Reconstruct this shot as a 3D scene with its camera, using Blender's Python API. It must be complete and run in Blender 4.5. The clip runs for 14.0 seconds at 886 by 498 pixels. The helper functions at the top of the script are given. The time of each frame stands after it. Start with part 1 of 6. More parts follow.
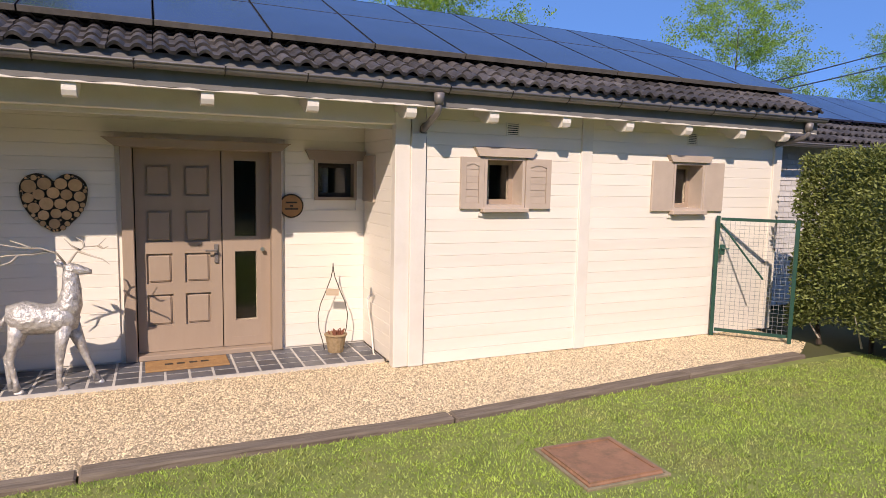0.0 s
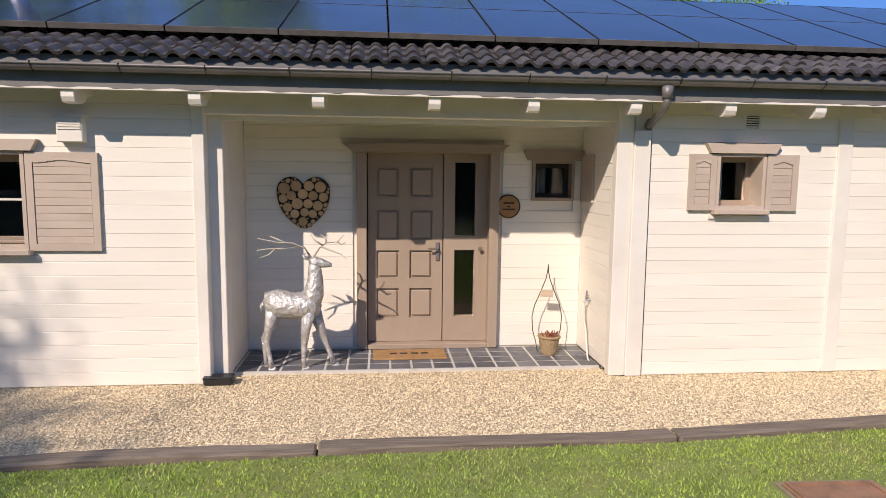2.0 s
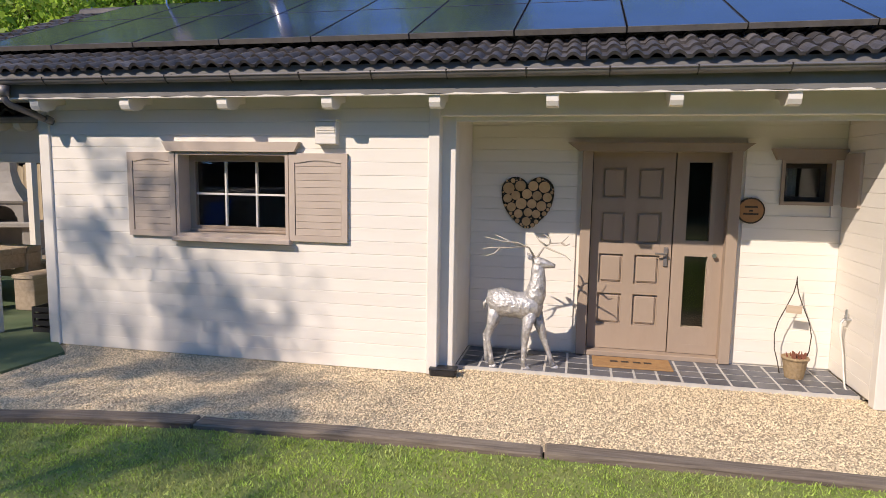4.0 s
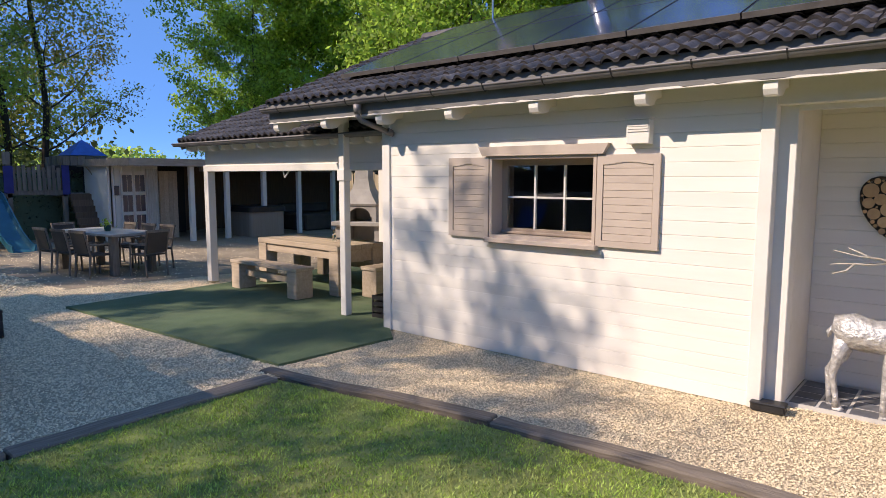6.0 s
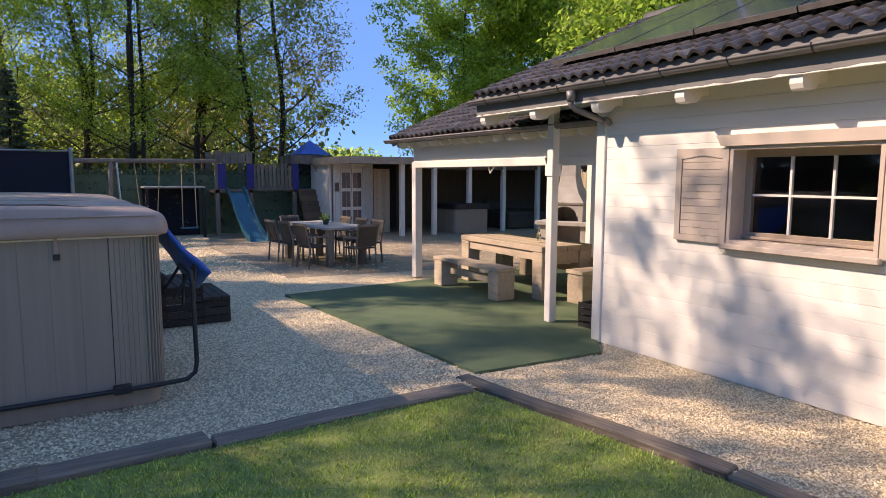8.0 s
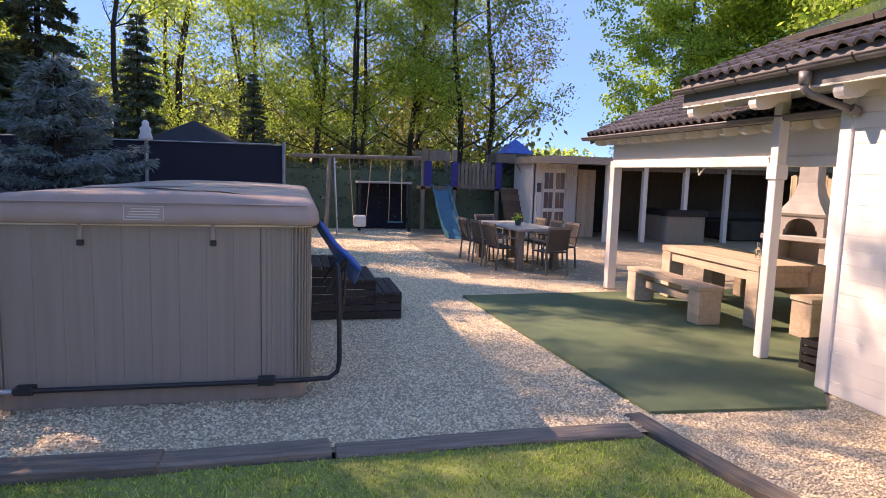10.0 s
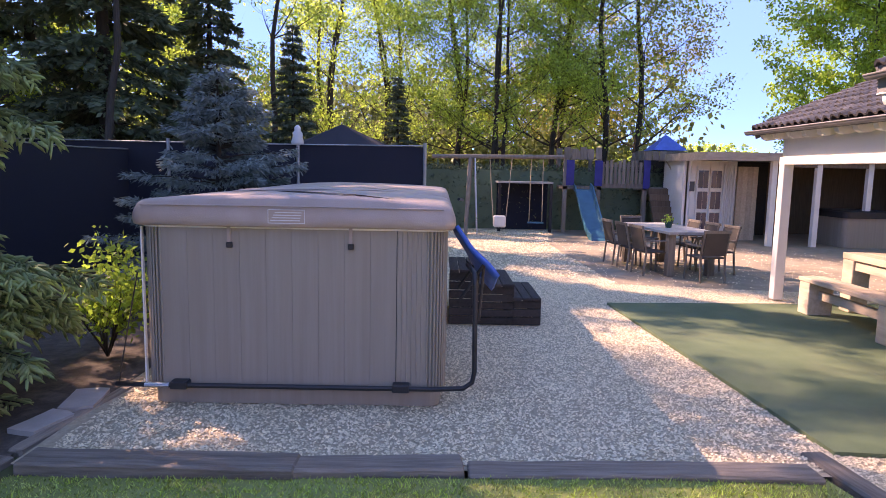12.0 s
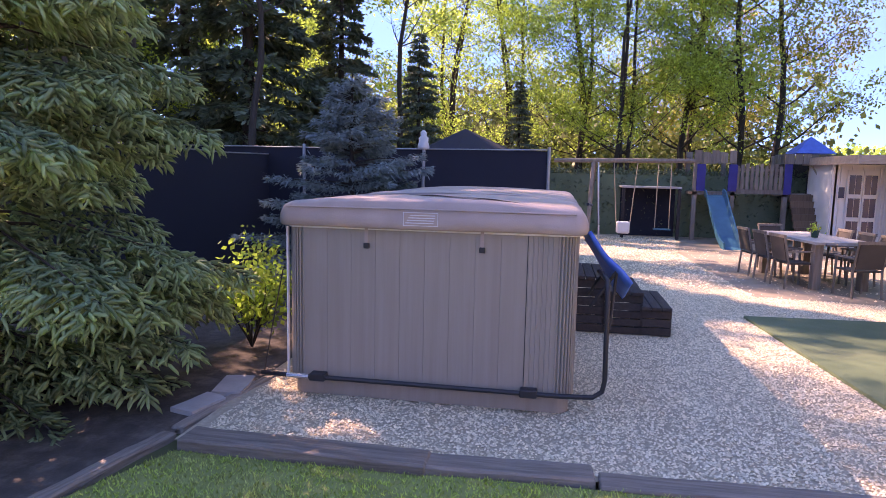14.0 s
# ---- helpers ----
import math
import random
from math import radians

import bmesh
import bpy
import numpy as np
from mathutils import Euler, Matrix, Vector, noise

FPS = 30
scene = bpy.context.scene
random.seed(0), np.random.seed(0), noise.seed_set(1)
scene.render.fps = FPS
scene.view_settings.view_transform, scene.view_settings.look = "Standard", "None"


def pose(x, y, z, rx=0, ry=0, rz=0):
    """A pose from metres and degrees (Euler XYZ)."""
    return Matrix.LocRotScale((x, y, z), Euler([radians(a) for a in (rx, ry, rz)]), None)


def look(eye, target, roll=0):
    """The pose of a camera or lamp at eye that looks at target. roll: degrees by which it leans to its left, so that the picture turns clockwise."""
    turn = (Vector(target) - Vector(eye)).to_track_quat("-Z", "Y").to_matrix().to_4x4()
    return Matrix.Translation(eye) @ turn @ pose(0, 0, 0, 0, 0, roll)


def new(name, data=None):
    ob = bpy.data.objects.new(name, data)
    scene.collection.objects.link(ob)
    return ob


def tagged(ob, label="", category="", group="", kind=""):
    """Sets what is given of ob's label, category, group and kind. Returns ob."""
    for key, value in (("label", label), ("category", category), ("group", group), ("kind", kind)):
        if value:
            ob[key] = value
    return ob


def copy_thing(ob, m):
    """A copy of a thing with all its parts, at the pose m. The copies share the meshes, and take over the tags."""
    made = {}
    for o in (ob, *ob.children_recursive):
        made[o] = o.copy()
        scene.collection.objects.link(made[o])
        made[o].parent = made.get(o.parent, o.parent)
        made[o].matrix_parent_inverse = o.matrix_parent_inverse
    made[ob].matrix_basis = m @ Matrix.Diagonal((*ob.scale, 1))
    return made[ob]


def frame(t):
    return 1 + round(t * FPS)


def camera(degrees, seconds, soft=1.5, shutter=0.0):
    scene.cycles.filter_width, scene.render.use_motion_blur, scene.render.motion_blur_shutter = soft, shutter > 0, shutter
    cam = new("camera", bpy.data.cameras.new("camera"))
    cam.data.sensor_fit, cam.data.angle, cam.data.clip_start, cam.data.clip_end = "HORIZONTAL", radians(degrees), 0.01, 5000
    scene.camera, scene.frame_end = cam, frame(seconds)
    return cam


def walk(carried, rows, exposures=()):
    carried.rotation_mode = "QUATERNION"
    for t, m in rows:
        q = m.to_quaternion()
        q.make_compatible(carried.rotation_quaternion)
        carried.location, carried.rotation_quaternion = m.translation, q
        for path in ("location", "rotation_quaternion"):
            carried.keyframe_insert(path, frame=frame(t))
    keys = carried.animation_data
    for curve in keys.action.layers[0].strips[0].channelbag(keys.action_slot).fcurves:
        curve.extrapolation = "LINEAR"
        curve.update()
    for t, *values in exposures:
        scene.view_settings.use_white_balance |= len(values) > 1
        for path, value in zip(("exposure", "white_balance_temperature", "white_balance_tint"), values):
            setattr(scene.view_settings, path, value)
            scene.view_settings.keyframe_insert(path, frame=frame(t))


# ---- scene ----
cam = camera(69.5, 14.0, soft=0.6)
PATH = [
    (0, (1.524, -5.595, 1.799), (2.343, -3.783, 1.582), 1.2),
    (0.5, (1.52, -5.584, 1.798), (2.271, -3.743, 1.581), 1.1),
    (1, (1.512, -5.562, 1.787), (2.139, -3.675, 1.572), 0.9),
    (1.5, (1.485, -5.534, 1.79), (1.914, -3.594, 1.569), 0.8),
    (2, (1.483, -5.51, 1.801), (1.676, -3.532, 1.574), 0.6),
    (4.5, (1.205, -5.416, 1.775), (0.608, -3.522, 1.545), 0.4),
    (5, (1.208, -5.345, 1.755), (0.373, -3.541, 1.531), -0.3),
    (5.5, (1.222, -5.249, 1.754), (0.136, -3.584, 1.535), -0.2),
    (6, (1.215, -5.192, 1.763), (-0.065, -3.671, 1.54), 0.1),
    (6.5, (1.181, -5.153, 1.755), (-0.224, -3.748, 1.531), 0.7),
    (7, (1.043, -5.091, 1.741), (-0.446, -3.775, 1.516), 1.0),
    (7.5, (0.851, -4.959, 1.73), (-0.722, -3.746, 1.502), 0.7),
    (8, (0.724, -4.835, 1.717), (-0.963, -3.784, 1.49), 0.2),
    (8.5, (0.663, -4.654, 1.691), (-1.141, -3.82, 1.467), 0.7),
    (11, (0.068, -4.12, 1.677), (-1.9, -3.852, 1.437), 1.6),
    (11.5, (0.036, -4.131, 1.687), (-1.944, -3.987, 1.444), 1.4),
    (12, (0.02, -4.178, 1.696), (-1.965, -4.166, 1.45), 1.1),
    (12.5, (0.028, -4.219, 1.692), (-1.953, -4.349, 1.451), 0.8),
    (13, (0.041, -4.248, 1.695), (-1.928, -4.5, 1.452), 0.8),
    (13.5, (0.042, -4.272, 1.698), (-1.918, -4.59, 1.455), 1.1),
    (14, (0.047, -4.287, 1.697), (-1.908, -4.632, 1.456), 1.2),
]
walk(cam, [(t, look(eye, target, roll)) for t, eye, target, roll in PATH], [(0.0, 0.96, 7450, 23), (1.5, 0.92, 7200, 20), (4.5, 1.0, 7100, 18), (6.0, 1.15, 7250, 20), (7.5, 1.36, 7800, 24), (8.5, 1.55, 8500, 30), (11.0, 2.2, 9000, 43), (12.5, 2.42, 8700, 50), (14.0, 2.52, 8500, 55)])

# ---- light ----
SUN_WAY = Vector((0.66, 1.0, -0.92)).normalized()
world = bpy.data.worlds.new("sky_world")
scene.world = world
world.use_nodes = True
_sky = world.node_tree.nodes.new("ShaderNodeTexSky")
_sky.sky_type = "NISHITA"
_sky.sun_disc = False
_sky.sun_elevation = radians(37.5)
_sky.sun_rotation = math.atan2(-0.66, -1.0)
_sky.air_density, _sky.dust_density, _sky.ozone_density = 0.4, 0.0, 6.0
_sky.altitude = 2800
_bg = world.node_tree.nodes["Background"]
_bg.inputs["Strength"].default_value = 0.15
_hs = world.node_tree.nodes.new("ShaderNodeHueSaturation")
_hs.inputs["Saturation"].default_value = 1.15
world.node_tree.links.new(_sky.outputs[0], _hs.inputs["Color"])
_mx = world.node_tree.nodes.new("ShaderNodeMix")
_mx.data_type = "RGBA"
_mx.inputs["Factor"].default_value = 0.72
_mx.inputs["B"].default_value = (0.46, 1.22, 3.05, 1)
world.node_tree.links.new(_hs.outputs[0], _mx.inputs["A"])
world.node_tree.links.new(_mx.outputs["Result"], _bg.inputs["Color"])
_sun = bpy.data.lights.new("sun", "SUN")
_sun.energy, _sun.angle, _sun.color = 2.45, radians(0.53), (1.0, 0.925, 0.825)
sun = new("sun", _sun)
sun.matrix_world = look((-20, -30, 30), Vector((-20, -30, 30)) + SUN_WAY)


# ---- materials ----
def mat(name, c1, c2=None, rough=0.7, metal=0.0, scale=5.0, fine=60.0, bump=0.15, stretch=(1, 1, 1), spread=0.0, spec=0.4,
        dirt=None, dirt_scale=1.3, dirt_amount=0.4, island=False, trans=0.0):
    """Two-scale noise colour, fine relief, optional stains and per-piece variation."""
    m = bpy.data.materials.new(name)
    m.use_nodes = True
    nt = m.node_tree
    n, l = nt.nodes, nt.links
    b = n["Principled BSDF"]
    c2 = c2 or tuple(v * 0.8 for v in c1)
    tc = n.new("ShaderNodeTexCoord")
    mp = n.new("ShaderNodeMapping")
    mp.inputs["Scale"].default_value = stretch
    info = n.new("ShaderNodeObjectInfo")
    off = n.new("ShaderNodeMath"); off.operation = "MULTIPLY"; off.inputs[1].default_value = 37.0
    l.new(info.outputs["Random"], off.inputs[0])
    l.new(tc.outputs["Object"], mp.inputs["Vector"])
    l.new(off.outputs[0], mp.inputs["Location"])
    a = n.new("ShaderNodeTexNoise"); a.inputs["Scale"].default_value = scale; a.inputs["Detail"].default_value = 5
    f = n.new("ShaderNodeTexNoise"); f.inputs["Scale"].default_value = fine; f.inputs["Detail"].default_value = 3
    for t in (a, f):
        l.new(mp.outputs[0], t.inputs["Vector"])
    mixf = n.new("ShaderNodeMath"); mixf.operation = "MULTIPLY_ADD"; mixf.inputs[1].default_value = 0.35
    l.new(f.outputs["Fac"], mixf.inputs[0])
    ramp = n.new("ShaderNodeMapRange"); ramp.inputs["From Min"].default_value = 0.3; ramp.inputs["From Max"].default_value = 0.7
    ramp.inputs["To Max"].default_value = 0.75
    l.new(a.outputs["Fac"], ramp.inputs["Value"])
    l.new(ramp.outputs[0], mixf.inputs[2])
    mix = n.new("ShaderNodeMix"); mix.data_type = "RGBA"
    mix.inputs["A"].default_value, mix.inputs["B"].default_value = (*c1, 1), (*c2, 1)
    l.new(mixf.outputs[0], mix.inputs["Factor"])
    col = mix.outputs["Result"]
    if dirt:
        d = n.new("ShaderNodeTexNoise"); d.inputs["Scale"].default_value = dirt_scale; d.inputs["Detail"].default_value = 6
        d.inputs["Roughness"].default_value = 0.7
        l.new(mp.outputs[0], d.inputs["Vector"])
        dr = n.new("ShaderNodeMapRange"); dr.inputs["From Min"].default_value = 0.48; dr.inputs["From Max"].default_value = 0.72
        dr.inputs["To Max"].default_value = dirt_amount
        l.new(d.outputs["Fac"], dr.inputs["Value"])
        m2 = n.new("ShaderNodeMix"); m2.data_type = "RGBA"; m2.inputs["B"].default_value = (*dirt, 1)
        l.new(dr.outputs[0], m2.inputs["Factor"]); l.new(col, m2.inputs["A"])
        col = m2.outputs["Result"]
    if spread:
        src = info.outputs["Random"]
        if island:
            src = n.new("ShaderNodeNewGeometry").outputs["Random Per Island"]
        v = n.new("ShaderNodeMapRange"); v.inputs["To Min"].default_value, v.inputs["To Max"].default_value = 1 - spread, 1 + spread
        l.new(src, v.inputs["Value"])
        hs = n.new("ShaderNodeHueSaturation")
        l.new(v.outputs[0], hs.inputs["Value"]); l.new(col, hs.inputs["Color"])
        col = hs.outputs["Color"]
    l.new(col, b.inputs["Base Color"])
    rr = n.new("ShaderNodeMapRange"); rr.inputs["To Min"].default_value = max(rough - 0.12, 0.02); rr.inputs["To Max"].default_value = min(rough + 0.12, 1)
    l.new(a.outputs["Fac"], rr.inputs["Value"]); l.new(rr.outputs[0], b.inputs["Roughness"])
    b.inputs["Metallic"].default_value = metal
    b.inputs["Specular IOR Level"].default_value = spec
    if bump:
        bp = n.new("ShaderNodeBump"); bp.inputs["Strength"].default_value = bump; bp.inputs["Distance"].default_value = 0.01
        l.new(mixf.outputs[0], bp.inputs["Height"]); l.new(bp.outputs[0], b.inputs["Normal"])
    if trans:
        tr = n.new("ShaderNodeBsdfTranslucent"); l.new(col, tr.inputs["Color"])
        ms = n.new("ShaderNodeMixShader"); ms.inputs[0].default_value = trans
        l.new(b.outputs[0], ms.inputs[1]); l.new(tr.outputs[0], ms.inputs[2])
        l.new(ms.outputs[0], n["Material Output"].inputs["Surface"])
    return m


def glass_mat(name, tint=(0.9, 0.95, 0.95)):
    m = bpy.data.materials.new(name)
    m.use_nodes = True
    b = m.node_tree.nodes["Principled BSDF"]
    b.inputs["Base Color"].default_value = (*tint, 1)
    b.inputs["Roughness"].default_value = 0.02
    b.inputs["Transmission Weight"].default_value = 1.0
    b.inputs["IOR"].default_value = 1.45
    return m


WHITE = mat("cream_painted_wood", (0.85, 0.81, 0.735), (0.80, 0.755, 0.67), rough=0.55, scale=2.5, fine=45, bump=0.12, stretch=(0.4, 3, 3), spread=0.03,
            dirt=(0.62, 0.58, 0.5), dirt_scale=1.0, dirt_amount=0.22)
TRIM = mat("white_painted_trim", (0.80, 0.77, 0.71), (0.73, 0.69, 0.62), rough=0.55, scale=3, fine=50, bump=0.12, dirt=(0.5, 0.46, 0.38), dirt_amount=0.2)
TAUPE = mat("taupe_painted_wood", (0.40, 0.315, 0.245), (0.35, 0.27, 0.205), rough=0.5, scale=4, fine=60, bump=0.1, stretch=(1, 1, 0.3), dirt=(0.25, 0.19, 0.15), dirt_amount=0.25)
SHUT = mat("taupe_shutter_paint", (0.55, 0.46, 0.38), (0.48, 0.395, 0.325), rough=0.55, scale=4, fine=60, bump=0.12, dirt=(0.27, 0.22, 0.18), dirt_amount=0.25)
TILE = mat("brown_grey_concrete_tile", (0.10, 0.089, 0.086), (0.045, 0.042, 0.043), rough=0.65, scale=9, fine=90, bump=0.7, spread=0.38, dirt=(0.17, 0.155, 0.14), dirt_scale=7, dirt_amount=0.5)
ZINC = mat("dull_zinc", (0.24, 0.225, 0.22), (0.16, 0.15, 0.15), rough=0.5, metal=0.35, scale=5, fine=40, bump=0.05, dirt=(0.24, 0.22, 0.2), dirt_amount=0.4)
FASCIA = mat("grey_fascia_board", (0.21, 0.205, 0.195), (0.16, 0.155, 0.15), rough=0.7, scale=4, fine=50, bump=0.1)
PANEL = mat("solar_cell_glass", (0.028, 0.036, 0.085), (0.02, 0.026, 0.06), rough=0.12, scale=2, fine=10, bump=0.0, spec=0.6, dirt=(0.06, 0.06, 0.07), dirt_amount=0.25)
PFRAME = mat("black_panel_frame", (0.028, 0.026, 0.026), (0.045, 0.042, 0.04), rough=0.45, metal=0.3, bump=0.02)
# panel frame again, coloured lighter as its front edge looks in sunlight
FRAME_LIT = mat("lit_panel_frame", (0.21, 0.19, 0.17), (0.14, 0.13, 0.12), rough=0.5, metal=0.3, bump=0.03, dirt=(0.07, 0.065, 0.06), dirt_scale=6, dirt_amount=0.6)
# bed kept darker than its stones to suggest shade in the gaps
GRAVELB = mat("gravel_bed", (0.54, 0.43, 0.285), (0.38, 0.295, 0.19), rough=0.95, scale=28, fine=160, bump=1.0)
PEBBLE = mat("limestone_pebble", (0.83, 0.69, 0.46), (0.71, 0.57, 0.37), rough=0.9, scale=12, fine=120, bump=0.1, spread=0.32, island=True)
SOIL = mat("dark_soil", (0.105, 0.082, 0.062), (0.06, 0.046, 0.035), rough=1.0, scale=8, fine=90, bump=0.9, dirt=(0.22, 0.175, 0.13), dirt_scale=5, dirt_amount=0.6)
PAVE = mat("brown_paving", (0.34, 0.27, 0.19), (0.25, 0.20, 0.14), rough=0.95, scale=5, fine=90, bump=0.4, dirt=(0.42, 0.35, 0.26), dirt_amount=0.5)
FIELD = mat("meadow_ground", (0.06, 0.085, 0.025), (0.09, 0.08, 0.035), rough=1.0, scale=0.6, fine=20, bump=0.4)
LAWNB = mat("lawn_soil", (0.25, 0.285, 0.085), (0.15, 0.19, 0.05), rough=1.0, scale=3, fine=90, bump=0.6, dirt=(0.22, 0.17, 0.07), dirt_scale=1.4, dirt_amount=0.5)
GRASS = mat("grass_blade", (0.50, 0.60, 0.13), (0.23, 0.40, 0.07), rough=0.6, scale=1.6, fine=20, bump=0.0, spread=0.58, island=True, trans=0.35, dirt=(0.60, 0.53, 0.24), dirt_scale=1.6, dirt_amount=0.75)
TURF = mat("artificial_turf", (0.115, 0.165, 0.085), (0.085, 0.13, 0.065), rough=0.95, scale=3, fine=180, bump=0.5, dirt=(0.14, 0.15, 0.09), dirt_amount=0.4)
SLEEPER = mat("weathered_sleeper_wood", (0.33, 0.265, 0.20), (0.14, 0.11, 0.082), rough=0.9, scale=5, fine=40, bump=0.5, stretch=(0.6, 8, 8), spread=0.25, dirt=(0.30, 0.26, 0.21), dirt_amount=0.5)
SLATE = mat("dark_slate_tile", (0.13, 0.135, 0.15), (0.085, 0.09, 0.105), rough=0.45, scale=6, fine=70, bump=0.15, spread=0.25, dirt=(0.22, 0.2, 0.17), dirt_scale=2.5, dirt_amount=0.45)
GROUT = mat("white_grout", (0.60, 0.58, 0.54), (0.48, 0.46, 0.42), rough=0.95, scale=10, fine=90, bump=0.3)
RUST = mat("rusted_steel", (0.38, 0.20, 0.115), (0.26, 0.14, 0.085), rough=0.8, scale=7, fine=80, bump=0.3, dirt=(0.11, 0.085, 0.05), dirt_scale=6, dirt_amount=0.75)
CONC = mat("grey_concrete", (0.46, 0.425, 0.375), (0.36, 0.33, 0.29), rough=0.9, scale=5, fine=90, bump=0.3, dirt=(0.2, 0.18, 0.15), dirt_amount=0.4)
EARTHY = mat("earth_stained_concrete", (0.33, 0.27, 0.17), (0.17, 0.14, 0.085), rough=0.95, scale=9, fine=90, bump=0.4, dirt=(0.40, 0.32, 0.22), dirt_scale=6, dirt_amount=0.5)
SILVER = mat("silver_leaf_paint", (0.80, 0.79, 0.77), (0.36, 0.35, 0.345), rough=0.42, metal=0.45, scale=26, fine=90, bump=1.0, dirt=(0.25, 0.24, 0.235), dirt_scale=9, dirt_amount=0.45)
TWIG = mat("pale_twig_paint", (0.60, 0.55, 0.47), (0.42, 0.38, 0.31), rough=0.7, metal=0.2, scale=20, fine=90, bump=0.3)
LOGEND = mat("sawn_log_end", (0.66, 0.44, 0.24), (0.52, 0.33, 0.17), rough=0.8, scale=18, fine=90, bump=0.2, spread=0.2)
BARK = mat("dark_bark", (0.075, 0.055, 0.04), (0.035, 0.027, 0.02), rough=0.95, scale=7, fine=40, bump=0.8, stretch=(3, 3, 0.6))
COIR = mat("coir_mat", (0.42, 0.25, 0.11), (0.32, 0.18, 0.08), rough=1.0, scale=20, fine=200, bump=0.6)
BLACKP = mat("black_plastic", (0.018, 0.018, 0.02), (0.03, 0.03, 0.03), rough=0.45, scale=6, fine=50, bump=0.05)
GREENM = mat("green_painted_steel", (0.02, 0.085, 0.06), (0.015, 0.06, 0.045), rough=0.45, scale=8, fine=60, bump=0.05)
WIRE = mat("galvanised_wire", (0.42, 0.44, 0.43), (0.3, 0.32, 0.31), rough=0.45, metal=0.7, bump=0.0)
STEEL = mat("bright_steel", (0.66, 0.66, 0.66), (0.5, 0.5, 0.5), rough=0.3, metal=0.9, bump=0.02)
TUBSIDE = mat("taupe_spa_cladding", (0.33, 0.275, 0.215), (0.28, 0.23, 0.18), rough=0.65, scale=3, fine=60, bump=0.12, stretch=(6, 6, 0.25), dirt=(0.36, 0.32, 0.27), dirt_scale=2, dirt_amount=0.4)
TUBLID = mat("brown_vinyl_cover", (0.45, 0.335, 0.27), (0.37, 0.27, 0.215), rough=0.55, scale=4, fine=120, bump=0.5, dirt=(0.46, 0.38, 0.33), dirt_amount=0.5)
BLUEP = mat("blue_tarp", (0.02, 0.16, 0.56), (0.015, 0.11, 0.42), rough=0.45, scale=8, fine=50, bump=0.15)
SLIDEP = mat("teal_slide_plastic", (0.02, 0.17, 0.24), (0.02, 0.13, 0.19), rough=0.5, scale=5, fine=50, bump=0.05)
OLDWOOD = mat("grey_weathered_timber", (0.26, 0.215, 0.17), (0.16, 0.13, 0.10), rough=0.9, scale=5, fine=60, bump=0.4, stretch=(4, 4, 0.6), spread=0.2)
# weathered board with the sunlight on the shed fascia put into its pale colour
FASCIA_SUNLIT = mat("weathered_board_as_sunlit", (0.46, 0.37, 0.28), (0.33, 0.26, 0.20), rough=0.9, scale=5, fine=60, bump=0.3, stretch=(4, 1, 4), dirt=(0.2, 0.16, 0.12), dirt_amount=0.4)
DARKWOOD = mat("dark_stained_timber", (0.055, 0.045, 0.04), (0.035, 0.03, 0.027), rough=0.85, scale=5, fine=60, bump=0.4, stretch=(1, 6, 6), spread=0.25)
OAK = mat("raw_oak_timber", (0.56, 0.45, 0.335), (0.43, 0.335, 0.235), rough=0.75, scale=4, fine=60, bump=0.3, stretch=(0.6, 6, 6), spread=0.15, dirt=(0.25, 0.19, 0.14), dirt_amount=0.3)
SHEDWOOD = mat("brown_shed_boards", (0.20, 0.125, 0.075), (0.13, 0.08, 0.05), rough=0.9, scale=5, fine=60, bump=0.35, stretch=(6, 6, 0.5), spread=0.2)
SCREEN = mat("black_shade_net", (0.012, 0.013, 0.022), (0.02, 0.021, 0.03), rough=0.85, scale=3, fine=150, bump=0.15)
# dark furniture fabric; also stands in for the gloom of the unlit rooms
DARKIN = mat("room_gloom_and_dark_fabric", (0.10, 0.085, 0.07), (0.07, 0.06, 0.05), rough=0.95, scale=3, fine=50, bump=0.1)
BRICKW = mat("whitewashed_brick", (0.68, 0.66, 0.63), (0.55, 0.53, 0.5), rough=0.9, scale=8, fine=80, bump=0.4, spread=0.1)
REED = mat("dry_reed", (0.44, 0.36, 0.24), (0.33, 0.26, 0.17), rough=0.9, scale=6, fine=70, bump=0.3, stretch=(8, 8, 0.5), spread=0.2, island=True)
CLOTH = mat("white_curtain", (0.68, 0.66, 0.62), (0.58, 0.56, 0.52), rough=0.9, scale=5, fine=60, bump=0.1)
GLASS = glass_mat("window_glass")
NEEDLE = mat("spruce_needles", (0.33, 0.45, 0.23), (0.24, 0.35, 0.17), rough=0.65, scale=1.5, fine=30, bump=0.0, spread=0.35, island=True, trans=0.55)
# young shoots, made paler still to suggest backlit haze over the spruce
NEEDLE_TIP = mat("young_needles_and_haze", (0.56, 0.68, 0.36), (0.44, 0.58, 0.28), rough=0.65, scale=1.5, fine=30, bump=0.0, spread=0.25, island=True, trans=0.6)
BLUENEEDLE = mat("blue_spruce_needles", (0.22, 0.30, 0.27), (0.15, 0.215, 0.20), rough=0.7, scale=1.5, fine=30, bump=0.0, spread=0.3, island=True, trans=0.2)
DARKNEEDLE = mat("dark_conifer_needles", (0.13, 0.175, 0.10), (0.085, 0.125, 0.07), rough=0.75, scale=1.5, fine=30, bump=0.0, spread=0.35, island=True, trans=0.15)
LEAF = mat("spring_leaf", (0.47, 0.61, 0.12), (0.36, 0.51, 0.085), rough=0.55, scale=0.5, fine=8, bump=0.0, spread=0.4, island=True, trans=0.7)
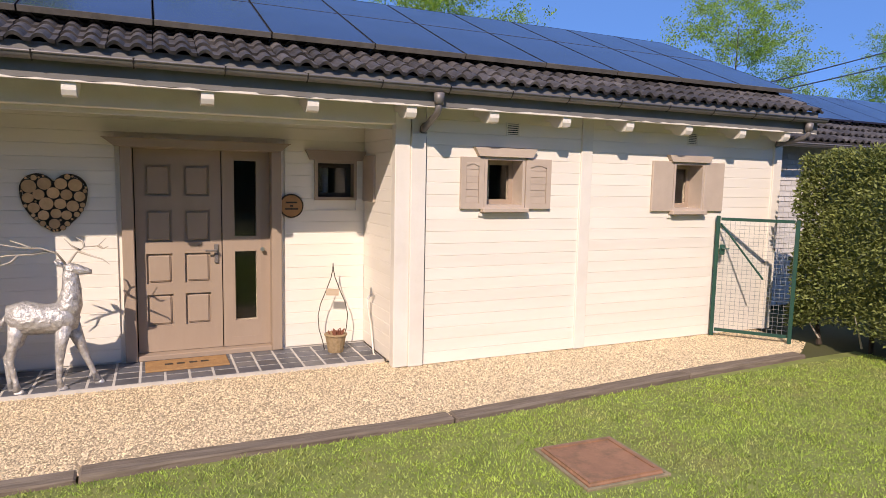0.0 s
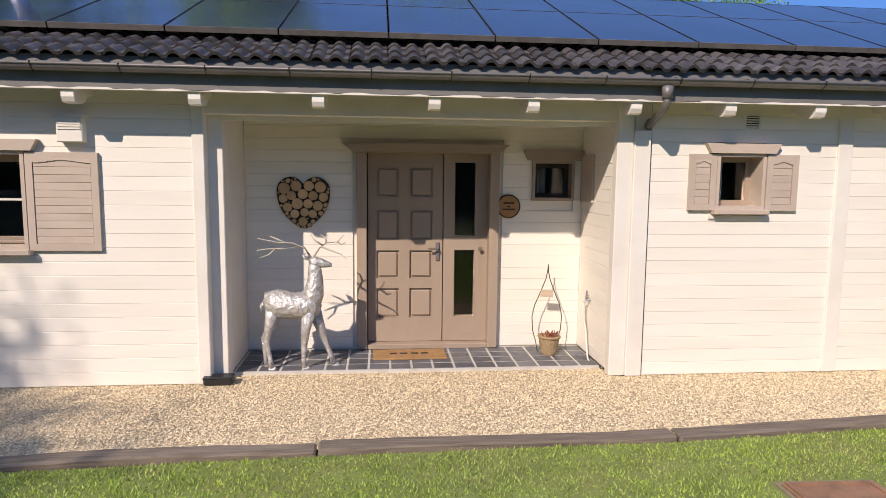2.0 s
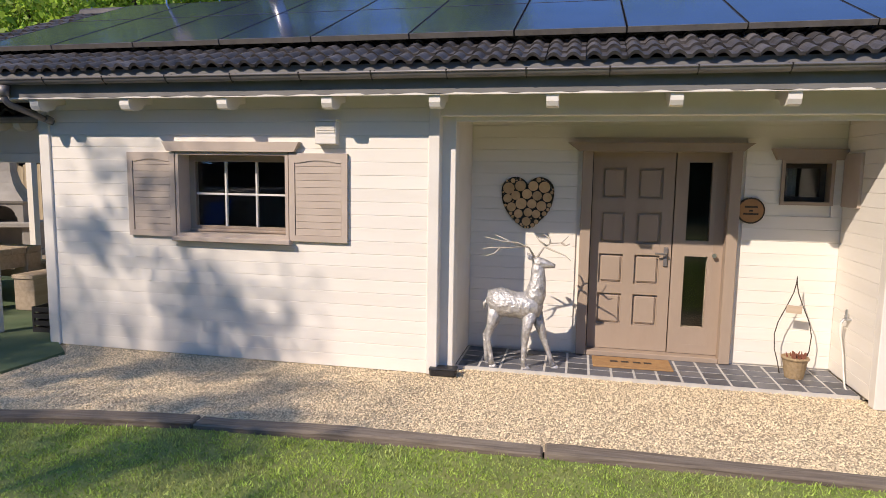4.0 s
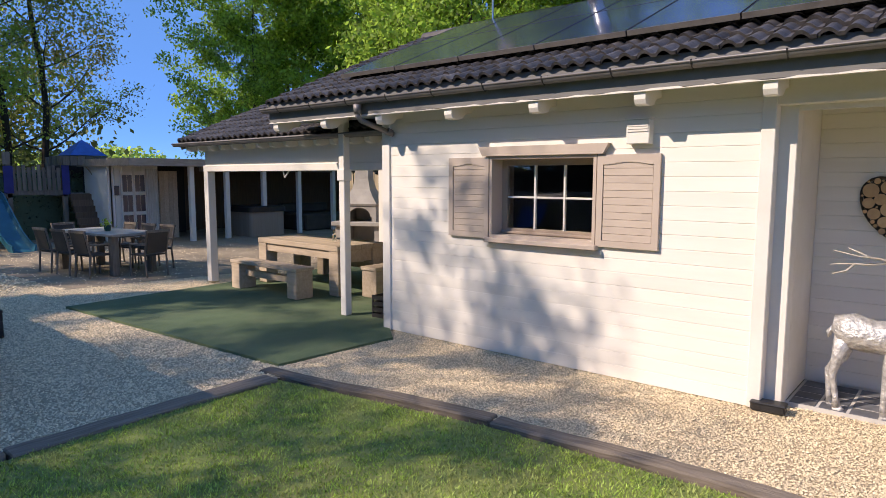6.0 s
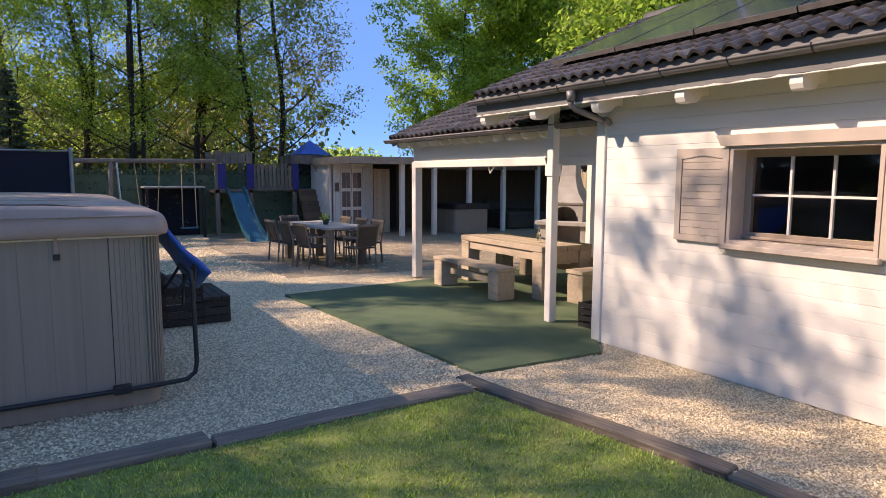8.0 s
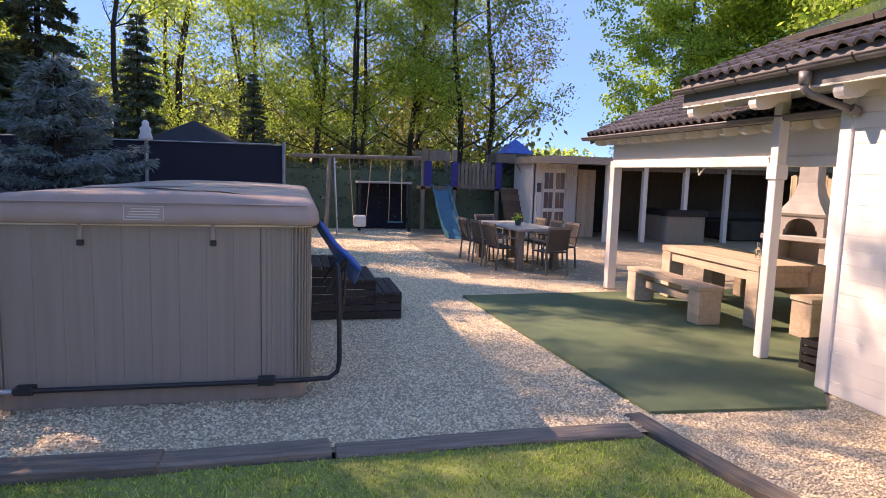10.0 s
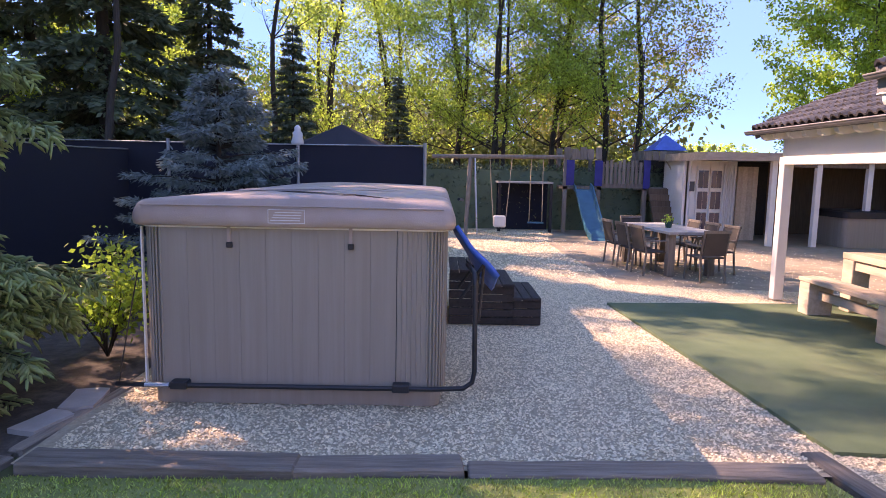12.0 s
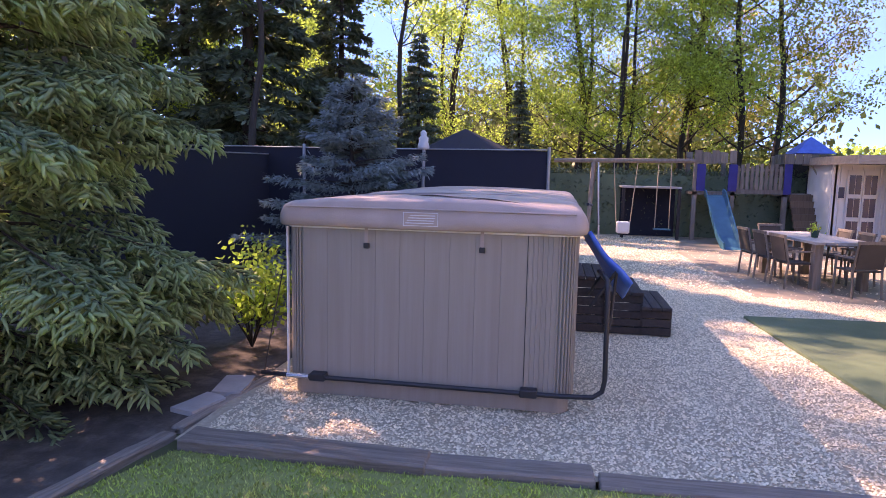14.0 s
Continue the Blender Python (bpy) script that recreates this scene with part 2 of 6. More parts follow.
LEAF_G = mat("bright_green_leaf", (0.40, 0.56, 0.09), (0.28, 0.44, 0.058), rough=0.5, scale=0.5, fine=8, bump=0.0, spread=0.45, island=True, trans=0.62)
LEAF_Y = mat("yellow_green_leaf", (0.46, 0.42, 0.08), (0.36, 0.30, 0.06), rough=0.55, scale=0.5, fine=8, bump=0.0, spread=0.35, island=True, trans=0.55)
HEDGEL = mat("hedge_scale_leaf", (0.25, 0.28, 0.085), (0.15, 0.19, 0.055), rough=0.6, scale=3, fine=30, bump=0.0, spread=0.4, island=True, trans=0.25)
FLOWER = mat("dried_red_flower", (0.30, 0.10, 0.06), (0.2, 0.08, 0.05), rough=0.8, bump=0.0)
WICKER = mat("wicker", (0.42, 0.31, 0.18), (0.28, 0.2, 0.11), rough=0.9, scale=30, fine=120, bump=0.5)
PLAQUE = mat("orange_varnished_wood", (0.42, 0.22, 0.09), (0.32, 0.16, 0.06), rough=0.5, scale=10, fine=60, bump=0.1)
BLUEPOLE = mat("blue_painted_timber", (0.03, 0.035, 0.22), (0.02, 0.025, 0.15), rough=0.6, scale=5, fine=50, bump=0.15)


# ---- mesh helpers ----
def mesh_of(name, bm, material=None, smooth=False):
    me = bpy.data.meshes.new(name)
    bm.normal_update()
    bm.to_mesh(me)
    bm.free()
    if material:
        me.materials.append(material)
    if smooth:
        me.shade_smooth()
    return me


def part(name, bm, material, parent, label="", smooth=False, m=None):
    me = bm if isinstance(bm, bpy.types.Mesh) else mesh_of(name, bm, material, smooth)
    ob = new(name, me)
    ob.parent = parent
    if m is not None:
        ob.matrix_basis = m
    if label:
        ob["label"] = label
    return ob


def root(name, m=None, label="", category="", group="", kind="", data=None):
    ob = new(name, data)
    if m is not None:
        ob.matrix_basis = m
    return tagged(ob, label, category, group, kind)


def box(bm, x0, x1, y0, y1, z0, z1, bevel=0.0, m=None):
    mm = Matrix.Translation(((x0 + x1) / 2, (y0 + y1) / 2, (z0 + z1) / 2)) @ Matrix.Diagonal((x1 - x0, y1 - y0, z1 - z0, 1))
    if m is not None:
        mm = m @ mm
    vs = bmesh.ops.create_cube(bm, size=1.0, matrix=mm)["verts"]
    if bevel:
        es = list({e for v in vs for e in v.link_edges})
        bmesh.ops.bevel(bm, geom=es, offset=bevel, segments=1, affect="EDGES")
    return bm


def bx(*a, **k):
    return box(bmesh.new(), *a, **k)


def tube(bm, pts, radii, n=8, cap=True, flat=1.0):
    """A lofted tube along points; radii one number or one for each point."""
    pts = [Vector(p) for p in pts]
    if not isinstance(radii, (list, tuple)):
        radii = [radii] * len(pts)
    rings = []
    ref = None
    for i, p in enumerate(pts):
        d = (pts[min(i + 1, len(pts) - 1)] - pts[max(i - 1, 0)]).normalized()
        if ref is None:
            ref = d.orthogonal().normalized()
        u = (ref - d * ref.dot(d))
        u = u.normalized() if u.length > 1e-4 else d.orthogonal().normalized()
        ref = u
        v = d.cross(u)
        rings.append([bm.verts.new(p + (u * math.cos(2 * math.pi * k / n) + v * math.sin(2 * math.pi * k / n) * flat) * radii[i]) for k in range(n)])
    for a, b in zip(rings, rings[1:]):
        for k in range(n):
            bm.faces.new((a[k], a[(k + 1) % n], b[(k + 1) % n], b[k]))
    if cap:
        bm.faces.new(rings[0][::-1])
        bm.faces.new(rings[-1])
    return bm


def tb(pts, radii, n=8, **k):
    return tube(bmesh.new(), pts, radii, n, **k)


def prism(bm, outline, y0, y1):
    """An outline in x and z, pushed from y0 to y1."""
    a = [bm.verts.new((x, y0, z)) for x, z in outline]
    b = [bm.verts.new((x, y1, z)) for x, z in outline]
    bm.faces.new(a)
    bm.faces.new(b[::-1])
    for i in range(len(a)):
        j = (i + 1) % len(a)
        bm.faces.new((a[j], a[i], b[i], b[j]))
    bmesh.ops.recalc_face_normals(bm, faces=bm.faces)
    return bm


def raw_mesh(name, verts, faces, material, per=None):
    """A mesh from arrays; faces all of one size."""
    verts = np.asarray(verts, dtype=np.float32).reshape(-1, 3)
    faces = np.asarray(faces, dtype=np.int32)
    k = faces.shape[1]
    me = bpy.data.meshes.new(name)
    me.vertices.add(len(verts))
    me.vertices.foreach_set("co", verts.ravel())
    me.loops.add(faces.size)
    me.loops.foreach_set("vertex_index", faces.ravel())
    me.polygons.add(len(faces))
    me.polygons.foreach_set("loop_start", np.arange(0, faces.size, k, dtype=np.int32))
    me.update(calc_edges=True)
    me.materials.append(material)
    return me


def inside(px, py, poly):
    r = np.zeros(len(px), bool)
    for (x0, y0), (x1, y1) in zip(poly, poly[1:] + poly[:1]):
        c = ((y0 > py) != (y1 > py)) & (px < (x1 - x0) * (py - y0) / ((y1 - y0) or 1e-9) + x0)
        r ^= c
    return r


rng = np.random.default_rng(7)


def sheet(bm, poly, z, thick=0.0):
    vs = [bm.verts.new((x, y, z)) for x, y in poly]
    f = bm.faces.new(vs)
    if thick:
        r = bmesh.ops.extrude_face_region(bm, geom=[f])
        bmesh.ops.translate(bm, vec=(0, 0, -thick), verts=[g for g in r["geom"] if isinstance(g, bmesh.types.BMVert)])
    bmesh.ops.recalc_face_normals(bm, faces=bm.faces)
    return bm


# ---- ground ----
ground = root("ground", label="rough ground of soil and short grass around the garden", category="ground", kind="structure",
              data=mesh_of("ground", sheet(bmesh.new(), [(-400, -400), (400, -400), (400, 400), (-400, 400)], -0.05), FIELD))
FRONT_EDGE = [(-3.75, -1.86), (-1.40, -1.50), (1.06, -1.38), (3.55, -1.33), (6.10, -1.14), (7.85, -1.04)]
GRAVEL_POLY = [(-3.45, -6.6), (-3.45, -1.75)] + FRONT_EDGE[1:] + [(8.3, -0.7), (9.0, 3.0), (3.5, 0.3), (-3.9, 0.3), (-3.9, 9), (-20, 9), (-20, -6.6)]
gravel = root("gravel_path", label="pale yellow limestone gravel spread round the house", category="gravel", kind="structure",
              data=mesh_of("gravel_path", sheet(bmesh.new(), GRAVEL_POLY, -0.012), GRAVELB))
LAWN_POLY = [(-3.40, -1.95)] + [(x, y - 0.12) for x, y in FRONT_EDGE[1:]] + [(8.6, -1.15), (9.5, -14), (-2.6, -14), (-2.6, -6.75), (-3.30, -6.5)]
lawn = root("lawn", label="short mown lawn with dry straw-coloured patches", category="lawn", kind="structure",
            data=mesh_of("lawn", sheet(bmesh.new(), LAWN_POLY, -0.01), LAWNB))
soil = root("flower_bed", label="dark soil bed under the spruce", category="soil", kind="structure",
            data=mesh_of("flower_bed", sheet(bmesh.new(), [(-2.5, -6.75), (-4.7, -6.6), (-20, -6.6), (-20, -16), (-2.5, -16)], -0.02), SOIL))
TURF_POLY = [(-8.15, -1.98), (-3.72, -1.72), (-3.62, -0.30), (-3.95, -0.02), (-3.95, 4.6), (-8.5, 4.6), (-8.3, 0.5)]
turf = root("artificial_turf", label="dark green artificial turf laid under the veranda", category="turf", kind="structure",
            data=mesh_of("artificial_turf", sheet(bmesh.new(), TURF_POLY, 0.02, 0.03), TURF))


def pebbles(name, regions, z):
    """Small uneven stones, each a crushed pyramid half sunk in the bed."""
    P = []
    for poly, per, size in regions:
        xs, ys = [p[0] for p in poly], [p[1] for p in poly]
        n = int((max(xs) - min(xs)) * (max(ys) - min(ys)) * per)
        px, py = rng.uniform(min(xs), max(xs), n), rng.uniform(min(ys), max(ys), n)
        k = inside(px, py, poly)
        P.append(np.stack([px[k], py[k], np.full(k.sum(), size)], 1))
    P = np.concatenate(P)
    n = len(P)
    P, big = P[:, :2], P[:, 2]
    s = rng.uniform(0.0055, 0.0115, (n, 1, 1)) * big[:, None, None] * rng.uniform(0.7, 1.3, (n, 1, 3)) * np.array([1.15, 1.0, 0.7])
    o = np.array([(1, 0, -0.2), (0, 1, -0.2), (-1, 0, -0.2), (0, -1, -0.2), (0, 0, 1)], float)
    v = o[None] * s * rng.uniform(0.75, 1.25, (n, 5, 1))
    a = rng.uniform(0, 6.28, n)
    c, q = np.cos(a)[:, None], np.sin(a)[:, None]
    v = np.stack([v[..., 0] * c - v[..., 1] * q, v[..., 0] * q + v[..., 1] * c, v[..., 2] + 0.35 * v[..., 0]], -1)
    v += np.concatenate([P, np.full((n, 1), z) + rng.uniform(-0.006, 0.003, (n, 1))], 1)[:, None, :]
    f = np.array([(0, 1, 4), (1, 2, 4), (2, 3, 4), (3, 0, 4)])
    return raw_mesh(name, v.reshape(-1, 3), (f[None] + 5 * np.arange(n)[:, None, None]).reshape(-1, 3), PEBBLE)


FRONT_G = FRONT_EDGE[::-1] + [(-3.9, -1.75), (-3.6, -0.3), (-3.9, 0.02), (0.0, 0.02), (0.05, 0.24), (3.55, 0.24), (3.6, 0.02), (8.3, 0.1), (8.4, -0.7)]
WEST_G = [(-3.5, -6.5), (-3.5, -1.72), (-3.74, -1.73), (-8.14, -1.99), (-8.3, 0.5), (-8.4, 2.6), (-9.25, 2.6), (-9.2, 1.6), (-9.7, -1.4), (-10.2, -1.45), (-10.2, -6.5)]
YARD_G = [(-10.2, -6.5), (-10.2, -1.45), (-15.0, -1.6), (-18.5, -1.0), (-18.5, -6.5)]
PAD_G = [(-9.7, -1.45), (-9.2, 1.6), (-9.2, 4.0), (-14.5, 4.0), (-16.0, -1.4)]
stones = root("gravel_stones", label="loose pale yellow limestone gravel stones", category="gravel", kind="stuff",
              data=pebbles("gravel_stones", [(FRONT_G, 6200, 0.82), (WEST_G, 2900, 1.1), (YARD_G, 330, 2.1), (PAD_G, 45, 1.9)], -0.004))


def blades():
    n = 370000
    px = rng.uniform(-3.4, 8.6, n)
    py = -1.3 - rng.power(1.0, n) * 5.6
    k = inside(px, py, LAWN_POLY) & ~((px > 3.78) & (px < 4.46) & (py > -2.74) & (py < -2.06))
    px, py = px[k], py[k]
    n = len(px)
    a = rng.uniform(0, 6.28, n)
    tuft = np.sin(px * 9.1 + 2 * np.sin(py * 7.3)) * np.sin(py * 10.7 + 2 * np.sin(px * 6.1)) + 0.6 * np.sin(px * 31 + 3 * np.sin(py * 23)) * np.sin(py * 29 + px * 11)
    h = rng.uniform(0.008, 0.026, n) * (1 + 0.42 * tuft)
    w = rng.uniform(0.0025, 0.0055, n)
    lean = rng.uniform(-0.9, 0.9, (n, 2)) * h[:, None]
    dx, dy = np.cos(a) * w, np.sin(a) * w
    z = np.full(n, -0.01)
    v = np.stack([np.stack([px - dx, py - dy, z], 1), np.stack([px + dx, py + dy, z], 1), np.stack([px + lean[:, 0], py + lean[:, 1], z + h], 1)], 1)
    return raw_mesh("grass", v.reshape(-1, 3), np.arange(3 * n).reshape(-1, 3), GRASS)


root("grass", label="short green grass blades of the lawn", category="grass", kind="stuff", data=blades())


def sleeper(p, q, w=0.155, h=0.09, z=0.016, seed=0, group="sleepers along the lawn", name="timber_sleeper"):
    """A worn railway sleeper from p to q."""
    r = random.Random(seed)
    L = math.dist(p, q) - 0.015
    a = math.degrees(math.atan2(q[1] - p[1], q[0] - p[0]))
    bm = bx(-L / 2, L / 2, -w / 2, w / 2, -h, 0, bevel=0.012)
    bmesh.ops.bisect_edges(bm, edges=[e for e in bm.edges if e.calc_length() > 0.8], cuts=14)
    long_f = [f for f in bm.faces if len(f.verts) > 20]
    bmesh.ops.triangulate(bm, faces=long_f)
    for v in bm.verts:
        v.co += Vector((r.uniform(-0.004, 0.004), 0.012 * math.sin(v.co.x * 3 + seed) + r.uniform(-0.004, 0.004), 0.008 * math.sin(v.co.x * 2.1 + seed * 2) + r.uniform(-0.003, 0.003)))
    ob = root(name, pose((p[0] + q[0]) / 2, (p[1] + q[1]) / 2, z, 0, 0, a), "weathered brown timber sleeper edging the lawn and gravel", "sleeper", group,
              data=mesh_of(name, bm, SLEEPER))
    return ob


for i, (p, q) in enumerate(zip(FRONT_EDGE, FRONT_EDGE[1:])):
    sleeper(p, q, seed=i)
sleeper((-3.46, -1.98), (-3.46, -4.0), w=0.2, seed=11)
sleeper((-3.47, -4.01), (-3.42, -5.12), w=0.2, seed=12, z=0.04)
sleeper((-3.40, -4.95), (-3.42, -6.5), w=0.22, seed=13, z=0.055)
sleeper((-2.4, -6.85), (-3.55, -6.68), w=0.11, seed=14, z=0.004)
sleeper((-3.6, -6.68), (-4.85, -6.55), w=0.09, seed=15, z=0.004)


def flagstone(x, y, s, a, seed):
    bm = bmesh.new()
    r = random.Random(seed)
    ol = [(u * s * r.uniform(0.92, 1.06), w * s * 0.6 * r.uniform(0.9, 1.08)) for u, w in ((-1, -1), (0.1, -1.04), (1, -0.96), (1.04, 0.1), (1, 1), (0, 1.03), (-0.9, 1), (-1.04, 0.2))]
    sheet(bm, ol, 0.014, 0.05)
    root("flagstone", pose(x, y, 0.0, 0, 0, a), "flat pale stone slab at the bed's edge", "stone", "stones by the bed", data=mesh_of("flagstone", bm, CONC))


flagstone(-4.45, -6.72, 0.2, 10, 1)
flagstone(-4.02, -6.76, 0.17, -15, 2)

# manhole cover in the lawn
hatch = root("manhole_cover", pose(4.12, -2.40, 0.0, 0, 0, -2), "square rusty steel manhole cover set in the lawn", "manhole")
bm = bmesh.new()
for a in ((-0.312, 0.312, -0.312, -0.288), (-0.312, 0.312, 0.288, 0.312), (-0.312, -0.288, -0.288, 0.288), (0.288, 0.312, -0.288, 0.288)):
    box(bm, *a, -0.04, 0.006, bevel=0.005)
part("rim", bm, EARTHY, hatch, "thin earth-stained rim")
bm = bx(-0.28, 0.28, -0.28, 0.28, -0.04, 0.012, bevel=0.008)
for s in (-1, 1):
    box(bm, -0.27, 0.27, s * 0.255 - 0.014, s * 0.255 + 0.014, 0.012, 0.022)
    box(bm, s * 0.255 - 0.014, s * 0.255 + 0.014, -0.24, 0.24, 0.012, 0.022)
part("lid", bm, RUST, hatch)

# ---- house walls ----
TOP = 2.72
PITCH = 0.118
# floor, ceiling and partition carry the rooms' gloom in their dark colour
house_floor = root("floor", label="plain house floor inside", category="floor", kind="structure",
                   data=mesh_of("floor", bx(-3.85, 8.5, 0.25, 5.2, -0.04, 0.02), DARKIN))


def core(name, x0, x1, z0, z1, thick, holes, label, m=None):
    """A wall along its own x, front face at y = 0.022, with openings cut through."""
    bm = bmesh.new()
    xs = sorted({x0, x1, *[h[0] for h in holes], *[h[1] for h in holes]})
    for a, b in zip(xs, xs[1:]):
        zs = [z0]
        for h in sorted(holes, key=lambda h: h[2]):
            if h[0] <= a and h[1] >= b:
                zs += [h[2], h[3]]
        zs.append(z1)
        for c, d in zip(zs[::2], zs[1::2]):
            if d - c > 1e-3:
                box(bm, a, b, 0.022, thick, c, d)
    bmesh.ops.remove_doubles(bm, verts=bm.verts, dist=1e-4)
    return root(name, m, label, "wall", kind="structure", data=mesh_of(name, bm, WHITE))


BOARDS = []


def clad(parent, x0, x1, z0, z1, holes, m=None):
    """Notes the boards of a wall; they are made last."""
    BOARDS.append((parent, x0, x1, z0, z1, holes, m))


KW = (-2.53, -1.38, 1.17, 1.97)
W1 = (4.47, 4.93, 1.53, 2.03)
W2 = (6.89, 7.35, 1.50, 2.05)
wl = core("wall_1", -4.0, 0.0, 0.0, TOP, 0.24, [KW], "cream painted timber board wall with a shuttered window")
clad(wl, -3.93, -0.06, 0.0, TOP, [KW])
wr = core("wall_2", 3.72, 8.62, 0.0, TOP, 0.24, [W1, W2], "cream painted timber board wall with two small shuttered windows")
clad(wr, 3.86, 5.62, 0.0, TOP, [W1])
clad(wr, 5.76, 8.50, 0.0, TOP, [W2])
RY = 0.95
DOOR = (1.28, 2.64, 0.03, 2.06)
SW = (3.02, 3.46, 1.56, 1.97)
wb = core("wall_3", 0.0, 3.72, 0.0, TOP, 0.24, [DOOR, SW], "cream board wall at the back of the porch with the front door", m=pose(0, RY, 0))
clad(wb, 0.153, 3.549, 0.04, TOP, [(1.2, 2.72, 0, 2.1), SW], pose(0, RY, 0))
# porch side walls
ws = root("wall_4", label="narrow cream side wall of the porch recess", category="wall", kind="structure", data=mesh_of("wall_4", bx(-0.2, 0.13, 0.24, RY, 0, TOP), WHITE))
we = root("wall_5", label="narrow cream side wall of the porch recess with a tap", category="wall", kind="structure", data=mesh_of("wall_5", bx(3.572, 3.75, 0.24, RY, 0, TOP), WHITE))
clad(we, -RY, -0.1, 0.04, TOP, [], pose(3.55, 0, 0, 0, 0, -90))
# gables and back
RS = 0.425
EAVE_Y, EAVE_Z = -0.36, 2.672
RIDGE_Y = 2.62
RIDGE_Z = EAVE_Z + RS * (RIDGE_Y - EAVE_Y)
for i, x in ((6, -4.0), (7, 8.42)):
    bm = bmesh.new()
    prism(bm, [(0.24, 0), (5.0, 0), (5.0, 2.55), (RIDGE_Y, RIDGE_Z - 0.2), (0.24, 2.75)], 0, 0.2)
    root("wall_%d" % i, Matrix(((0, 1, 0, x), (1, 0, 0, 0), (0, 0, 1, 0), (0, 0, 0, 1))), "cream painted gable end wall", "wall", kind="structure", data=mesh_of("wall_%d" % i, bm, WHITE))
root("wall_8", label="plain cream back wall of the house", category="wall", kind="structure", data=mesh_of("wall_8", bx(-3.8, 8.42, 5.0, 5.2, 0, 2.55), WHITE))
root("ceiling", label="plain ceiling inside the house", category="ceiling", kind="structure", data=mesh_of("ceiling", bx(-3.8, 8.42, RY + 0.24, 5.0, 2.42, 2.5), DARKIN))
root("wall_9", label="added partition wall coloured dark for the gloom behind the windows", category="wall", kind="structure",
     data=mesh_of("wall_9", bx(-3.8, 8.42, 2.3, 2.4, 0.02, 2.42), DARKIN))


def trim(name, bm, label="cream painted corner board", m=None, material=None):
    return root(name, m, label, "trim", kind="structure", data=mesh_of(name, bm, material or TRIM))


trim("trim_1", bx(-4.05, -3.93, -0.022, 0.24, 0, 2.5, bevel=0.006))
trim("trim_2", bx(-0.07, 0.03, -0.02, 0.10, 0, 2.5, bevel=0.006))
trim("trim_3", bx(-0.02, 0.152, 0.10, 0.26, 0, 2.30, bevel=0.006))
trim("trim_4", bx(3.55, 3.70, -0.008, 0.10, 0, 2.44, bevel=0.006))
trim("trim_5", bx(3.70, 3.85, -0.03, 0.02, 0, 2.22, bevel=0.006))
# the joint's shade, made as a thin black strip
root("shadow_gap", None, "black strip standing in for the shade in the joint beside the corner board", "gap", kind="structure", data=mesh_of("shadow_gap", bx(3.853, 3.860, -0.012, 0.0, 0.02, 2.2), BLACKP))
trim("trim_6", bx(5.62, 5.76, -0.022, 0.02, 0, 2.55, bevel=0.006))
trim("trim_7", bx(8.50, 8.64, -0.022, 0.24, 0, 2.5, bevel=0.006))
trim("trim_8", bx(0.03, 3.55, 0.0, 0.12, 2.29, 2.72, bevel=0.006), "cream painted beam over the porch")
trim("trim_9", bx(0.03, 3.55, 0.12, RY, 2.62, 2.65), "cream boarded porch ceiling")
trim("trim_14", bx(0.13, 0.152, 0.26, RY, 0.03, TOP, bevel=0.004), "plain cream board lining the porch side")
trim("trim_10", bx(0.152, 3.55, 0.10, 0.135, 2.25, 2.29), "cream painted batten under the porch beam")

# ---- roof ----
RANG = math.degrees(math.atan(RS))
roof = root("roof", pose(0, EAVE_Y, EAVE_Z, RANG), "low-pitched roof of brown-grey wavy concrete tiles", "roof", kind="structure")
SL = (RIDGE_Y - EAVE_Y) / math.cos(math.radians(RANG))
part("deck", bx(-5.72, 8.78, 0.05, SL - 0.02, -0.07, -0.035), FASCIA, roof)
roof_b = root("roof_back", pose(0, 2 * RIDGE_Y - EAVE_Y, EAVE_Z, RANG, 0, 180), "far slope of the brown-grey tiled roof", "roof", kind="structure",
              data=mesh_of("roof_back", bx(-8.78, 5.72, 0.0, SL, -0.07, 0.02), TILE))


def tile_mesh(w=0.303, L=0.27):
    bm = bmesh.new()
    n = 16
    def prof(u):
        c = (u * 2) % 1.0
        return 0.037 * max(0.0, math.sin(math.pi * min(c / 0.72, 1.0))) ** 0.8
    top0 = [bm.verts.new(((w - 0.007) * k / n, 0.0, prof(k / n) + 0.026)) for k in range(n + 1)]
    top1 = [bm.verts.new(((w - 0.007) * k / n, L, prof(k / n))) for k in range(n + 1)]
    low = [bm.verts.new(((w - 0.007) * k / n, 0.004, prof(k / n) - 0.002)) for k in range(n + 1)]
    for k in range(n):
        bm.faces.new((top0[k], top0[k + 1], top1[k + 1], top1[k]))
        bm.faces.new((low[k], low[k + 1], top0[k + 1], top0[k]))
    for k in (0, n):
        a = bm.verts.new(top0[k].co - Vector((0, 0, 0.03))); b = bm.verts.new(top1[k].co - Vector((0, 0, 0.03)))
        bm.faces.new((top0[k], top1[k], b, a))
    return mesh_of("roof_tile", bm, TILE, smooth=False)


TILE_ME = tile_mesh()
TILES = []
for r in range(16):
    for c in range(48):
        x = -5.73 + c * 0.303
        if r < 6 or x < -4.6:
            TILES.append((roof, x, r * 0.215 - 0.03))
part("verge_board", bx(-5.76, -5.725, 0.0, SL, -0.16, 0.03), FASCIA, roof)
part("ridge_cap", tb([(-5.74, SL, 0.0), (8.78, SL, 0.0)], 0.10, 10), TILE, roof)

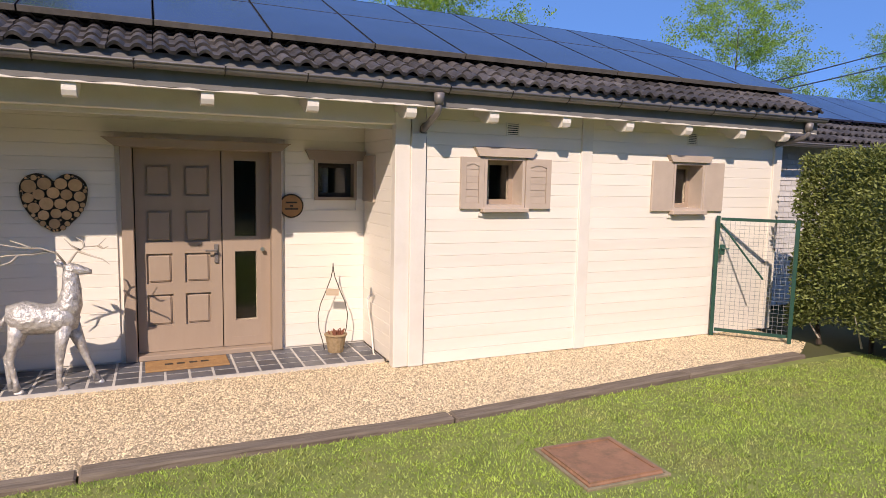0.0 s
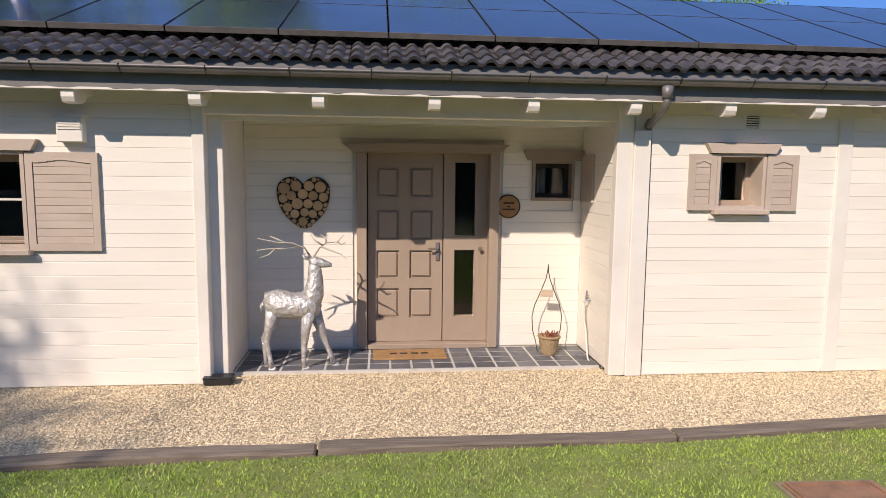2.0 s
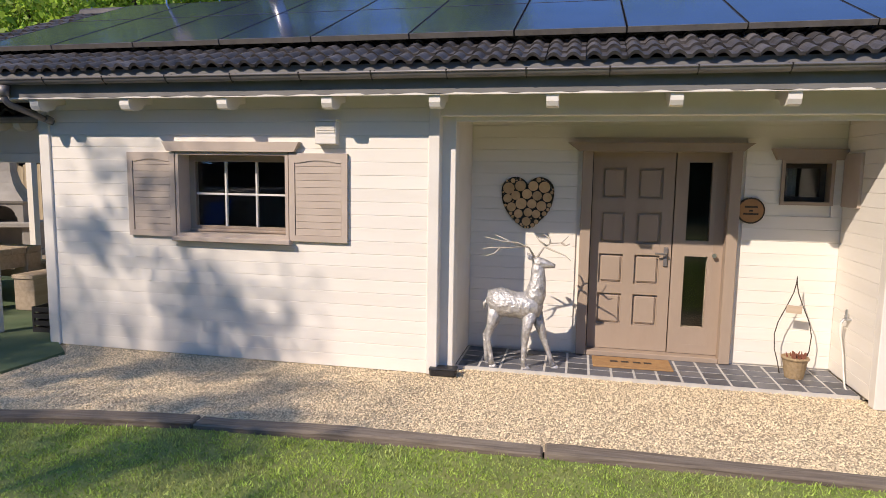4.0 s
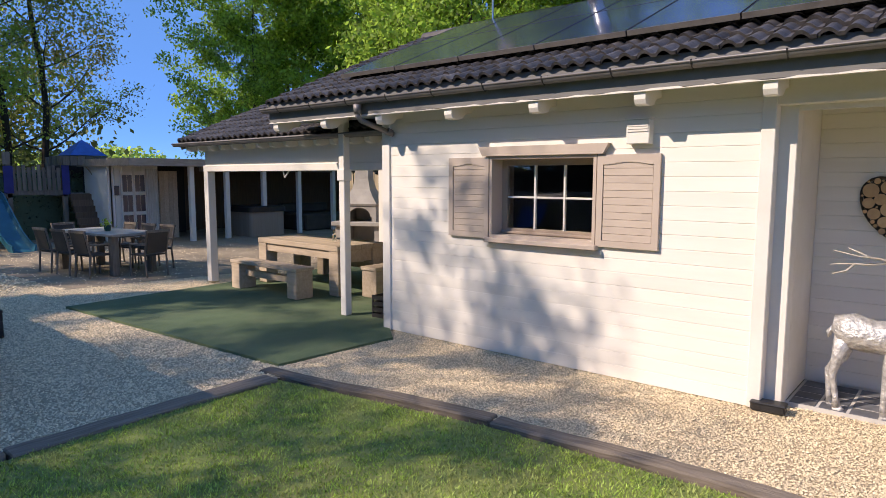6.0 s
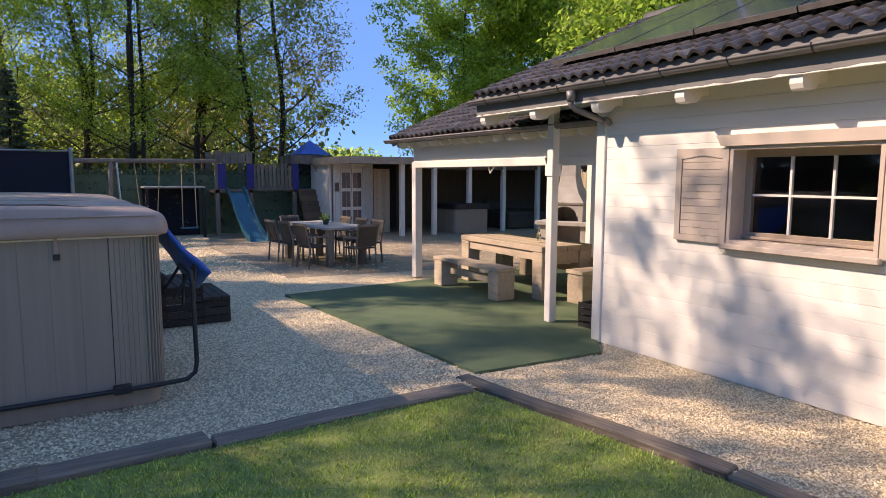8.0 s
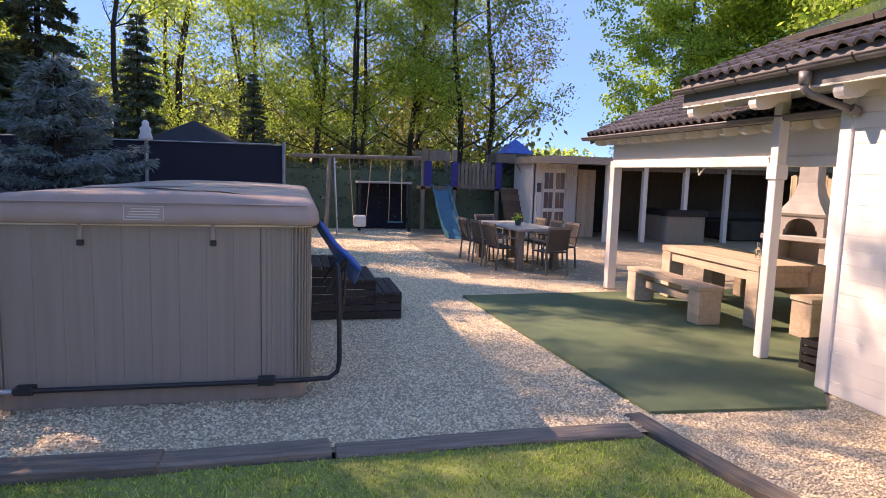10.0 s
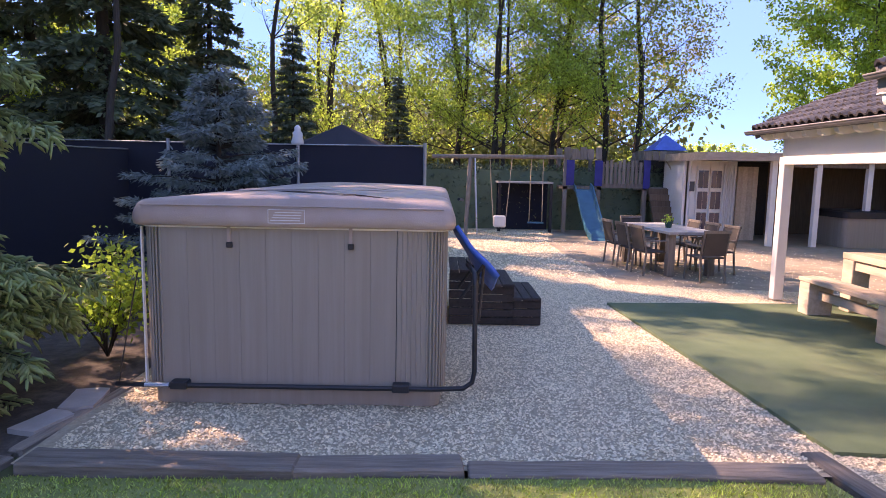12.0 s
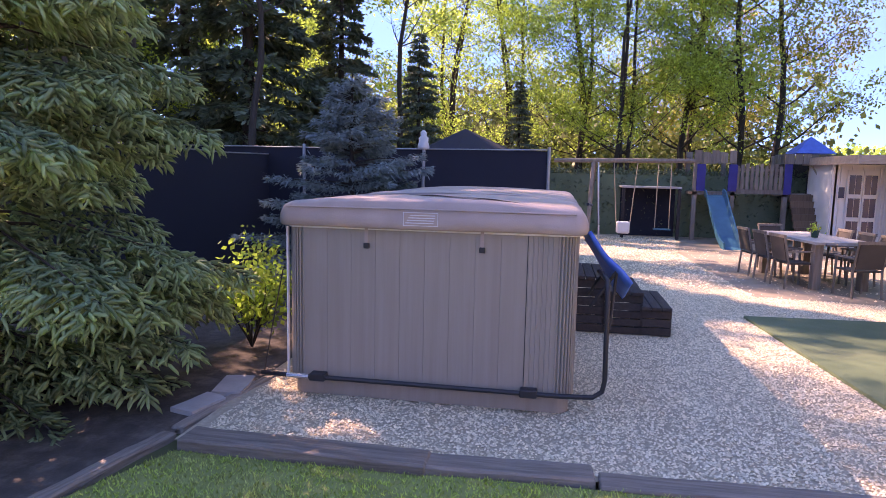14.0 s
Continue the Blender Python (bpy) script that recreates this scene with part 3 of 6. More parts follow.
# solar panels
def solar(m, w=0.9, L=1.40, low=0.006):
    p = root("solar_panel", m, "black framed dark blue solar panel mounted on the roof tiles", "solar panel", "solar panels on the house roof")
    part("glass", bx(0.006, w - 0.006, low, L - 0.004, 0.0, 0.032), PANEL, p)
    bm = bmesh.new()
    for a in ((0, w, L - 0.004, L), (0, 0.006, low, L - 0.004), (w - 0.006, w, low, L - 0.004)):
        box(bm, *a, -0.005, 0.034)
    part("frame", bm, PFRAME, p)
    # same black frame, with the sunlight on its lower edge put into the colour
    part("front_edge", bx(0, w, 0, low, -0.012, 0.034), FRAME_LIT, p)
    return p


RM = pose(0, EAVE_Y, EAVE_Z, RANG)
sp = solar(RM @ pose(-4.84, 0.52, 0.10), low=0.014)
for k in range(1, 15):
    copy_thing(sp, RM @ pose(-4.84 + 0.9135 * k, 0.52, 0.10))
sp2 = solar(RM @ pose(-4.84, 1.924, 0.10), L=1.16)
for k in range(1, 15):
    copy_thing(sp2, RM @ pose(-4.84 + 0.9135 * k, 1.924, 0.10))
rails = root("panel_rail", RM, "dark aluminium rail under the solar panels", "rail", "panel rails", data=mesh_of("panel_rail", bx(-4.8, 8.8, 0.68, 0.72, 0.035, 0.095), PFRAME))
copy_thing(rails, RM @ pose(0, 0.9, 0)); copy_thing(rails, RM @ pose(0, 1.5, 0)); copy_thing(rails, RM @ pose(0, 2.3, 0))


def gutter_mesh(L, r=0.047):
    bm = bmesh.new()
    n = 10
    for rr, flip in ((r, False), (r - 0.004, True)):
        rows = []
        for x in (0, L):
            rows.append([bm.verts.new((x, rr * math.cos(a), rr * math.sin(a))) for a in [math.pi + math.pi * k / n for k in range(n + 1)]])
        for k in range(n):
            f = (rows[0][k], rows[1][k], rows[1][k + 1], rows[0][k + 1])
            bm.faces.new(f if flip else f[::-1])
    tube(bm, [(0, -r, 0.0), (L, -r, 0.0)], 0.010, 8)
    for x in (0.003, L - 0.003):
        vs = [bm.verts.new((x, r * math.cos(a), r * math.sin(a))) for a in [math.pi + math.pi * k / n for k in range(n + 1)]]
        bm.faces.new(vs)
    return bm


def gutter(x0, x1, y, z, step, label, pipe_x=()):
    g = root("gutter", pose(x0, y, z), label, "gutter", kind="structure")
    part("channel", gutter_mesh(x1 - x0), ZINC, g, smooth=True)
    x = 0.35
    bm = tb([(0, 0.05, 0.03), (0, 0.046, -0.02), (0, 0.0, -0.053), (0, -0.046, -0.02), (0, -0.056, 0.012)], 0.007, 5)
    me = mesh_of("bracket", bm, PFRAME)
    while x < x1 - x0 - 0.1:
        part("bracket", me, None, g, m=pose(x, 0, 0))
        x += step
    return g


GUT_Y, GUT_Z = EAVE_Y - 0.05, 2.595
gutter(-5.76, 8.82, GUT_Y, GUT_Z, 0.62, "dull grey zinc half-round gutter along the eaves")
trim("trim_11", bx(-5.72, 8.78, EAVE_Y + 0.012, EAVE_Y + 0.04, 2.437, 2.68), "dark grey fascia board behind the gutter", material=FASCIA)
# sunlit lower edge of the fascia, shaped and coloured as a ragged bright strip
bm = bmesh.new()
r = random.Random(4)
ol = []
x = -5.72
while x < 8.78:
    ol.append((x, 2.430 + r.choice((0.0, 0.004, 0.009, 0.013))))
    x += r.uniform(0.03, 0.12)
prism(bm, ol + [(8.78, 2.43), (8.78, 2.426), (-5.72, 2.426)], EAVE_Y + 0.008, EAVE_Y + 0.04)
trim("trim_12", bm, "thin ragged cream strip imitating the sunlit lower edge of the fascia")
bm = bmesh.new()
box(bm, -5.72, 8.78, EAVE_Y + 0.04, 0.02, 2.59, 2.61)
trim("trim_13", bm, "cream boarded eaves soffit")
rt = root("rafter_end", pose(0, 0, 0), "cream painted sawn rafter end under the eaves", "rafter", "rafter ends under the eaves")
bm = bmesh.new()
prism(bm, [(-0.33, 2.425), (-0.33, 2.37), (-0.31, 2.335), (-0.26, 2.325), (-0.20, 2.33), (-0.15, 2.345), (-0.10, 2.39), (0.02, 2.41), (0.02, 2.588), (-0.31, 2.588), (-0.31, 2.425)], -0.047, 0.047)
me = mesh_of("beam_tail", bm, TRIM)
swap = Matrix(((0, 1, 0, 0), (1, 0, 0, 0), (0, 0, 1, 0), (0, 0, 0, 1)))
part("beam_tail", me, None, rt, m=swap)
RX = [-5.62, -4.7, -3.78, -2.82, -1.85, -0.88, 0.05, 0.99, 1.91, 2.72, 3.58, 4.40, 5.20, 5.98, 6.78, 7.58, 8.3]
rt.matrix_basis = pose(RX[0], 0, 0)
for x in RX[1:]:
    copy_thing(rt, pose(x, 0, 0))


def swan_neck(x, dx, wall_y, z1, label):
    d = root("downpipe", pose(x, 0, 0), label, "downpipe", "downpipes under the gutter")
    part("outlet", tb([(0, GUT_Y, GUT_Z - 0.05), (0, GUT_Y, GUT_Z - 0.15)], [0.05, 0.04], 12), ZINC, d, smooth=True)
    part("bend", tb([(0, GUT_Y, GUT_Z - 0.12), (0, GUT_Y, GUT_Z - 0.18), (dx * 0.1, GUT_Y + 0.04, GUT_Z - 0.22), (dx, wall_y, z1)], 0.030, 12), ZINC, d, smooth=True)
    part("collar", tb([(dx * 0.98, wall_y - 0.02, z1 + 0.012), (dx * 0.9, wall_y - 0.07, z1 + 0.035)], 0.038, 12), ZINC, d)


swan_neck(3.80, 0.02, 0.0, 2.25, "grey zinc swan-neck downpipe between gutter and wall")
swan_neck(-4.02, 0.15, -0.02, 2.24, "grey zinc swan-neck downpipe beside the wall corner")
swan_neck(8.55, -0.04, -0.02, 2.30, "grey zinc swan-neck downpipe at the end of the house")

# ---- porch ----
porch = root("porch_floor", label="dark slate porch tiles with wide white joints", category="floor", kind="structure",
             data=mesh_of("porch_floor", bx(0.152, 3.55, 0.24, RY + 0.02, -0.05, 0.022), GROUT))
FLOOR_TILES = []
for i in range(17):
    for j in range(4):
        x0, y0 = 0.165 + i * 0.2005, 0.25 + j * 0.176
        FLOOR_TILES.append((x0 + 0.009, min(x0 + 0.189, 3.545), y0 + 0.008, y0 + 0.162))


def panel_frame(bm, x0, x1, z0, z1, y0, y1, w):
    for a in ((x0, x1, z0, z0 + w), (x0, x1, z1 - w, z1), (x0, x0 + w, z0 + w, z1 - w), (x1 - w, x1, z0 + w, z1 - w)):
        box(bm, a[0], a[1], y0, y1, a[2], a[3])
    return bm


# front door, in wall coordinates of the porch back wall
D = root("door_1", pose(0, RY, 0), "closed taupe panelled front door with a glazed side panel", "door", kind="structure")
bm = bmesh.new()
box(bm, 1.24, 1.34, -0.05, 0.16, 0.03, 2.06, bevel=0.006)
box(bm, 2.58, 2.68, -0.05, 0.16, 0.03, 2.06, bevel=0.006)
box(bm, 1.34, 2.58, -0.04, 0.16, 2.03, 2.09)
part("door_frame", bm, TAUPE, D)
bm = bmesh.new()
prism(bm, [(1.10, 2.112), (2.76, 2.112), (2.72, 2.085), (2.66, 2.035), (1.20, 2.035), (1.14, 2.085)], -0.15, 0.0)
part("door_head", bm, TAUPE, D)
part("threshold", bx(1.34, 2.58, -0.03, 0.16, 0.025, 0.075, bevel=0.005), TAUPE, D)
leaf = part("door_leaf", bx(1.35, 2.115, 0.055, 0.10, 0.08, 2.03), TAUPE, D, m=pose(0, 0.06, 0))
bm = bmesh.new()
XP = [(1.435, 1.665), (1.775, 2.01)]
ZP = [(0.33, 0.64), (0.745, 1.035), (1.145, 1.455), (1.585, 1.885)]
xs = [1.35, *XP[0], *XP[1], 2.115]
zs = [0.08, *[z for p in ZP for z in p], 2.03]
for a, b in ((0, 1), (2, 3), (4, 5)):
    box(bm, xs[a], xs[b], 0.03, 0.055, 0.08, 2.03)
for a, b in XP:
    for c, d in zip(zs[::2], zs[1::2]):
        box(bm, a, b, 0.03, 0.055, c, d)
part("rails", bm, TAUPE, leaf)
for a, b in XP:
    for c, d in ZP:
        bm = bx(a + 0.018, b - 0.018, 0.034, 0.055, c + 0.018, d - 0.018, bevel=0.012)
        part("raised_panel", bm, TAUPE, leaf)
bm = bx(2.045, 2.085, 0.012, 0.03, 0.93, 1.12, bevel=0.006)
tube(bm, [(2.065, 0.02, 1.06), (2.065, -0.03, 1.06), (1.96, -0.035, 1.06)], 0.010, 8)
part("door_handle", bm, ZINC, leaf, "dark metal lever handle")
side = part("side_panel", panel_frame(bmesh.new(), 2.125, 2.58, 0.08, 2.03, 0.02, 0.10, 0.09), TAUPE, D, m=pose(0, 0.06, 0))
bm = bmesh.new()
box(bm, 2.24, 2.45, 0.022, 0.098, 1.04, 1.19)
box(bm, 2.24, 2.45, 0.022, 0.098, 0.17, 0.34)
box(bm, 2.215, 2.24, 0.022, 0.098, 0.17, 1.94); box(bm, 2.45, 2.49, 0.022, 0.098, 0.17, 1.94)
part("side_rail", bm, TAUPE, side)
for c, d in ((1.19, 1.94), (0.34, 1.04)):
    g = part("pane", bx(2.24, 2.45, 0.055, 0.061, c, d), GLASS, side)
    g.visible_shadow = False
part("door_stop", tb([(2.50, 0.02, 1.06), (2.50, -0.03, 1.06)], [0.012, 0.022], 10), STEEL, side, "small round steel knob")


def louvre_shutter(w, h, name="shutter"):
    """A ledged shutter with recessed grooves; origin at its lower left, front towards -y."""
    s = bmesh.new()
    fw = 0.055
    panel_frame(s, 0, w, 0, h, 0, 0.032, fw)
    n = max(3, round((h - 2 * fw) / 0.062))
    ph = (h - 2 * fw) / n
    slats = []
    for k in range(n):
        slats.append((fw + 0.004, w - fw - 0.004, fw + k * ph + 0.0008, fw + (k + 1) * ph - 0.0012))
    return s, slats


def shutter(parent, x, z, w, h, m=None, plain=False, y=-0.034):
    s, slats = louvre_shutter(w, h)
    mm = (m if m is not None else pose(x, y, z))
    if plain:
        s.free()
        return part("shutter", bx(0, w, 0, 0.032, 0, h, bevel=0.005), SHUT, parent, m=mm)
    ob = part("shutter", s, SHUT, parent, m=mm)
    for a, b, c, d in slats:
        part("slat", bx(a, b, 0.008, 0.026, c, d, bevel=0.0022), SHUT, ob)
    bm = bmesh.new()
    n = 8
    for k in range(n):
        u0, u1 = k / n, (k + 1) / n
        x0, x1 = 0.055 + (w - 0.11) * u0, 0.055 + (w - 0.11) * u1
        dz = 0.022 * (1 - math.cos(2 * math.pi * (u0 + u1) / 2)) / 2
        box(bm, x0, x1, -0.001, 0.024, h - 0.085 + dz, h - 0.05)
    part("arched_top", bm, SHUT, ob)
    return ob


def window(idx, hole, y, label, cols, rows, depth=0.14, rail=0.045, sill=True, head=(0.12, 0.085), shutters=(), frame_m=TAUPE, curtain=False, trimc=None, tx=0.05):
    x0, x1, z0, z1 = hole
    W = root("window_%d" % idx, pose(0, y, 0), label, "window", kind="structure")
    trimc = trimc or SHUT
    part("window_frame", panel_frame(bmesh.new(), x0, x1, z0, z1, -0.03, depth + 0.05, 0.03), trimc, W)
    bm = panel_frame(bmesh.new(), x0 + 0.03, x1 - 0.03, z0 + 0.03, z1 - 0.03, depth, depth + 0.05, rail)
    part("sash", bm, frame_m, W)
    a0, a1, c0, c1 = x0 + 0.03 + rail, x1 - 0.03 - rail, z0 + 0.03 + rail, z1 - 0.03 - rail
    for i in range(1, cols):
        xx = a0 + (a1 - a0) * i / cols
        part("glazing_bar", bx(xx - 0.009, xx + 0.009, depth + 0.004, depth + 0.035, c0, c1), TRIM, W)
    for j in range(1, rows):
        zz = c0 + (c1 - c0) * j / rows
        for i in range(cols):
            part("glazing_bar", bx(a0 + (a1 - a0) * i / cols + 0.0095, a0 + (a1 - a0) * (i + 1) / cols - 0.0095, depth + 0.004, depth + 0.035, zz - 0.009, zz + 0.009), TRIM, W)
    g = part("pane", bx(a0, a1, depth + 0.018, depth + 0.024, c0, c1), GLASS, W)
    g.visible_shadow = False
    e, hh = head
    bm = bmesh.new()
    prism(bm, [(x0 - e, z1 + hh), (x1 + e, z1 + hh), (x1 + e - 0.05, z1), (x0 - e + 0.05, z1)], -0.06, -0.001)
    part("window_head", bm, trimc, W)
    if sill:
        bm = bx(x0 - 0.03, x1 + 0.03, -0.085, -0.001, z0 - 0.045, z0, bevel=0.006)
        part("window_sill", bm, trimc, W)
        part("sill_batten", bx(x0 - 0.05, x1 + 0.05, -0.02, -0.001, z0 - 0.085, z0 - 0.055), TRIM, W)
    for x, w in shutters:
        shutter(W, x, z0 - 0.01 + 0.0, w, z1 - z0 + 0.0)
    if curtain:
        bm = bmesh.new()
        pts = [(x0 + 0.1 + k * 0.012, 0.28 + 0.012 * math.sin(k * 1.9)) for k in range(10)]
        va = [bm.verts.new((x, yy, z0 + 0.02)) for x, yy in pts]
        vb = [bm.verts.new((x, yy, z1)) for x, yy in pts]
        for k in range(9):
            bm.faces.new((va[k], va[k + 1], vb[k + 1], vb[k]))
        c = part("curtain", bm, CLOTH, W, "gathered white net curtain")
        md = c.modifiers.new("thick", "SOLIDIFY"); md.thickness = 0.004
    return W


window(1, KW, 0.0, "taupe framed kitchen window with six panes and open shutters", 3, 2, depth=0.15, rail=0.06, head=(0.12, 0.09), shutters=((-3.05, 0.51), (-1.37, 0.56)))
part("drip_rail", bx(KW[0] + 0.04, KW[1] - 0.04, 0.115, 0.149, KW[2] + 0.035, KW[2] + 0.06, bevel=0.005), TAUPE, bpy.data.objects["window_1"])
window(2, W1, 0.0, "small taupe framed window with open louvred shutters", 1, 1, depth=0.17, shutters=((4.215, 0.25), (4.94, 0.30)), curtain=True)
Wd = window(3, W2, 0.0, "small taupe framed window with open plain shutters", 1, 1, depth=0.17, curtain=True, head=(0.1, 0.075))
shutter(Wd, 6.585, 1.49, 0.30, 0.565, plain=True)
shutter(Wd, 7.355, 1.49, 0.31, 0.565, plain=True)
Ws = window(4, SW, RY, "small taupe window beside the front door with one open shutter", 1, 1, depth=0.10, sill=False, trimc=TAUPE, frame_m=DARKWOOD, head=(0.10, 0.1), curtain=True)
shutter(Ws, 0, 0, 0.36, 0.47, m=pose(3.525, -0.02, 1.555, 0, 0, -90), plain=True)

# vents, meter box
for x, z in ((4.71, 2.24), (7.08, 2.25)):
    v = root("wall_vent", pose(x, -0.012, z), "small cream louvred air vent on the board wall", "vent", "air vents on the wall")
    part("vent_frame", panel_frame(bmesh.new(), 0, 0.155, 0, 0.135, 0, 0.014, 0.014), TRIM, v)
    part("backing", bx(0.014, 0.141, 0.011, 0.014, 0.014, 0.121), BLACKP, v)
    for k in range(5):
        part("slat", bx(0.014, 0.141, 0.001, 0.011, 0.02 + k * 0.021, 0.031 + k * 0.021), TRIM, v)
mb = root("wall_box", pose(-1.09, -0.09, 2.04), "white louvred box fixed under the eaves", "box")
part("body", bx(0, 0.20, 0, 0.09, 0, 0.20, bevel=0.006), TRIM, mb)
part("cover", bx(-0.01, 0.21, -0.012, 0.09, 0.2, 0.215), TRIM, mb)
for k in range(4):
    part("slat", bx(0.012, 0.188, -0.008, 0.0, 0.10 + 0.022 * k, 0.113 + 0.022 * k), TRIM, mb)

# heart of log slices on the wall
heart = root("wood_heart", pose(0.72, RY - 0.01, 1.28), "heart-shaped wall decoration of sawn log slices", "decoration")
HR = [(0.122 + 0.128 * math.cos(radians(a)), 0.36 + 0.128 * math.sin(radians(a))) for a in range(150, -16, -15)]
HR += [((1 - u) ** 2 * 0.248 + 2 * u * (1 - u) * 0.24 + u * u * 0.025, (1 - u) ** 2 * 0.33 + 2 * u * (1 - u) * 0.14) for u in [k / 8 for k in range(9)]]
HO = [(0.0, 0.425)] + HR + [(-x, z) for x, z in HR[::-1]]
bm = bmesh.new()
prism(bm, [(x * 0.95, 0.012 + z * 0.95) for x, z in HO], -0.012, 0.0)
part("backing", bm, BARK, heart)
HA, HZ = np.array([p[0] for p in HO]), np.array([p[1] for p in HO])
SLICES = [(-.185, .385, .058), (-.07, .41, .054), (.055, .41, .05), (.165, .40, .056), (-.115, .315, .046), (-.005, .33, .05), (.095, .315, .047), (-.195, .285, .044), (.195, .30, .046), (-.06, .235, .056),
          (.045, .235, .047), (.14, .215, .05), (-.155, .20, .046), (-.085, .135, .044), (.01, .15, .043), (.09, .135, .042), (-.005, .06, .045)]
hr = random.Random(12)
for size, tries in ((0.026, 1500), (0.018, 1500), (0.011, 1500)):
    for _ in range(tries):
        x, z, q = hr.uniform(-0.26, 0.26), hr.uniform(0, 0.5), size * hr.uniform(0.9, 1.08)
        if inside(np.array([x]), np.array([z]), HO)[0] and np.hypot(HA - x, HZ - z).min() > q * 0.8 and all(math.hypot(x - a, z - b) > (q + c) * 0.98 for a, b, c in SLICES):
            SLICES.append((x, z, q))
for x, z, r in [(a, b, c * 1.07 if c > 0.035 else c) for a, b, c in SLICES]:
    s = part("log_slice", tb([(x, -0.012, z), (x, -0.034, z)], r, 14), BARK, heart)
    part("sawn_face", tb([(x, -0.0345, z), (x, -0.0375, z)], r * 0.92, 14), LOGEND, s)

part("bark_rim", tb([(x, -0.02, z) for x, z in HO + HO[:1]], 0.011, 6, cap=False), BARK, heart)

pl = root("wall_plaque", pose(2.78, RY - 0.005, 1.50), "round varnished wood slice plaque with small lettering", "plaque")
part("bark_rim", tb([(0, 0, 0), (0, -0.022, 0)], 0.122, 24), BARK, pl)
part("face", tb([(0, -0.0225, 0), (0, -0.026, 0)], 0.108, 24), PLAQUE, pl)
for z, w in ((0.035, 0.11), (0.0, 0.03), (-0.03, 0.13)):
    part("text_bar", bx(-w / 2, w / 2, -0.0285, -0.0265, z - 0.008, z + 0.008), BARK, pl)

# door mat
dm = root("door_mat", pose(1.765, 0.69, 0.026, 0, 0, 1), "brown coir door mat lying on the slate tiles", "mat")
part("coir_pad", bx(-0.36, 0.36, -0.165, 0.165, 0, 0.018, bevel=0.004), COIR, dm)
for x in (-0.16, -0.06, 0.05, 0.15):
    part("text_bar", bx(x - 0.035, x + 0.035, -0.02, 0.03, 0.0182, 0.0195), BARK, dm)


# silver deer
def deer():
    bm = bmesh.new()
    tube(bm, [(-0.27, 0, 0.58), (-0.245, 0, 0.60), (-0.16, 0, 0.605), (-0.02, 0, 0.58), (0.1, 0, 0.585), (0.18, 0, 0.60), (0.215, 0, 0.62)], [0.03, 0.11, 0.138, 0.122, 0.13, 0.115, 0.05], 14)
    tube(bm, [(0.12, 0, 0.60), (0.17, 0, 0.70), (0.185, 0, 0.82), (0.18, 0, 0.93), (0.17, 0, 0.98)], [0.115, 0.095, 0.07, 0.06, 0.045], 12)
    tube(bm, [(0.13, 0, 0.985), (0.175, 0, 0.985), (0.235, 0, 0.975), (0.30, 0, 0.962), (0.335, 0, 0.958)], [0.028, 0.054, 0.045, 0.03, 0.018], 12)
    for s in (-1, 1):
        tube(bm, [(0.14, 0.035 * s, 1.01), (0.105, 0.06 * s, 1.035), (0.075, 0.075 * s, 1.06)], [0.014, 0.026, 0.004], 8, flat=0.5)
    legs = [((-0.19, -0.05, 0.56), (-0.225, -0.055, 0.40), (-0.255, -0.055, 0.27), (-0.225, -0.055, 0.10), (-0.215, -0.055, 0.02)),
            ((-0.17, 0.05, 0.56), (-0.21, 0.055, 0.40), (-0.29, 0.055, 0.27), (-0.285, 0.055, 0.10), (-0.27, 0.055, 0.02)),
            ((0.13, -0.05, 0.55), (0.10, -0.05, 0.36), (0.085, -0.05, 0.24), (0.075, -0.05, 0.10), (0.085, -0.05, 0.02)),
            ((0.16, 0.05, 0.55), (0.22, 0.05, 0.37), (0.26, 0.05, 0.25), (0.315, 0.05, 0.10), (0.345, 0.05, 0.02))]
    for L in legs:
        tube(bm, L, [0.068, 0.045, 0.028, 0.022, 0.029], 9)
        f = Vector(L[-1])
        tube(bm, [f + Vector((-0.02, 0, -0.018)), f + Vector((0.03, 0, -0.012)), f + Vector((0.052, 0, -0.02))], [0.026, 0.024, 0.01], 7)
    tube(bm, [(-0.27, 0, 0.62), (-0.30, 0, 0.58), (-0.30, 0, 0.53)], [0.02, 0.022, 0.005], 7)
    for v in bm.verts:
        v.co += noise.noise_vector(v.co * 22) * 0.006
    for f in bm.faces:
        f.material_index = 0
    k = len(bm.faces)
    ant = [[(0.15, -0.02, 1.03), (0.10, -0.06, 1.12), (0.0, -0.12, 1.17), (-0.12, -0.16, 1.18), (-0.28, -0.2, 1.22)], [(-0.06, -0.14, 1.175), (-0.14, -0.12, 1.21), (-0.20, -0.12, 1.235)],
           [(0.06, -0.08, 1.14), (-0.08, -0.1, 1.12), (-0.22, -0.14, 1.12), (-0.30, -0.16, 1.11)], [(-0.15, -0.12, 1.12), (-0.2, -0.15, 1.07), (-0.28, -0.18, 1.045)],
           [(0.17, 0.02, 1.03), (0.22, 0.05, 1.11), (0.28, 0.08, 1.155), (0.38, 0.1, 1.16), (0.44, 0.12, 1.22)], [(0.25, 0.06, 1.13), (0.19, 0.05, 1.17), (0.14, 0.04, 1.23)],
           [(0.28, 0.08, 1.155), (0.27, 0.1, 1.20), (0.22, 0.12, 1.23)], [(0.38, 0.1, 1.16), (0.42, 0.06, 1.14), (0.46, 0.05, 1.16)],
           [(0.24, 0.05, 1.12), (0.33, 0.0, 1.09), (0.42, -0.03, 1.06), (0.47, -0.05, 1.02)]]
    for a in ant:
        tube(bm, a, [0.011 - 0.008 * i / (len(a) - 1) for i in range(len(a))], 6)
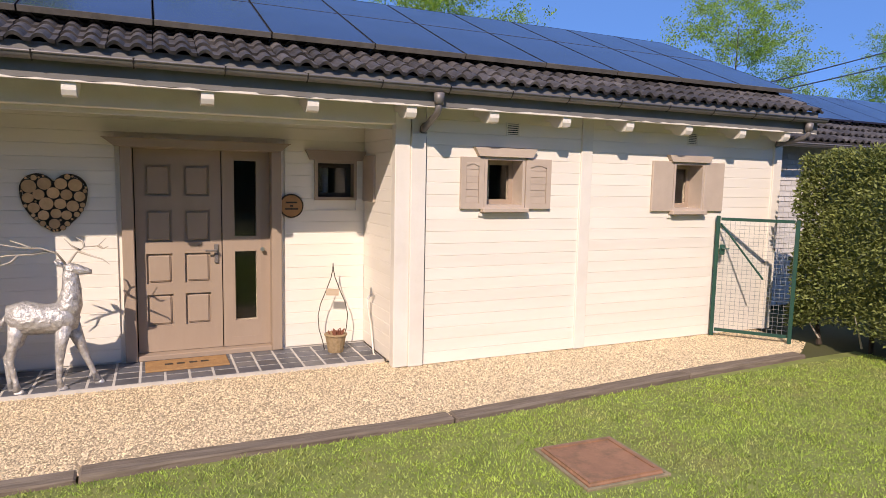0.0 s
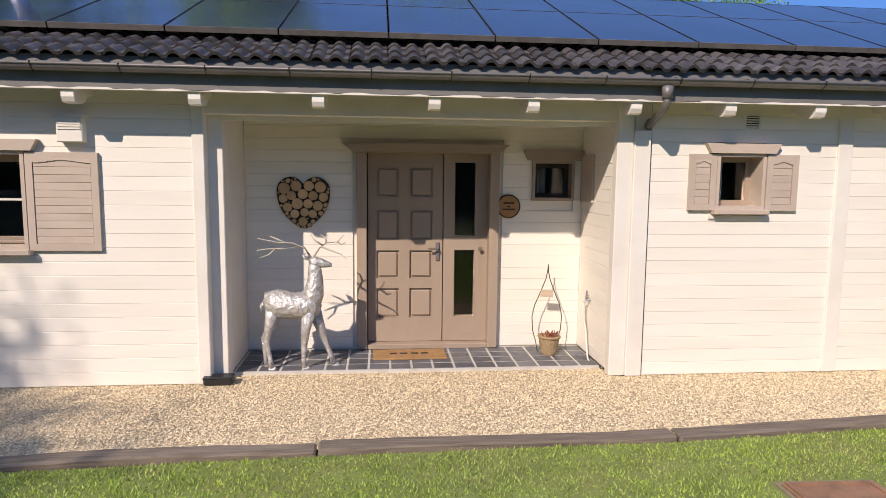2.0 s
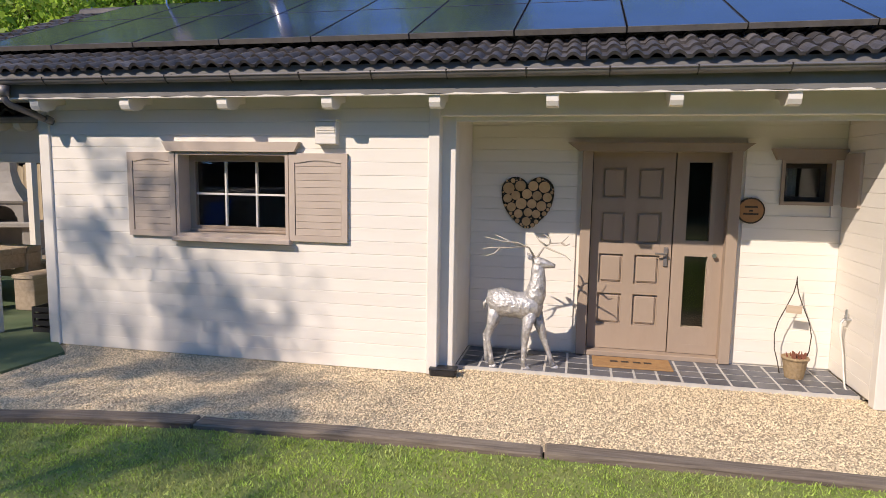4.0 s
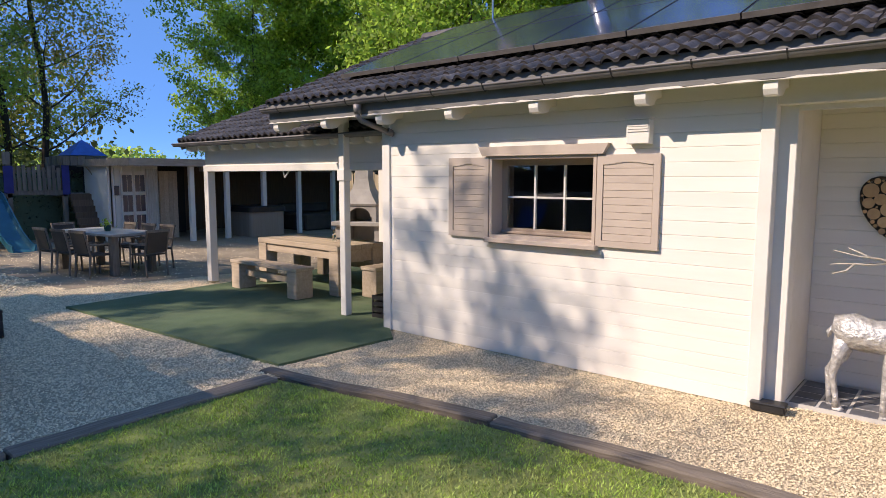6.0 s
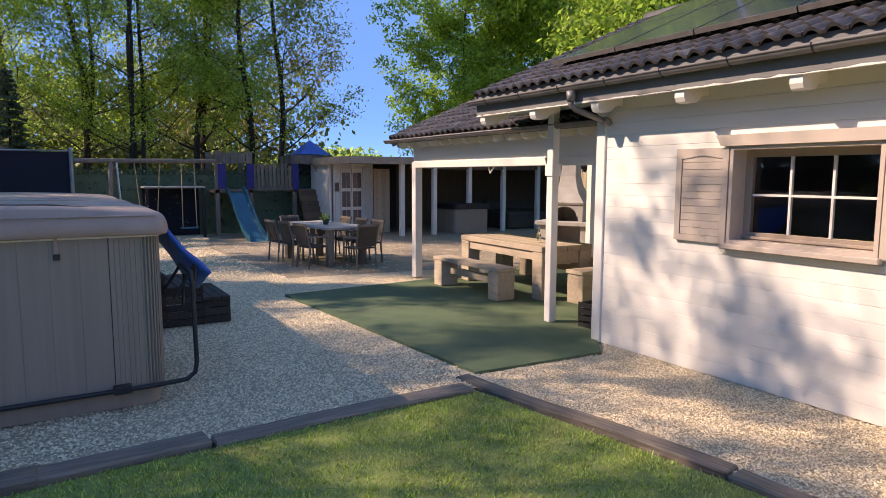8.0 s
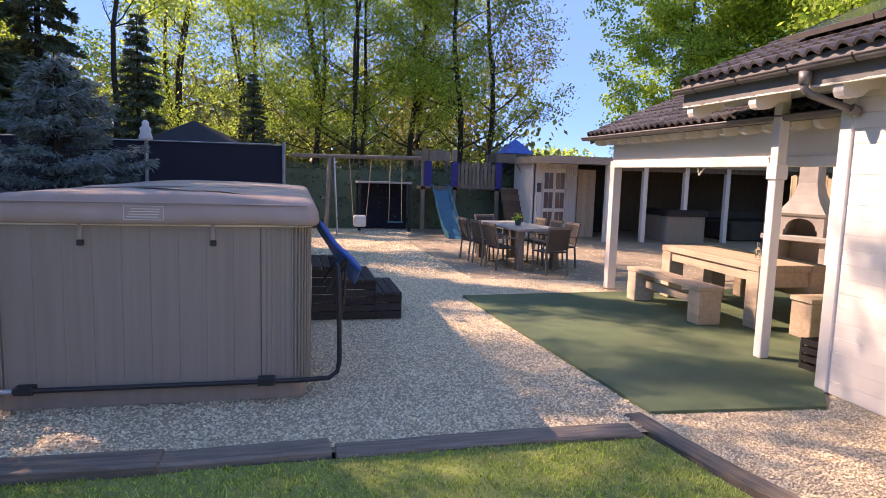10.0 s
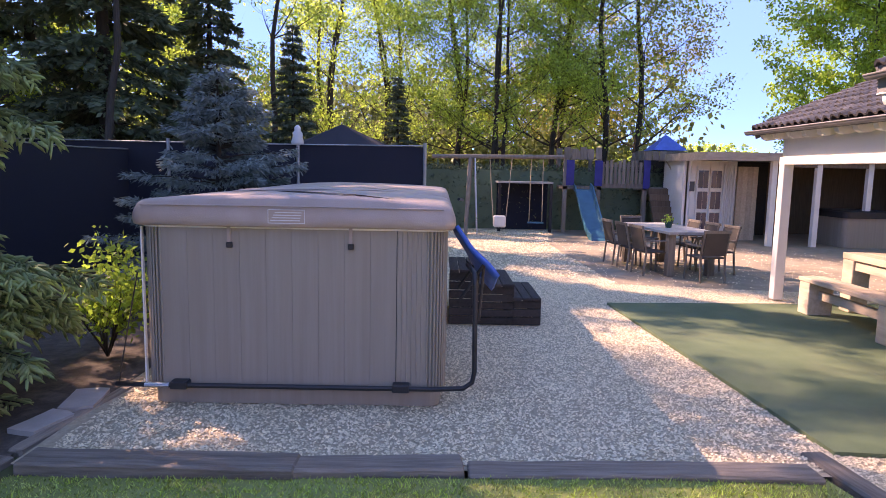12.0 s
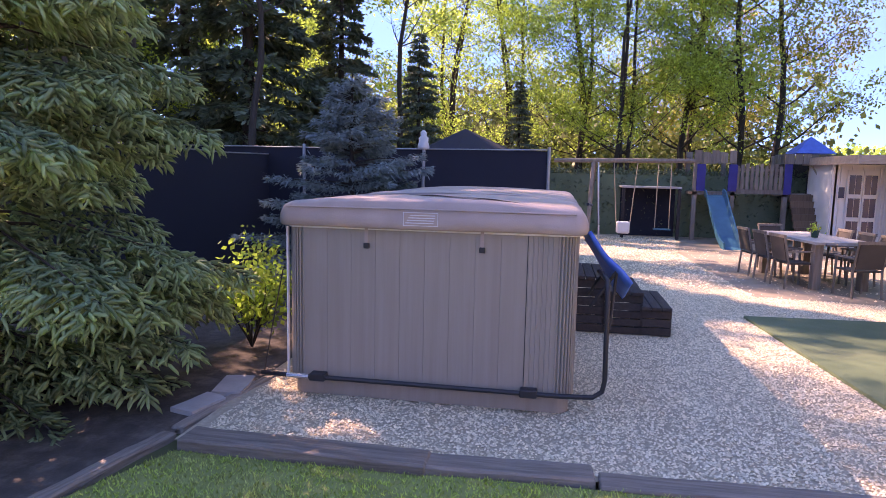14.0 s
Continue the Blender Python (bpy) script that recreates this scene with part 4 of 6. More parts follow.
    bm.faces.ensure_lookup_table()
    for f in bm.faces[k:]:
        f.material_index = 1
    me = mesh_of("deer_statue", bm, SILVER, smooth=True)
    me.materials.append(TWIG)
    return me


root("deer_statue", pose(0.70, 0.34, 0.026, 0, 0, 0), "standing silver deer statue with twig antlers on the porch", "statue", data=deer())

# plant pot with a drop-shaped wire stand
pot = root("plant_pot", pose(3.17, 0.66, 0.026), "small wicker pot with dried flowers on the porch tiles", "plant pot")
part("basket", tb([(0, 0, 0.0), (0, 0, 0.02), (0, 0, 0.17), (0, 0, 0.18)], [0.075, 0.08, 0.105, 0.105], 18, cap=True), WICKER, pot)
part("rim", tb([(0.105 * math.cos(a), 0.105 * math.sin(a), 0.18) for a in [6.2832 * k / 18 for k in range(19)]], 0.013, 6, cap=False), WICKER, pot)
bm = bmesh.new()
r = random.Random(3)
for k in range(40):
    a, q = r.uniform(0, 6.28), r.uniform(0, 0.07)
    p = Vector((q * math.cos(a), q * math.sin(a), 0.17))
    tube(bm, [p, p + Vector((r.uniform(-.03, .03), r.uniform(-.03, .03), r.uniform(.03, .07)))], [0.012, 0.004], 4)
part("dried_flowers", bm, FLOWER, pot, "dry reddish flower heads")
st = root("wire_stand", pose(3.17, 0.66, 0.026), "drop-shaped rusty wire garden ornament with small tags", "ornament")
ow = [(0, 0.85), (0.02, 0.75), (0.07, 0.62), (0.13, 0.48), (0.155, 0.36), (0.145, 0.22), (0.11, 0.1), (0.09, 0.0)]
for s in (-1, 1):
    part("wire", tb([(s * x, 0.11, z) for x, z in ow], 0.0045, 6), BARK, st)
part("spike", tb([(0, 0.11, 0.83), (0, 0.11, 0.90)], [0.008, 0.004], 6), BARK, st)
for x, z, a in ((-0.01, 0.60, 4),):
    t_ = part("tag", bx(-0.065, 0.065, 0.0, 0.008, -0.035, 0.035, m=pose(x, 0.09, z, 0, a, 0)), OAK, st)

tap = root("garden_tap", pose(3.55, 0.55, 0.60), "brass garden tap with a pale hose hanging on the wall", "tap")
part("pipe", tb([(0.0, 0, 0), (-0.06, 0, 0), (-0.075, 0, -0.03)], 0.012, 8), STEEL, tap)
part("handle", bx(-0.05, -0.03, -0.03, 0.03, 0.02, 0.035, bevel=0.004), STEEL, tap)
part("valve", tb([(-0.04, 0, 0.0), (-0.04, 0, 0.09)], [0.016, 0.01], 8), STEEL, tap)
part("hose", tb([(-0.075, 0, -0.03), (-0.08, -0.01, -0.12), (-0.05, -0.02, -0.3), (-0.04, -0.04, -0.45), (-0.05, -0.12, -0.56), (-0.05, -0.16, -0.575)], 0.008, 8), TRIM, tap)
part("short_hose", tb([(-0.06, 0.05, -0.01), (-0.065, 0.055, -0.1), (-0.05, 0.05, -0.2)], 0.008, 8), TRIM, tap)
trap = root("bait_box", pose(0.09, -0.01, 0.0, 0, 0, 4), "black plastic bait box at the foot of the wall", "box")
part("body", bx(-0.12, 0.12, -0.06, 0.06, 0, 0.07, bevel=0.015), BLACKP, trap)
part("lid", bx(-0.125, 0.125, -0.065, 0.065, 0.055, 0.075, bevel=0.008), BLACKP, trap)
part("opening", bx(-0.09, -0.05, -0.0635, -0.058, 0.01, 0.045), PFRAME, trap)

# ---- gate and hedge ----
GA, GB = Vector((7.60, -0.05, 0)), Vector((8.14, -0.68, 0))
ga = math.degrees(math.atan2(GB.y - GA.y, GB.x - GA.x))
GL = (GB - GA).length
gate = root("garden_gate", pose(GA.x, GA.y, 0, 0, 0, ga), "closed green steel garden gate with welded wire mesh", "gate")
for x in (0.0, GL):
    part("post", bx(x - 0.022, x + 0.022, -0.022, 0.022, 0, 1.44 if x == 0 else 1.42, bevel=0.004), GREENM, gate)
part("top_rail", bx(0.03, GL - 0.03, -0.015, 0.015, 1.385, 1.42), GREENM, gate)
part("bottom_rail", bx(0.03, GL - 0.03, -0.015, 0.015, 0.06, 0.095), GREENM, gate)
part("diagonal_brace", tb([(0.03, 0.0, 1.35), (GL * 0.62, 0.0, 0.72)], 0.012, 6), GREENM, gate)
for k in range(1, 15):
    x = 0.03 + (GL - 0.06) * k / 15
    part("mesh_wire", tb([(x, 0, 0.095), (x, 0, 1.385)], 0.0022, 4), WIRE, gate)
for k in range(1, 27):
    z = 0.095 + 1.29 * k / 27
    part("mesh_wire", tb([(0.03, 0, z), (GL - 0.03, 0, z)], 0.0022, 4), WIRE, gate)
part("lock_box", bx(0.03, 0.09, -0.03, 0.03, 0.98, 1.1, bevel=0.006), GREENM, gate)
part("handle", tb([(0.06, -0.03, 1.06), (0.06, -0.06, 1.06), (0.14, -0.06, 1.06)], 0.009, 6), GREENM, gate)


def leaves(points, size, normals=None, aspect=2.2, jitter=0.35, two=True, droop=0.0, material=LEAF, name="foliage"):
    """Small folded leaf blades at points, turned by chance or along given directions."""
    n = len(points)
    if normals is None:
        d = rng.normal(size=(n, 3))
    else:
        d = normals + rng.normal(scale=jitter, size=(n, 3))
    d[:, 2] -= droop
    d /= np.linalg.norm(d, axis=1, keepdims=True) + 1e-9
    o = np.cross(d, rng.normal(size=(n, 3)))
    o /= np.linalg.norm(o, axis=1, keepdims=True) + 1e-9
    s = size * rng.uniform(0.6, 1.3, (n, 1))
    tip = points + d * s
    mid = points + d * s * 0.5
    w = o * s / aspect / 2
    v = np.stack([points, mid - w, tip, mid + w], 1)
    return raw_mesh(name, v.reshape(-1, 3), np.arange(4 * n).reshape(-1, 4), material)


hedge = root("hedge", pose(0, 0, 0), "clipped green conifer hedge beside the gate", "hedge")
N = 85000
hx = rng.uniform(8.36, 9.9, N); hy = rng.uniform(-5.5, -0.52, N); hz = rng.uniform(0.22, 2.18, N)
side_k = rng.random(N)
hx = np.where(side_k < 0.55, 8.36 + rng.power(3, N) * 0.0 + np.abs(rng.normal(0, 0.07, N)), hx)
hz = np.where((side_k >= 0.55) & (side_k < 0.72), 2.2 - np.abs(rng.normal(0, 0.06, N)), hz)
hy = np.where((side_k >= 0.72) & (side_k < 0.92), -0.55 - np.abs(rng.normal(0, 0.06, N)), hy)
wob = 0.07 * np.sin(hy * 5.1 + hz * 3.7) + 0.05 * np.sin(hz * 9 + hy * 7)
pts = np.stack([hx + wob - 0.12 * np.sin(np.clip((hz - 0.2) / 2.0, 0, 1) * 3.1), hy, hz + 0.05 * np.sin(hx * 6 + hy * 4)], 1)
out = np.stack([np.where(side_k < 0.55, -1.0, 0.0), np.where((side_k >= 0.72) & (side_k < 0.92), 1.0, 0.0), np.full(N, 0.3)], 1)
ob = part("foliage", leaves(pts, 0.054, out, aspect=2.6, jitter=0.7, material=HEDGEL), None, hedge)
ob["kind"] = "stuff"
# solid box whose dark colour stands in for the shade between the leaves
part("inner_mass", bx(8.52, 9.8, -5.4, -0.72, 0.35, 2.08), DARKNEEDLE, hedge, "plain dark box standing in for the shade inside the hedge")
r = random.Random(8)
for k in range(9):
    y = -0.75 - k * 0.5
    part("stem", tb([(8.62 + r.uniform(-.1, .1), y, -0.03), (8.6, y + r.uniform(-.1, .1), 0.3), (8.75, y + r.uniform(-.2, .2), 0.7)], [0.03, 0.024, 0.012], 7), BARK, hedge)
    part("dead_twig", tb([(8.55, y, 0.05), (8.46, y + r.uniform(-.15, .15), 0.22), (8.38 + r.uniform(-.05, .05), y + r.uniform(-.25, .25), 0.42)], [0.012, 0.008, 0.003], 5), TWIG, hedge)

# neighbouring wing behind the gate
G2 = root("outbuilding", pose(0, 0, 0), "whitewashed brick outbuilding with a tiled roof and solar panels", "building")
bw = part("wall", bx(8.68, 20.0, 1.02, 1.3, 0, 2.5), BRICKW, G2)
for j in range(29):
    for i in range(9):
        x0 = 8.68 + i * 0.23 + (0.115 if j % 2 else 0)
        if not (8.95 < x0 + 0.1 < 9.75 and 1.40 < 0.02 + j * 0.078 < 1.86):
            part("brick", bx(x0, x0 + 0.218, 1.0, 1.03, 0.02 + j * 0.078, 0.088 + j * 0.078), BRICKW, bw)
win = part("window", bx(8.97, 9.72, 0.995, 1.02, 1.47, 1.86), PFRAME, G2, "dark window")
part("pane", bx(9.0, 9.68, 0.989, 0.994, 1.50, 1.83), PANEL, win)
part("sill", bx(8.9, 9.8, 0.95, 1.02, 1.41, 1.46), TRIM, win)
G2M = pose(8.95, 0.62, 2.44, RANG)
part("roof_tiles", mesh_of("roof_tiles", bx(0, 12, 0, 3.0, -0.06, 0.0), TILE), None, G2, m=G2M)
for rr in range(9):
    for c in range(22):
        TILES.append((G2, c * 0.303, rr * 0.33, G2M))
part("channel", gutter_mesh(12), ZINC, G2, m=pose(8.95, 0.56, 2.40))
for k in range(7):
    part("solar_panel", bx(1.2 + k * 1.0, 2.17 + k * 1.0, 0.95, 2.6, 0.08, 0.11), PANEL, G2, "dark blue solar panel", m=G2M)
wlamp = root("wall_lantern", pose(8.95, 0.86, 1.98), "black wall lantern on the outbuilding", "lamp")
part("cage", tb([(0, 0, 0), (0, 0, 0.16), (0, 0, 0.2)], [0.05, 0.07, 0.02], 6), BLACKP, wlamp)
part("arm", tb([(0, 0.0, 0.2), (0, 0.05, 0.24), (0, 0.15, 0.22)], 0.01, 6), BLACKP, wlamp)
for k, (a, b) in enumerate((((13.85, 4, 4.13), (19.0, 4, 5.62)), ((14.22, 4, 3.98), (19.0, 4, 5.25)))):
    d = Vector(b) - Vector(a)
    pts = [Vector(a) + d * (i / 12 * 2.2 - 0.15) + Vector((0, 0, -0.12 * math.sin(math.pi * min(max(i / 12, 0), 1)))) for i in range(13)]
    root("overhead_cable", None, "thin black overhead cable against the sky", "cable", "overhead cables", data=mesh_of("overhead_cable", tb(pts, 0.014, 5), BLACKP))

# ---- swim spa ----
TX0, TX1, TY0, TY1 = -8.9, -4.38, -6.25, -4.12
spa = root("swim_spa", pose(0, 0, 0), "large taupe clad swim spa under a brown vinyl cover", "hot tub")


def rounded(x0, x1, y0, y1, r, n=6):
    out = []
    for cx, cy, a0 in ((x1 - r, y1 - r, 0), (x0 + r, y1 - r, 90), (x0 + r, y0 + r, 180), (x1 - r, y0 + r, 270)):
        for k in range(n + 1):
            a = radians(a0 + 90 * k / n)
            out.append((cx + r * math.cos(a), cy + r * math.sin(a)))
    return out


def slab(bm, outline, levels):
    """A closed body through copies of one outline: rows of z and inset."""
    cx = sum(p[0] for p in outline) / len(outline); cy = sum(p[1] for p in outline) / len(outline)
    hx = max(p[0] for p in outline) - cx; hy = max(p[1] for p in outline) - cy
    rings = [[bm.verts.new((cx + (x - cx) * (1 - d / hx), cy + (y - cy) * (1 - d / hy), z)) for x, y in outline] for z, d in levels]
    for a, b in zip(rings, rings[1:]):
        for k in range(len(a)):
            bm.faces.new((a[k], a[(k + 1) % len(a)], b[(k + 1) % len(a)], b[k]))
    bm.faces.new(rings[0][::-1]); bm.faces.new(rings[-1])
    return bm


part("base_plinth", slab(bmesh.new(), rounded(TX0 + 0.04, TX1 - 0.04, TY0 + 0.03, TY1 - 0.03, 0.1), [(0.0, 0), (0.16, 0)]), TUBSIDE, spa)
part("body", slab(bmesh.new(), rounded(TX0, TX1 - 0.012, TY0 + 0.012, TY1 - 0.012, 0.12), [(0.13, 0), (1.27, 0)]), TUBSIDE, spa)
# front cladding: grooved upright strips, and finely ribbed corner pieces
PW = (TY1 - 0.352 - TY0 - 0.14) / 9
for k in range(9):
    y0 = TY0 + 0.14 + k * PW
    part("front_plank", bx(TX1 - 0.014, TX1 - 0.0012 * (k % 2), y0 + 0.0003, y0 + PW - 0.0003, 0.13, 1.27, bevel=0.0016), TUBSIDE, spa)
part("front_panel", bx(TX1 - 0.014, TX1 - 0.001, TY1 - 0.346, TY1 - 0.14, 0.13, 1.27, bevel=0.0015), TUBSIDE, spa)
for cy, s in ((TY1 - 0.135, 1), (TY0 + 0.135, -1)):
    for k in range(9):
        a = radians(90 * k / 8)
        x, y = TX1 - 0.132 + 0.13 * math.cos(a), cy + s * 0.13 * math.sin(a)
        part("corner_rib", tb([(x, y, 0.13), (x, y, 1.27)], 0.008, 6), TUBSIDE, spa)
for k in range(6):
    y = TY1 - 0.14 - 0.034 * (k + 1) + 0.0
    part("corner_rib", tb([(TX1 - 0.002, y, 0.14), (TX1 - 0.002, y, 1.265)], 0.006, 6), TUBSIDE, spa)
part("seam", bx(TX1 - 0.003, TX1 + 0.002, TY1 - 0.352, TY1 - 0.346, 0.13, 1.27), BLACKP, spa)
part("shell_lip", slab(bmesh.new(), rounded(TX0 - 0.02, TX1 + 0.012, TY0 - 0.015, TY1 + 0.015, 0.13), [(1.27, 0), (1.30, 0)]), TRIM, spa, "pale acrylic lip")


def cover(x0, x1):
    o = rounded(x0, x1, TY0 - 0.045, TY1 + 0.045, 0.09)
    bm = slab(bmesh.new(), o, [(1.285, 0.004), (1.295, -0.006), (1.33, -0.012), (1.37, -0.006), (1.40, 0.004), (1.425, 0.018), (1.441, 0.04), (1.452, 0.08)])
    bmesh.ops.triangulate(bm, faces=[f for f in bm.faces if len(f.verts) > 4])
    bmesh.ops.subdivide_edges(bm, edges=[e for e in bm.edges if e.calc_length() > 0.5], cuts=6)
    cx = (x0 + x1) / 2
    for v in bm.verts:
        u = max(0.0, 1 - ((v.co.y - (TY0 + TY1) / 2) / 1.12) ** 2)
        if v.co.z > 1.42:
            v.co.z += 0.05 * u + 0.012 * noise.noise(v.co * 2.2)
        else:
            v.co.x += 0.020 * noise.noise(Vector((v.co.x * 2, v.co.y * 3.2 + v.co.z * 6, v.co.z * 9)))
            v.co.z += 0.012 * noise.noise(v.co * 3)
    return bm


for a, b in ((TX1 - 1.5, TX1 + 0.05), (TX1 - 3.02, TX1 - 1.501), (TX0 - 0.05, TX1 - 3.021)):
    c = part("cover", cover(a, b), TUBLID, spa, "brown quilted vinyl cover section", smooth=True)
part("welt", tb([(TX1 + 0.052, TY0 + 0.03, 1.425), (TX1 + 0.055, -5.2, 1.43), (TX1 + 0.052, TY1 - 0.03, 1.425)], 0.006, 6), TUBLID, spa)
lab = part("care_label", bx(TX1 + 0.052, TX1 + 0.058, -5.345, -5.10, 1.315, 1.405), TUBLID, spa, "stitched brown cover label")
for k in range(4):
    part("text_bar", bx(TX1 + 0.0582, TX1 + 0.0592, -5.33 + 0.01 * k, -5.13 + 0.004 * k, 1.33 + k * 0.018, 1.336 + k * 0.018), CLOTH, lab)
for e in ((-5.345, -5.10, 1.312, 1.316), (-5.345, -5.10, 1.404, 1.408), (-5.348, -5.344, 1.312, 1.408), (-5.101, -5.097, 1.312, 1.408)):
    part("stitched_edge", bx(TX1 + 0.0582, TX1 + 0.0594, *e), CLOTH, lab)
for y in (-5.63, -4.79):
    s = part("strap", bx(TX1 + 0.002, TX1 + 0.016, y - 0.012, y + 0.012, 1.17, 1.31), TUBLID, spa, "brown vinyl cover strap")
    part("buckle", bx(TX1 + 0.004, TX1 + 0.026, y - 0.018, y + 0.024, 1.135, 1.175, bevel=0.004), BLACKP, s)

lift = root("cover_lifter", pose(0, 0, 0), "black bent steel tube frame round the swim spa's end", "cover lifter")
X = TX1 + 0.07
part("tube", tb([(X - 0.25, -3.97, 1.02), (X - 0.02, -3.93, 0.99), (X, -3.925, 0.9), (X, -3.915, 0.3), (X, -3.93, 0.22), (X, -3.99, 0.175), (X, -4.2, 0.165), (X, -6.2, 0.165), (X, -6.42, 0.17)], 0.0175, 8), BLACKP, lift, smooth=True)
for y in (-4.43, -5.98):
    part("clamp", bx(X - 0.06, X + 0.026, y - 0.06, y + 0.06, 0.14, 0.195, bevel=0.006), BLACKP, lift)
part("steel_end", tb([(X, -6.05, 0.165), (X, -6.22, 0.165)], 0.0185, 8), STEEL, lift)
part("cord", tb([(X, -6.4, 0.18), (X - 0.05, -6.36, 0.5), (X - 0.08, -6.28, 0.95)], 0.005, 5), BARK, lift)
part("corner_strip", bx(TX1 - 0.05, TX1 - 0.02, TY0 - 0.006, TY0 + 0.004, 0.14, 1.27), TRIM, spa, "pale corner strip")
part("top_bar", tb([(-6.1, -4.0, 1.42), (-6.4, -3.95, 1.40)], 0.015, 6), BLACKP, lift)
bt = root("blue_tarp", pose(-4.52, -4.07, 1.30), "folded bright blue tarp hanging beside the swim spa", "tarp")
bm = bmesh.new()
n = 9
g = [[bm.verts.new((-0.55 * j / 4 + 0.02 * math.sin(3 * i / n), 0.015 + 0.31 * (i / n) ** 1.15 + 0.006 * math.sin(1.1 * i + j), -0.36 * i / n - 0.20 * j / 4 * (0.35 + 0.65 * i / n) - 0.006 * math.sin(4.0 * j + i * 0.7))) for j in range(5)] for i in range(n + 1)]
for i in range(n):
    for j in range(4):
        bm.faces.new((g[i][j], g[i][j + 1], g[i + 1][j + 1], g[i + 1][j]))
s = part("sheet", bm, BLUEP, bt, smooth=True)
md = s.modifiers.new("thick", "SOLIDIFY"); md.thickness = 0.03; md.offset = 0
for x in (-0.05, -0.5):
    part("leg", tb([(x, 0.22, -0.28), (x - 0.02, 0.05, -0.55)], 0.014, 6), BLACKP, bt)
    part("leg", tb([(x, 0.22, -0.28), (x, 0.19, -0.7)], 0.012, 6), BLACKP, bt)

# spa steps
stp = root("spa_steps", pose(-6.9, -4.06, 0), "dark stained timber spa steps on the gravel", "steps")
for k, (y0, y1, h) in enumerate(((0.70, 1.02, 0.28), (0.30, 0.72, 0.43), (0.0, 0.32, 0.58))):
    nb = round(h / 0.095)
    for j in range(nb):
        z = h * j / nb
        part("riser_board", bx(-0.03, 0.0, y0 if j < nb - 2 or k == 0 else y0, y1, z + 0.004, h * (j + 1) / nb - 0.004, bevel=0.004), DARKWOOD, stp)
    part("side_board", bx(-1.0, -0.03, y1 - 0.03, y1, 0.0, h - 0.045), DARKWOOD, stp)
    for j in range(3):
        w = (y1 - y0) / 3
        part("tread_board", bx(-1.02, 0.03, y0 + j * w + 0.004, y0 + (j + 1) * w - 0.004, h, h + 0.035, bevel=0.004), DARKWOOD, stp)

# ---- veranda ----
ver = root("veranda", pose(0, 0, 0), "open white timber veranda with a tiled lean-to roof", "veranda")


def vpost(x, y, h, s=0.09, label=""):
    p = part("post", bx(x - s / 2, x + s / 2, y - s / 2, y + s / 2, 0.02, h, bevel=0.006), TRIM, ver, label)
    return p


vpost(-4.88, 0.14, 2.56, 0.10)
vpost(-8.62, 0.47, 1.86, 0.13)
part("post_sleeve", bx(-4.945, -4.815, 0.075, 0.205, 1.72, 1.86, bevel=0.004), TRIM, ver)
part("beam", bx(-8.7, -4.05, 0.41, 0.53, 1.85, 1.95, bevel=0.006), TRIM, ver)
part("fascia_panel", bx(-8.68, -4.05, 0.44, 0.50, 1.95, 2.24), WHITE, ver)
part("eave_purlin", bx(-5.7, -4.06, 0.08, 0.2, 2.46, 2.58), TRIM, ver)
VM = pose(-9.06, 0.20, 2.34, RANG)
part("roof_deck", bx(0.0, 5.2, -0.04, 3.4, -0.08, -0.015), FASCIA, ver, m=VM)
for rr in range(16):
    for c in range(17):
        TILES.append((ver, c * 0.303, rr * 0.215 - 0.02, VM))
part("verge_board", bx(-0.03, 0.0, 0.0, 3.42, -0.14, 0.03), FASCIA, ver, m=VM)
sk = part("skylight", bx(1.3, 1.9, 1.25, 2.2, 0.02, 0.09), ZINC, ver, "grey framed roof light", m=VM)
part("pane", bx(1.35, 1.85, 1.3, 2.15, 0.09, 0.095), CLOTH, sk)
vg = part("gutter", gutter_mesh(5.1), ZINC, ver, m=pose(-9.10, 0.14, 2.30))
for k in range(15):
    bm = prism(bmesh.new(), [(0.02, 2.245), (0.04, 2.20), (0.10, 2.175), (0.18, 2.185), (0.26, 2.225), (0.48, 2.26), (0.48, 2.32), (0.02, 2.28)], -0.04, 0.04)
    part("rafter_end", bm, TRIM, ver, m=pose(-8.85 + 0.33 * k, 0.2, 0) @ swap)
part("back_post", bx(-8.66, -8.54, 4.4, 4.52, 0.02, 2.1), TRIM, ver)
part("brace", tb([(-6.45, 0.47, 1.86), (-6.55, 0.47, 1.76), (-6.6, 0.47, 1.86)], 0.012, 5), TRIM, ver)

# reed screen and fireplace at the back of the veranda
rs = root("reed_screen", pose(0, 0, 0), "upright dry reed screen behind the fireplace", "screen")
bm = bmesh.new()
r = random.Random(5)
for k in range(150):
    x = -13.0 + k * 0.055
    box(bm, x, x + 0.05, 7.38 + r.uniform(0, .03), 7.44, 0.0, 1.88 + r.uniform(-.06, .03))
ob = part("reeds", bm, REED, rs); ob["kind"] = "stuff"
fp = root("garden_fireplace", pose(-10.5, 5.7, 0.0, 0, 0, 25), "pale concrete garden fireplace barbecue with a tapered hood", "fireplace")
bm = bx(-0.68, 0.68, -0.4, 0.4, 0, 0.10); box(bm, -0.62, -0.40, -0.38, 0.38, 0.10, 0.58); box(bm, 0.40, 0.62, -0.38, 0.38, 0.10, 0.58); box(bm, -0.40, 0.40, 0.27, 0.38, 0.10, 0.58)
part("base", bm, CONC, fp)
part("counter", bx(-0.70, 0.70, -0.46, 0.44, 0.58, 0.68, bevel=0.012), CONC, fp)
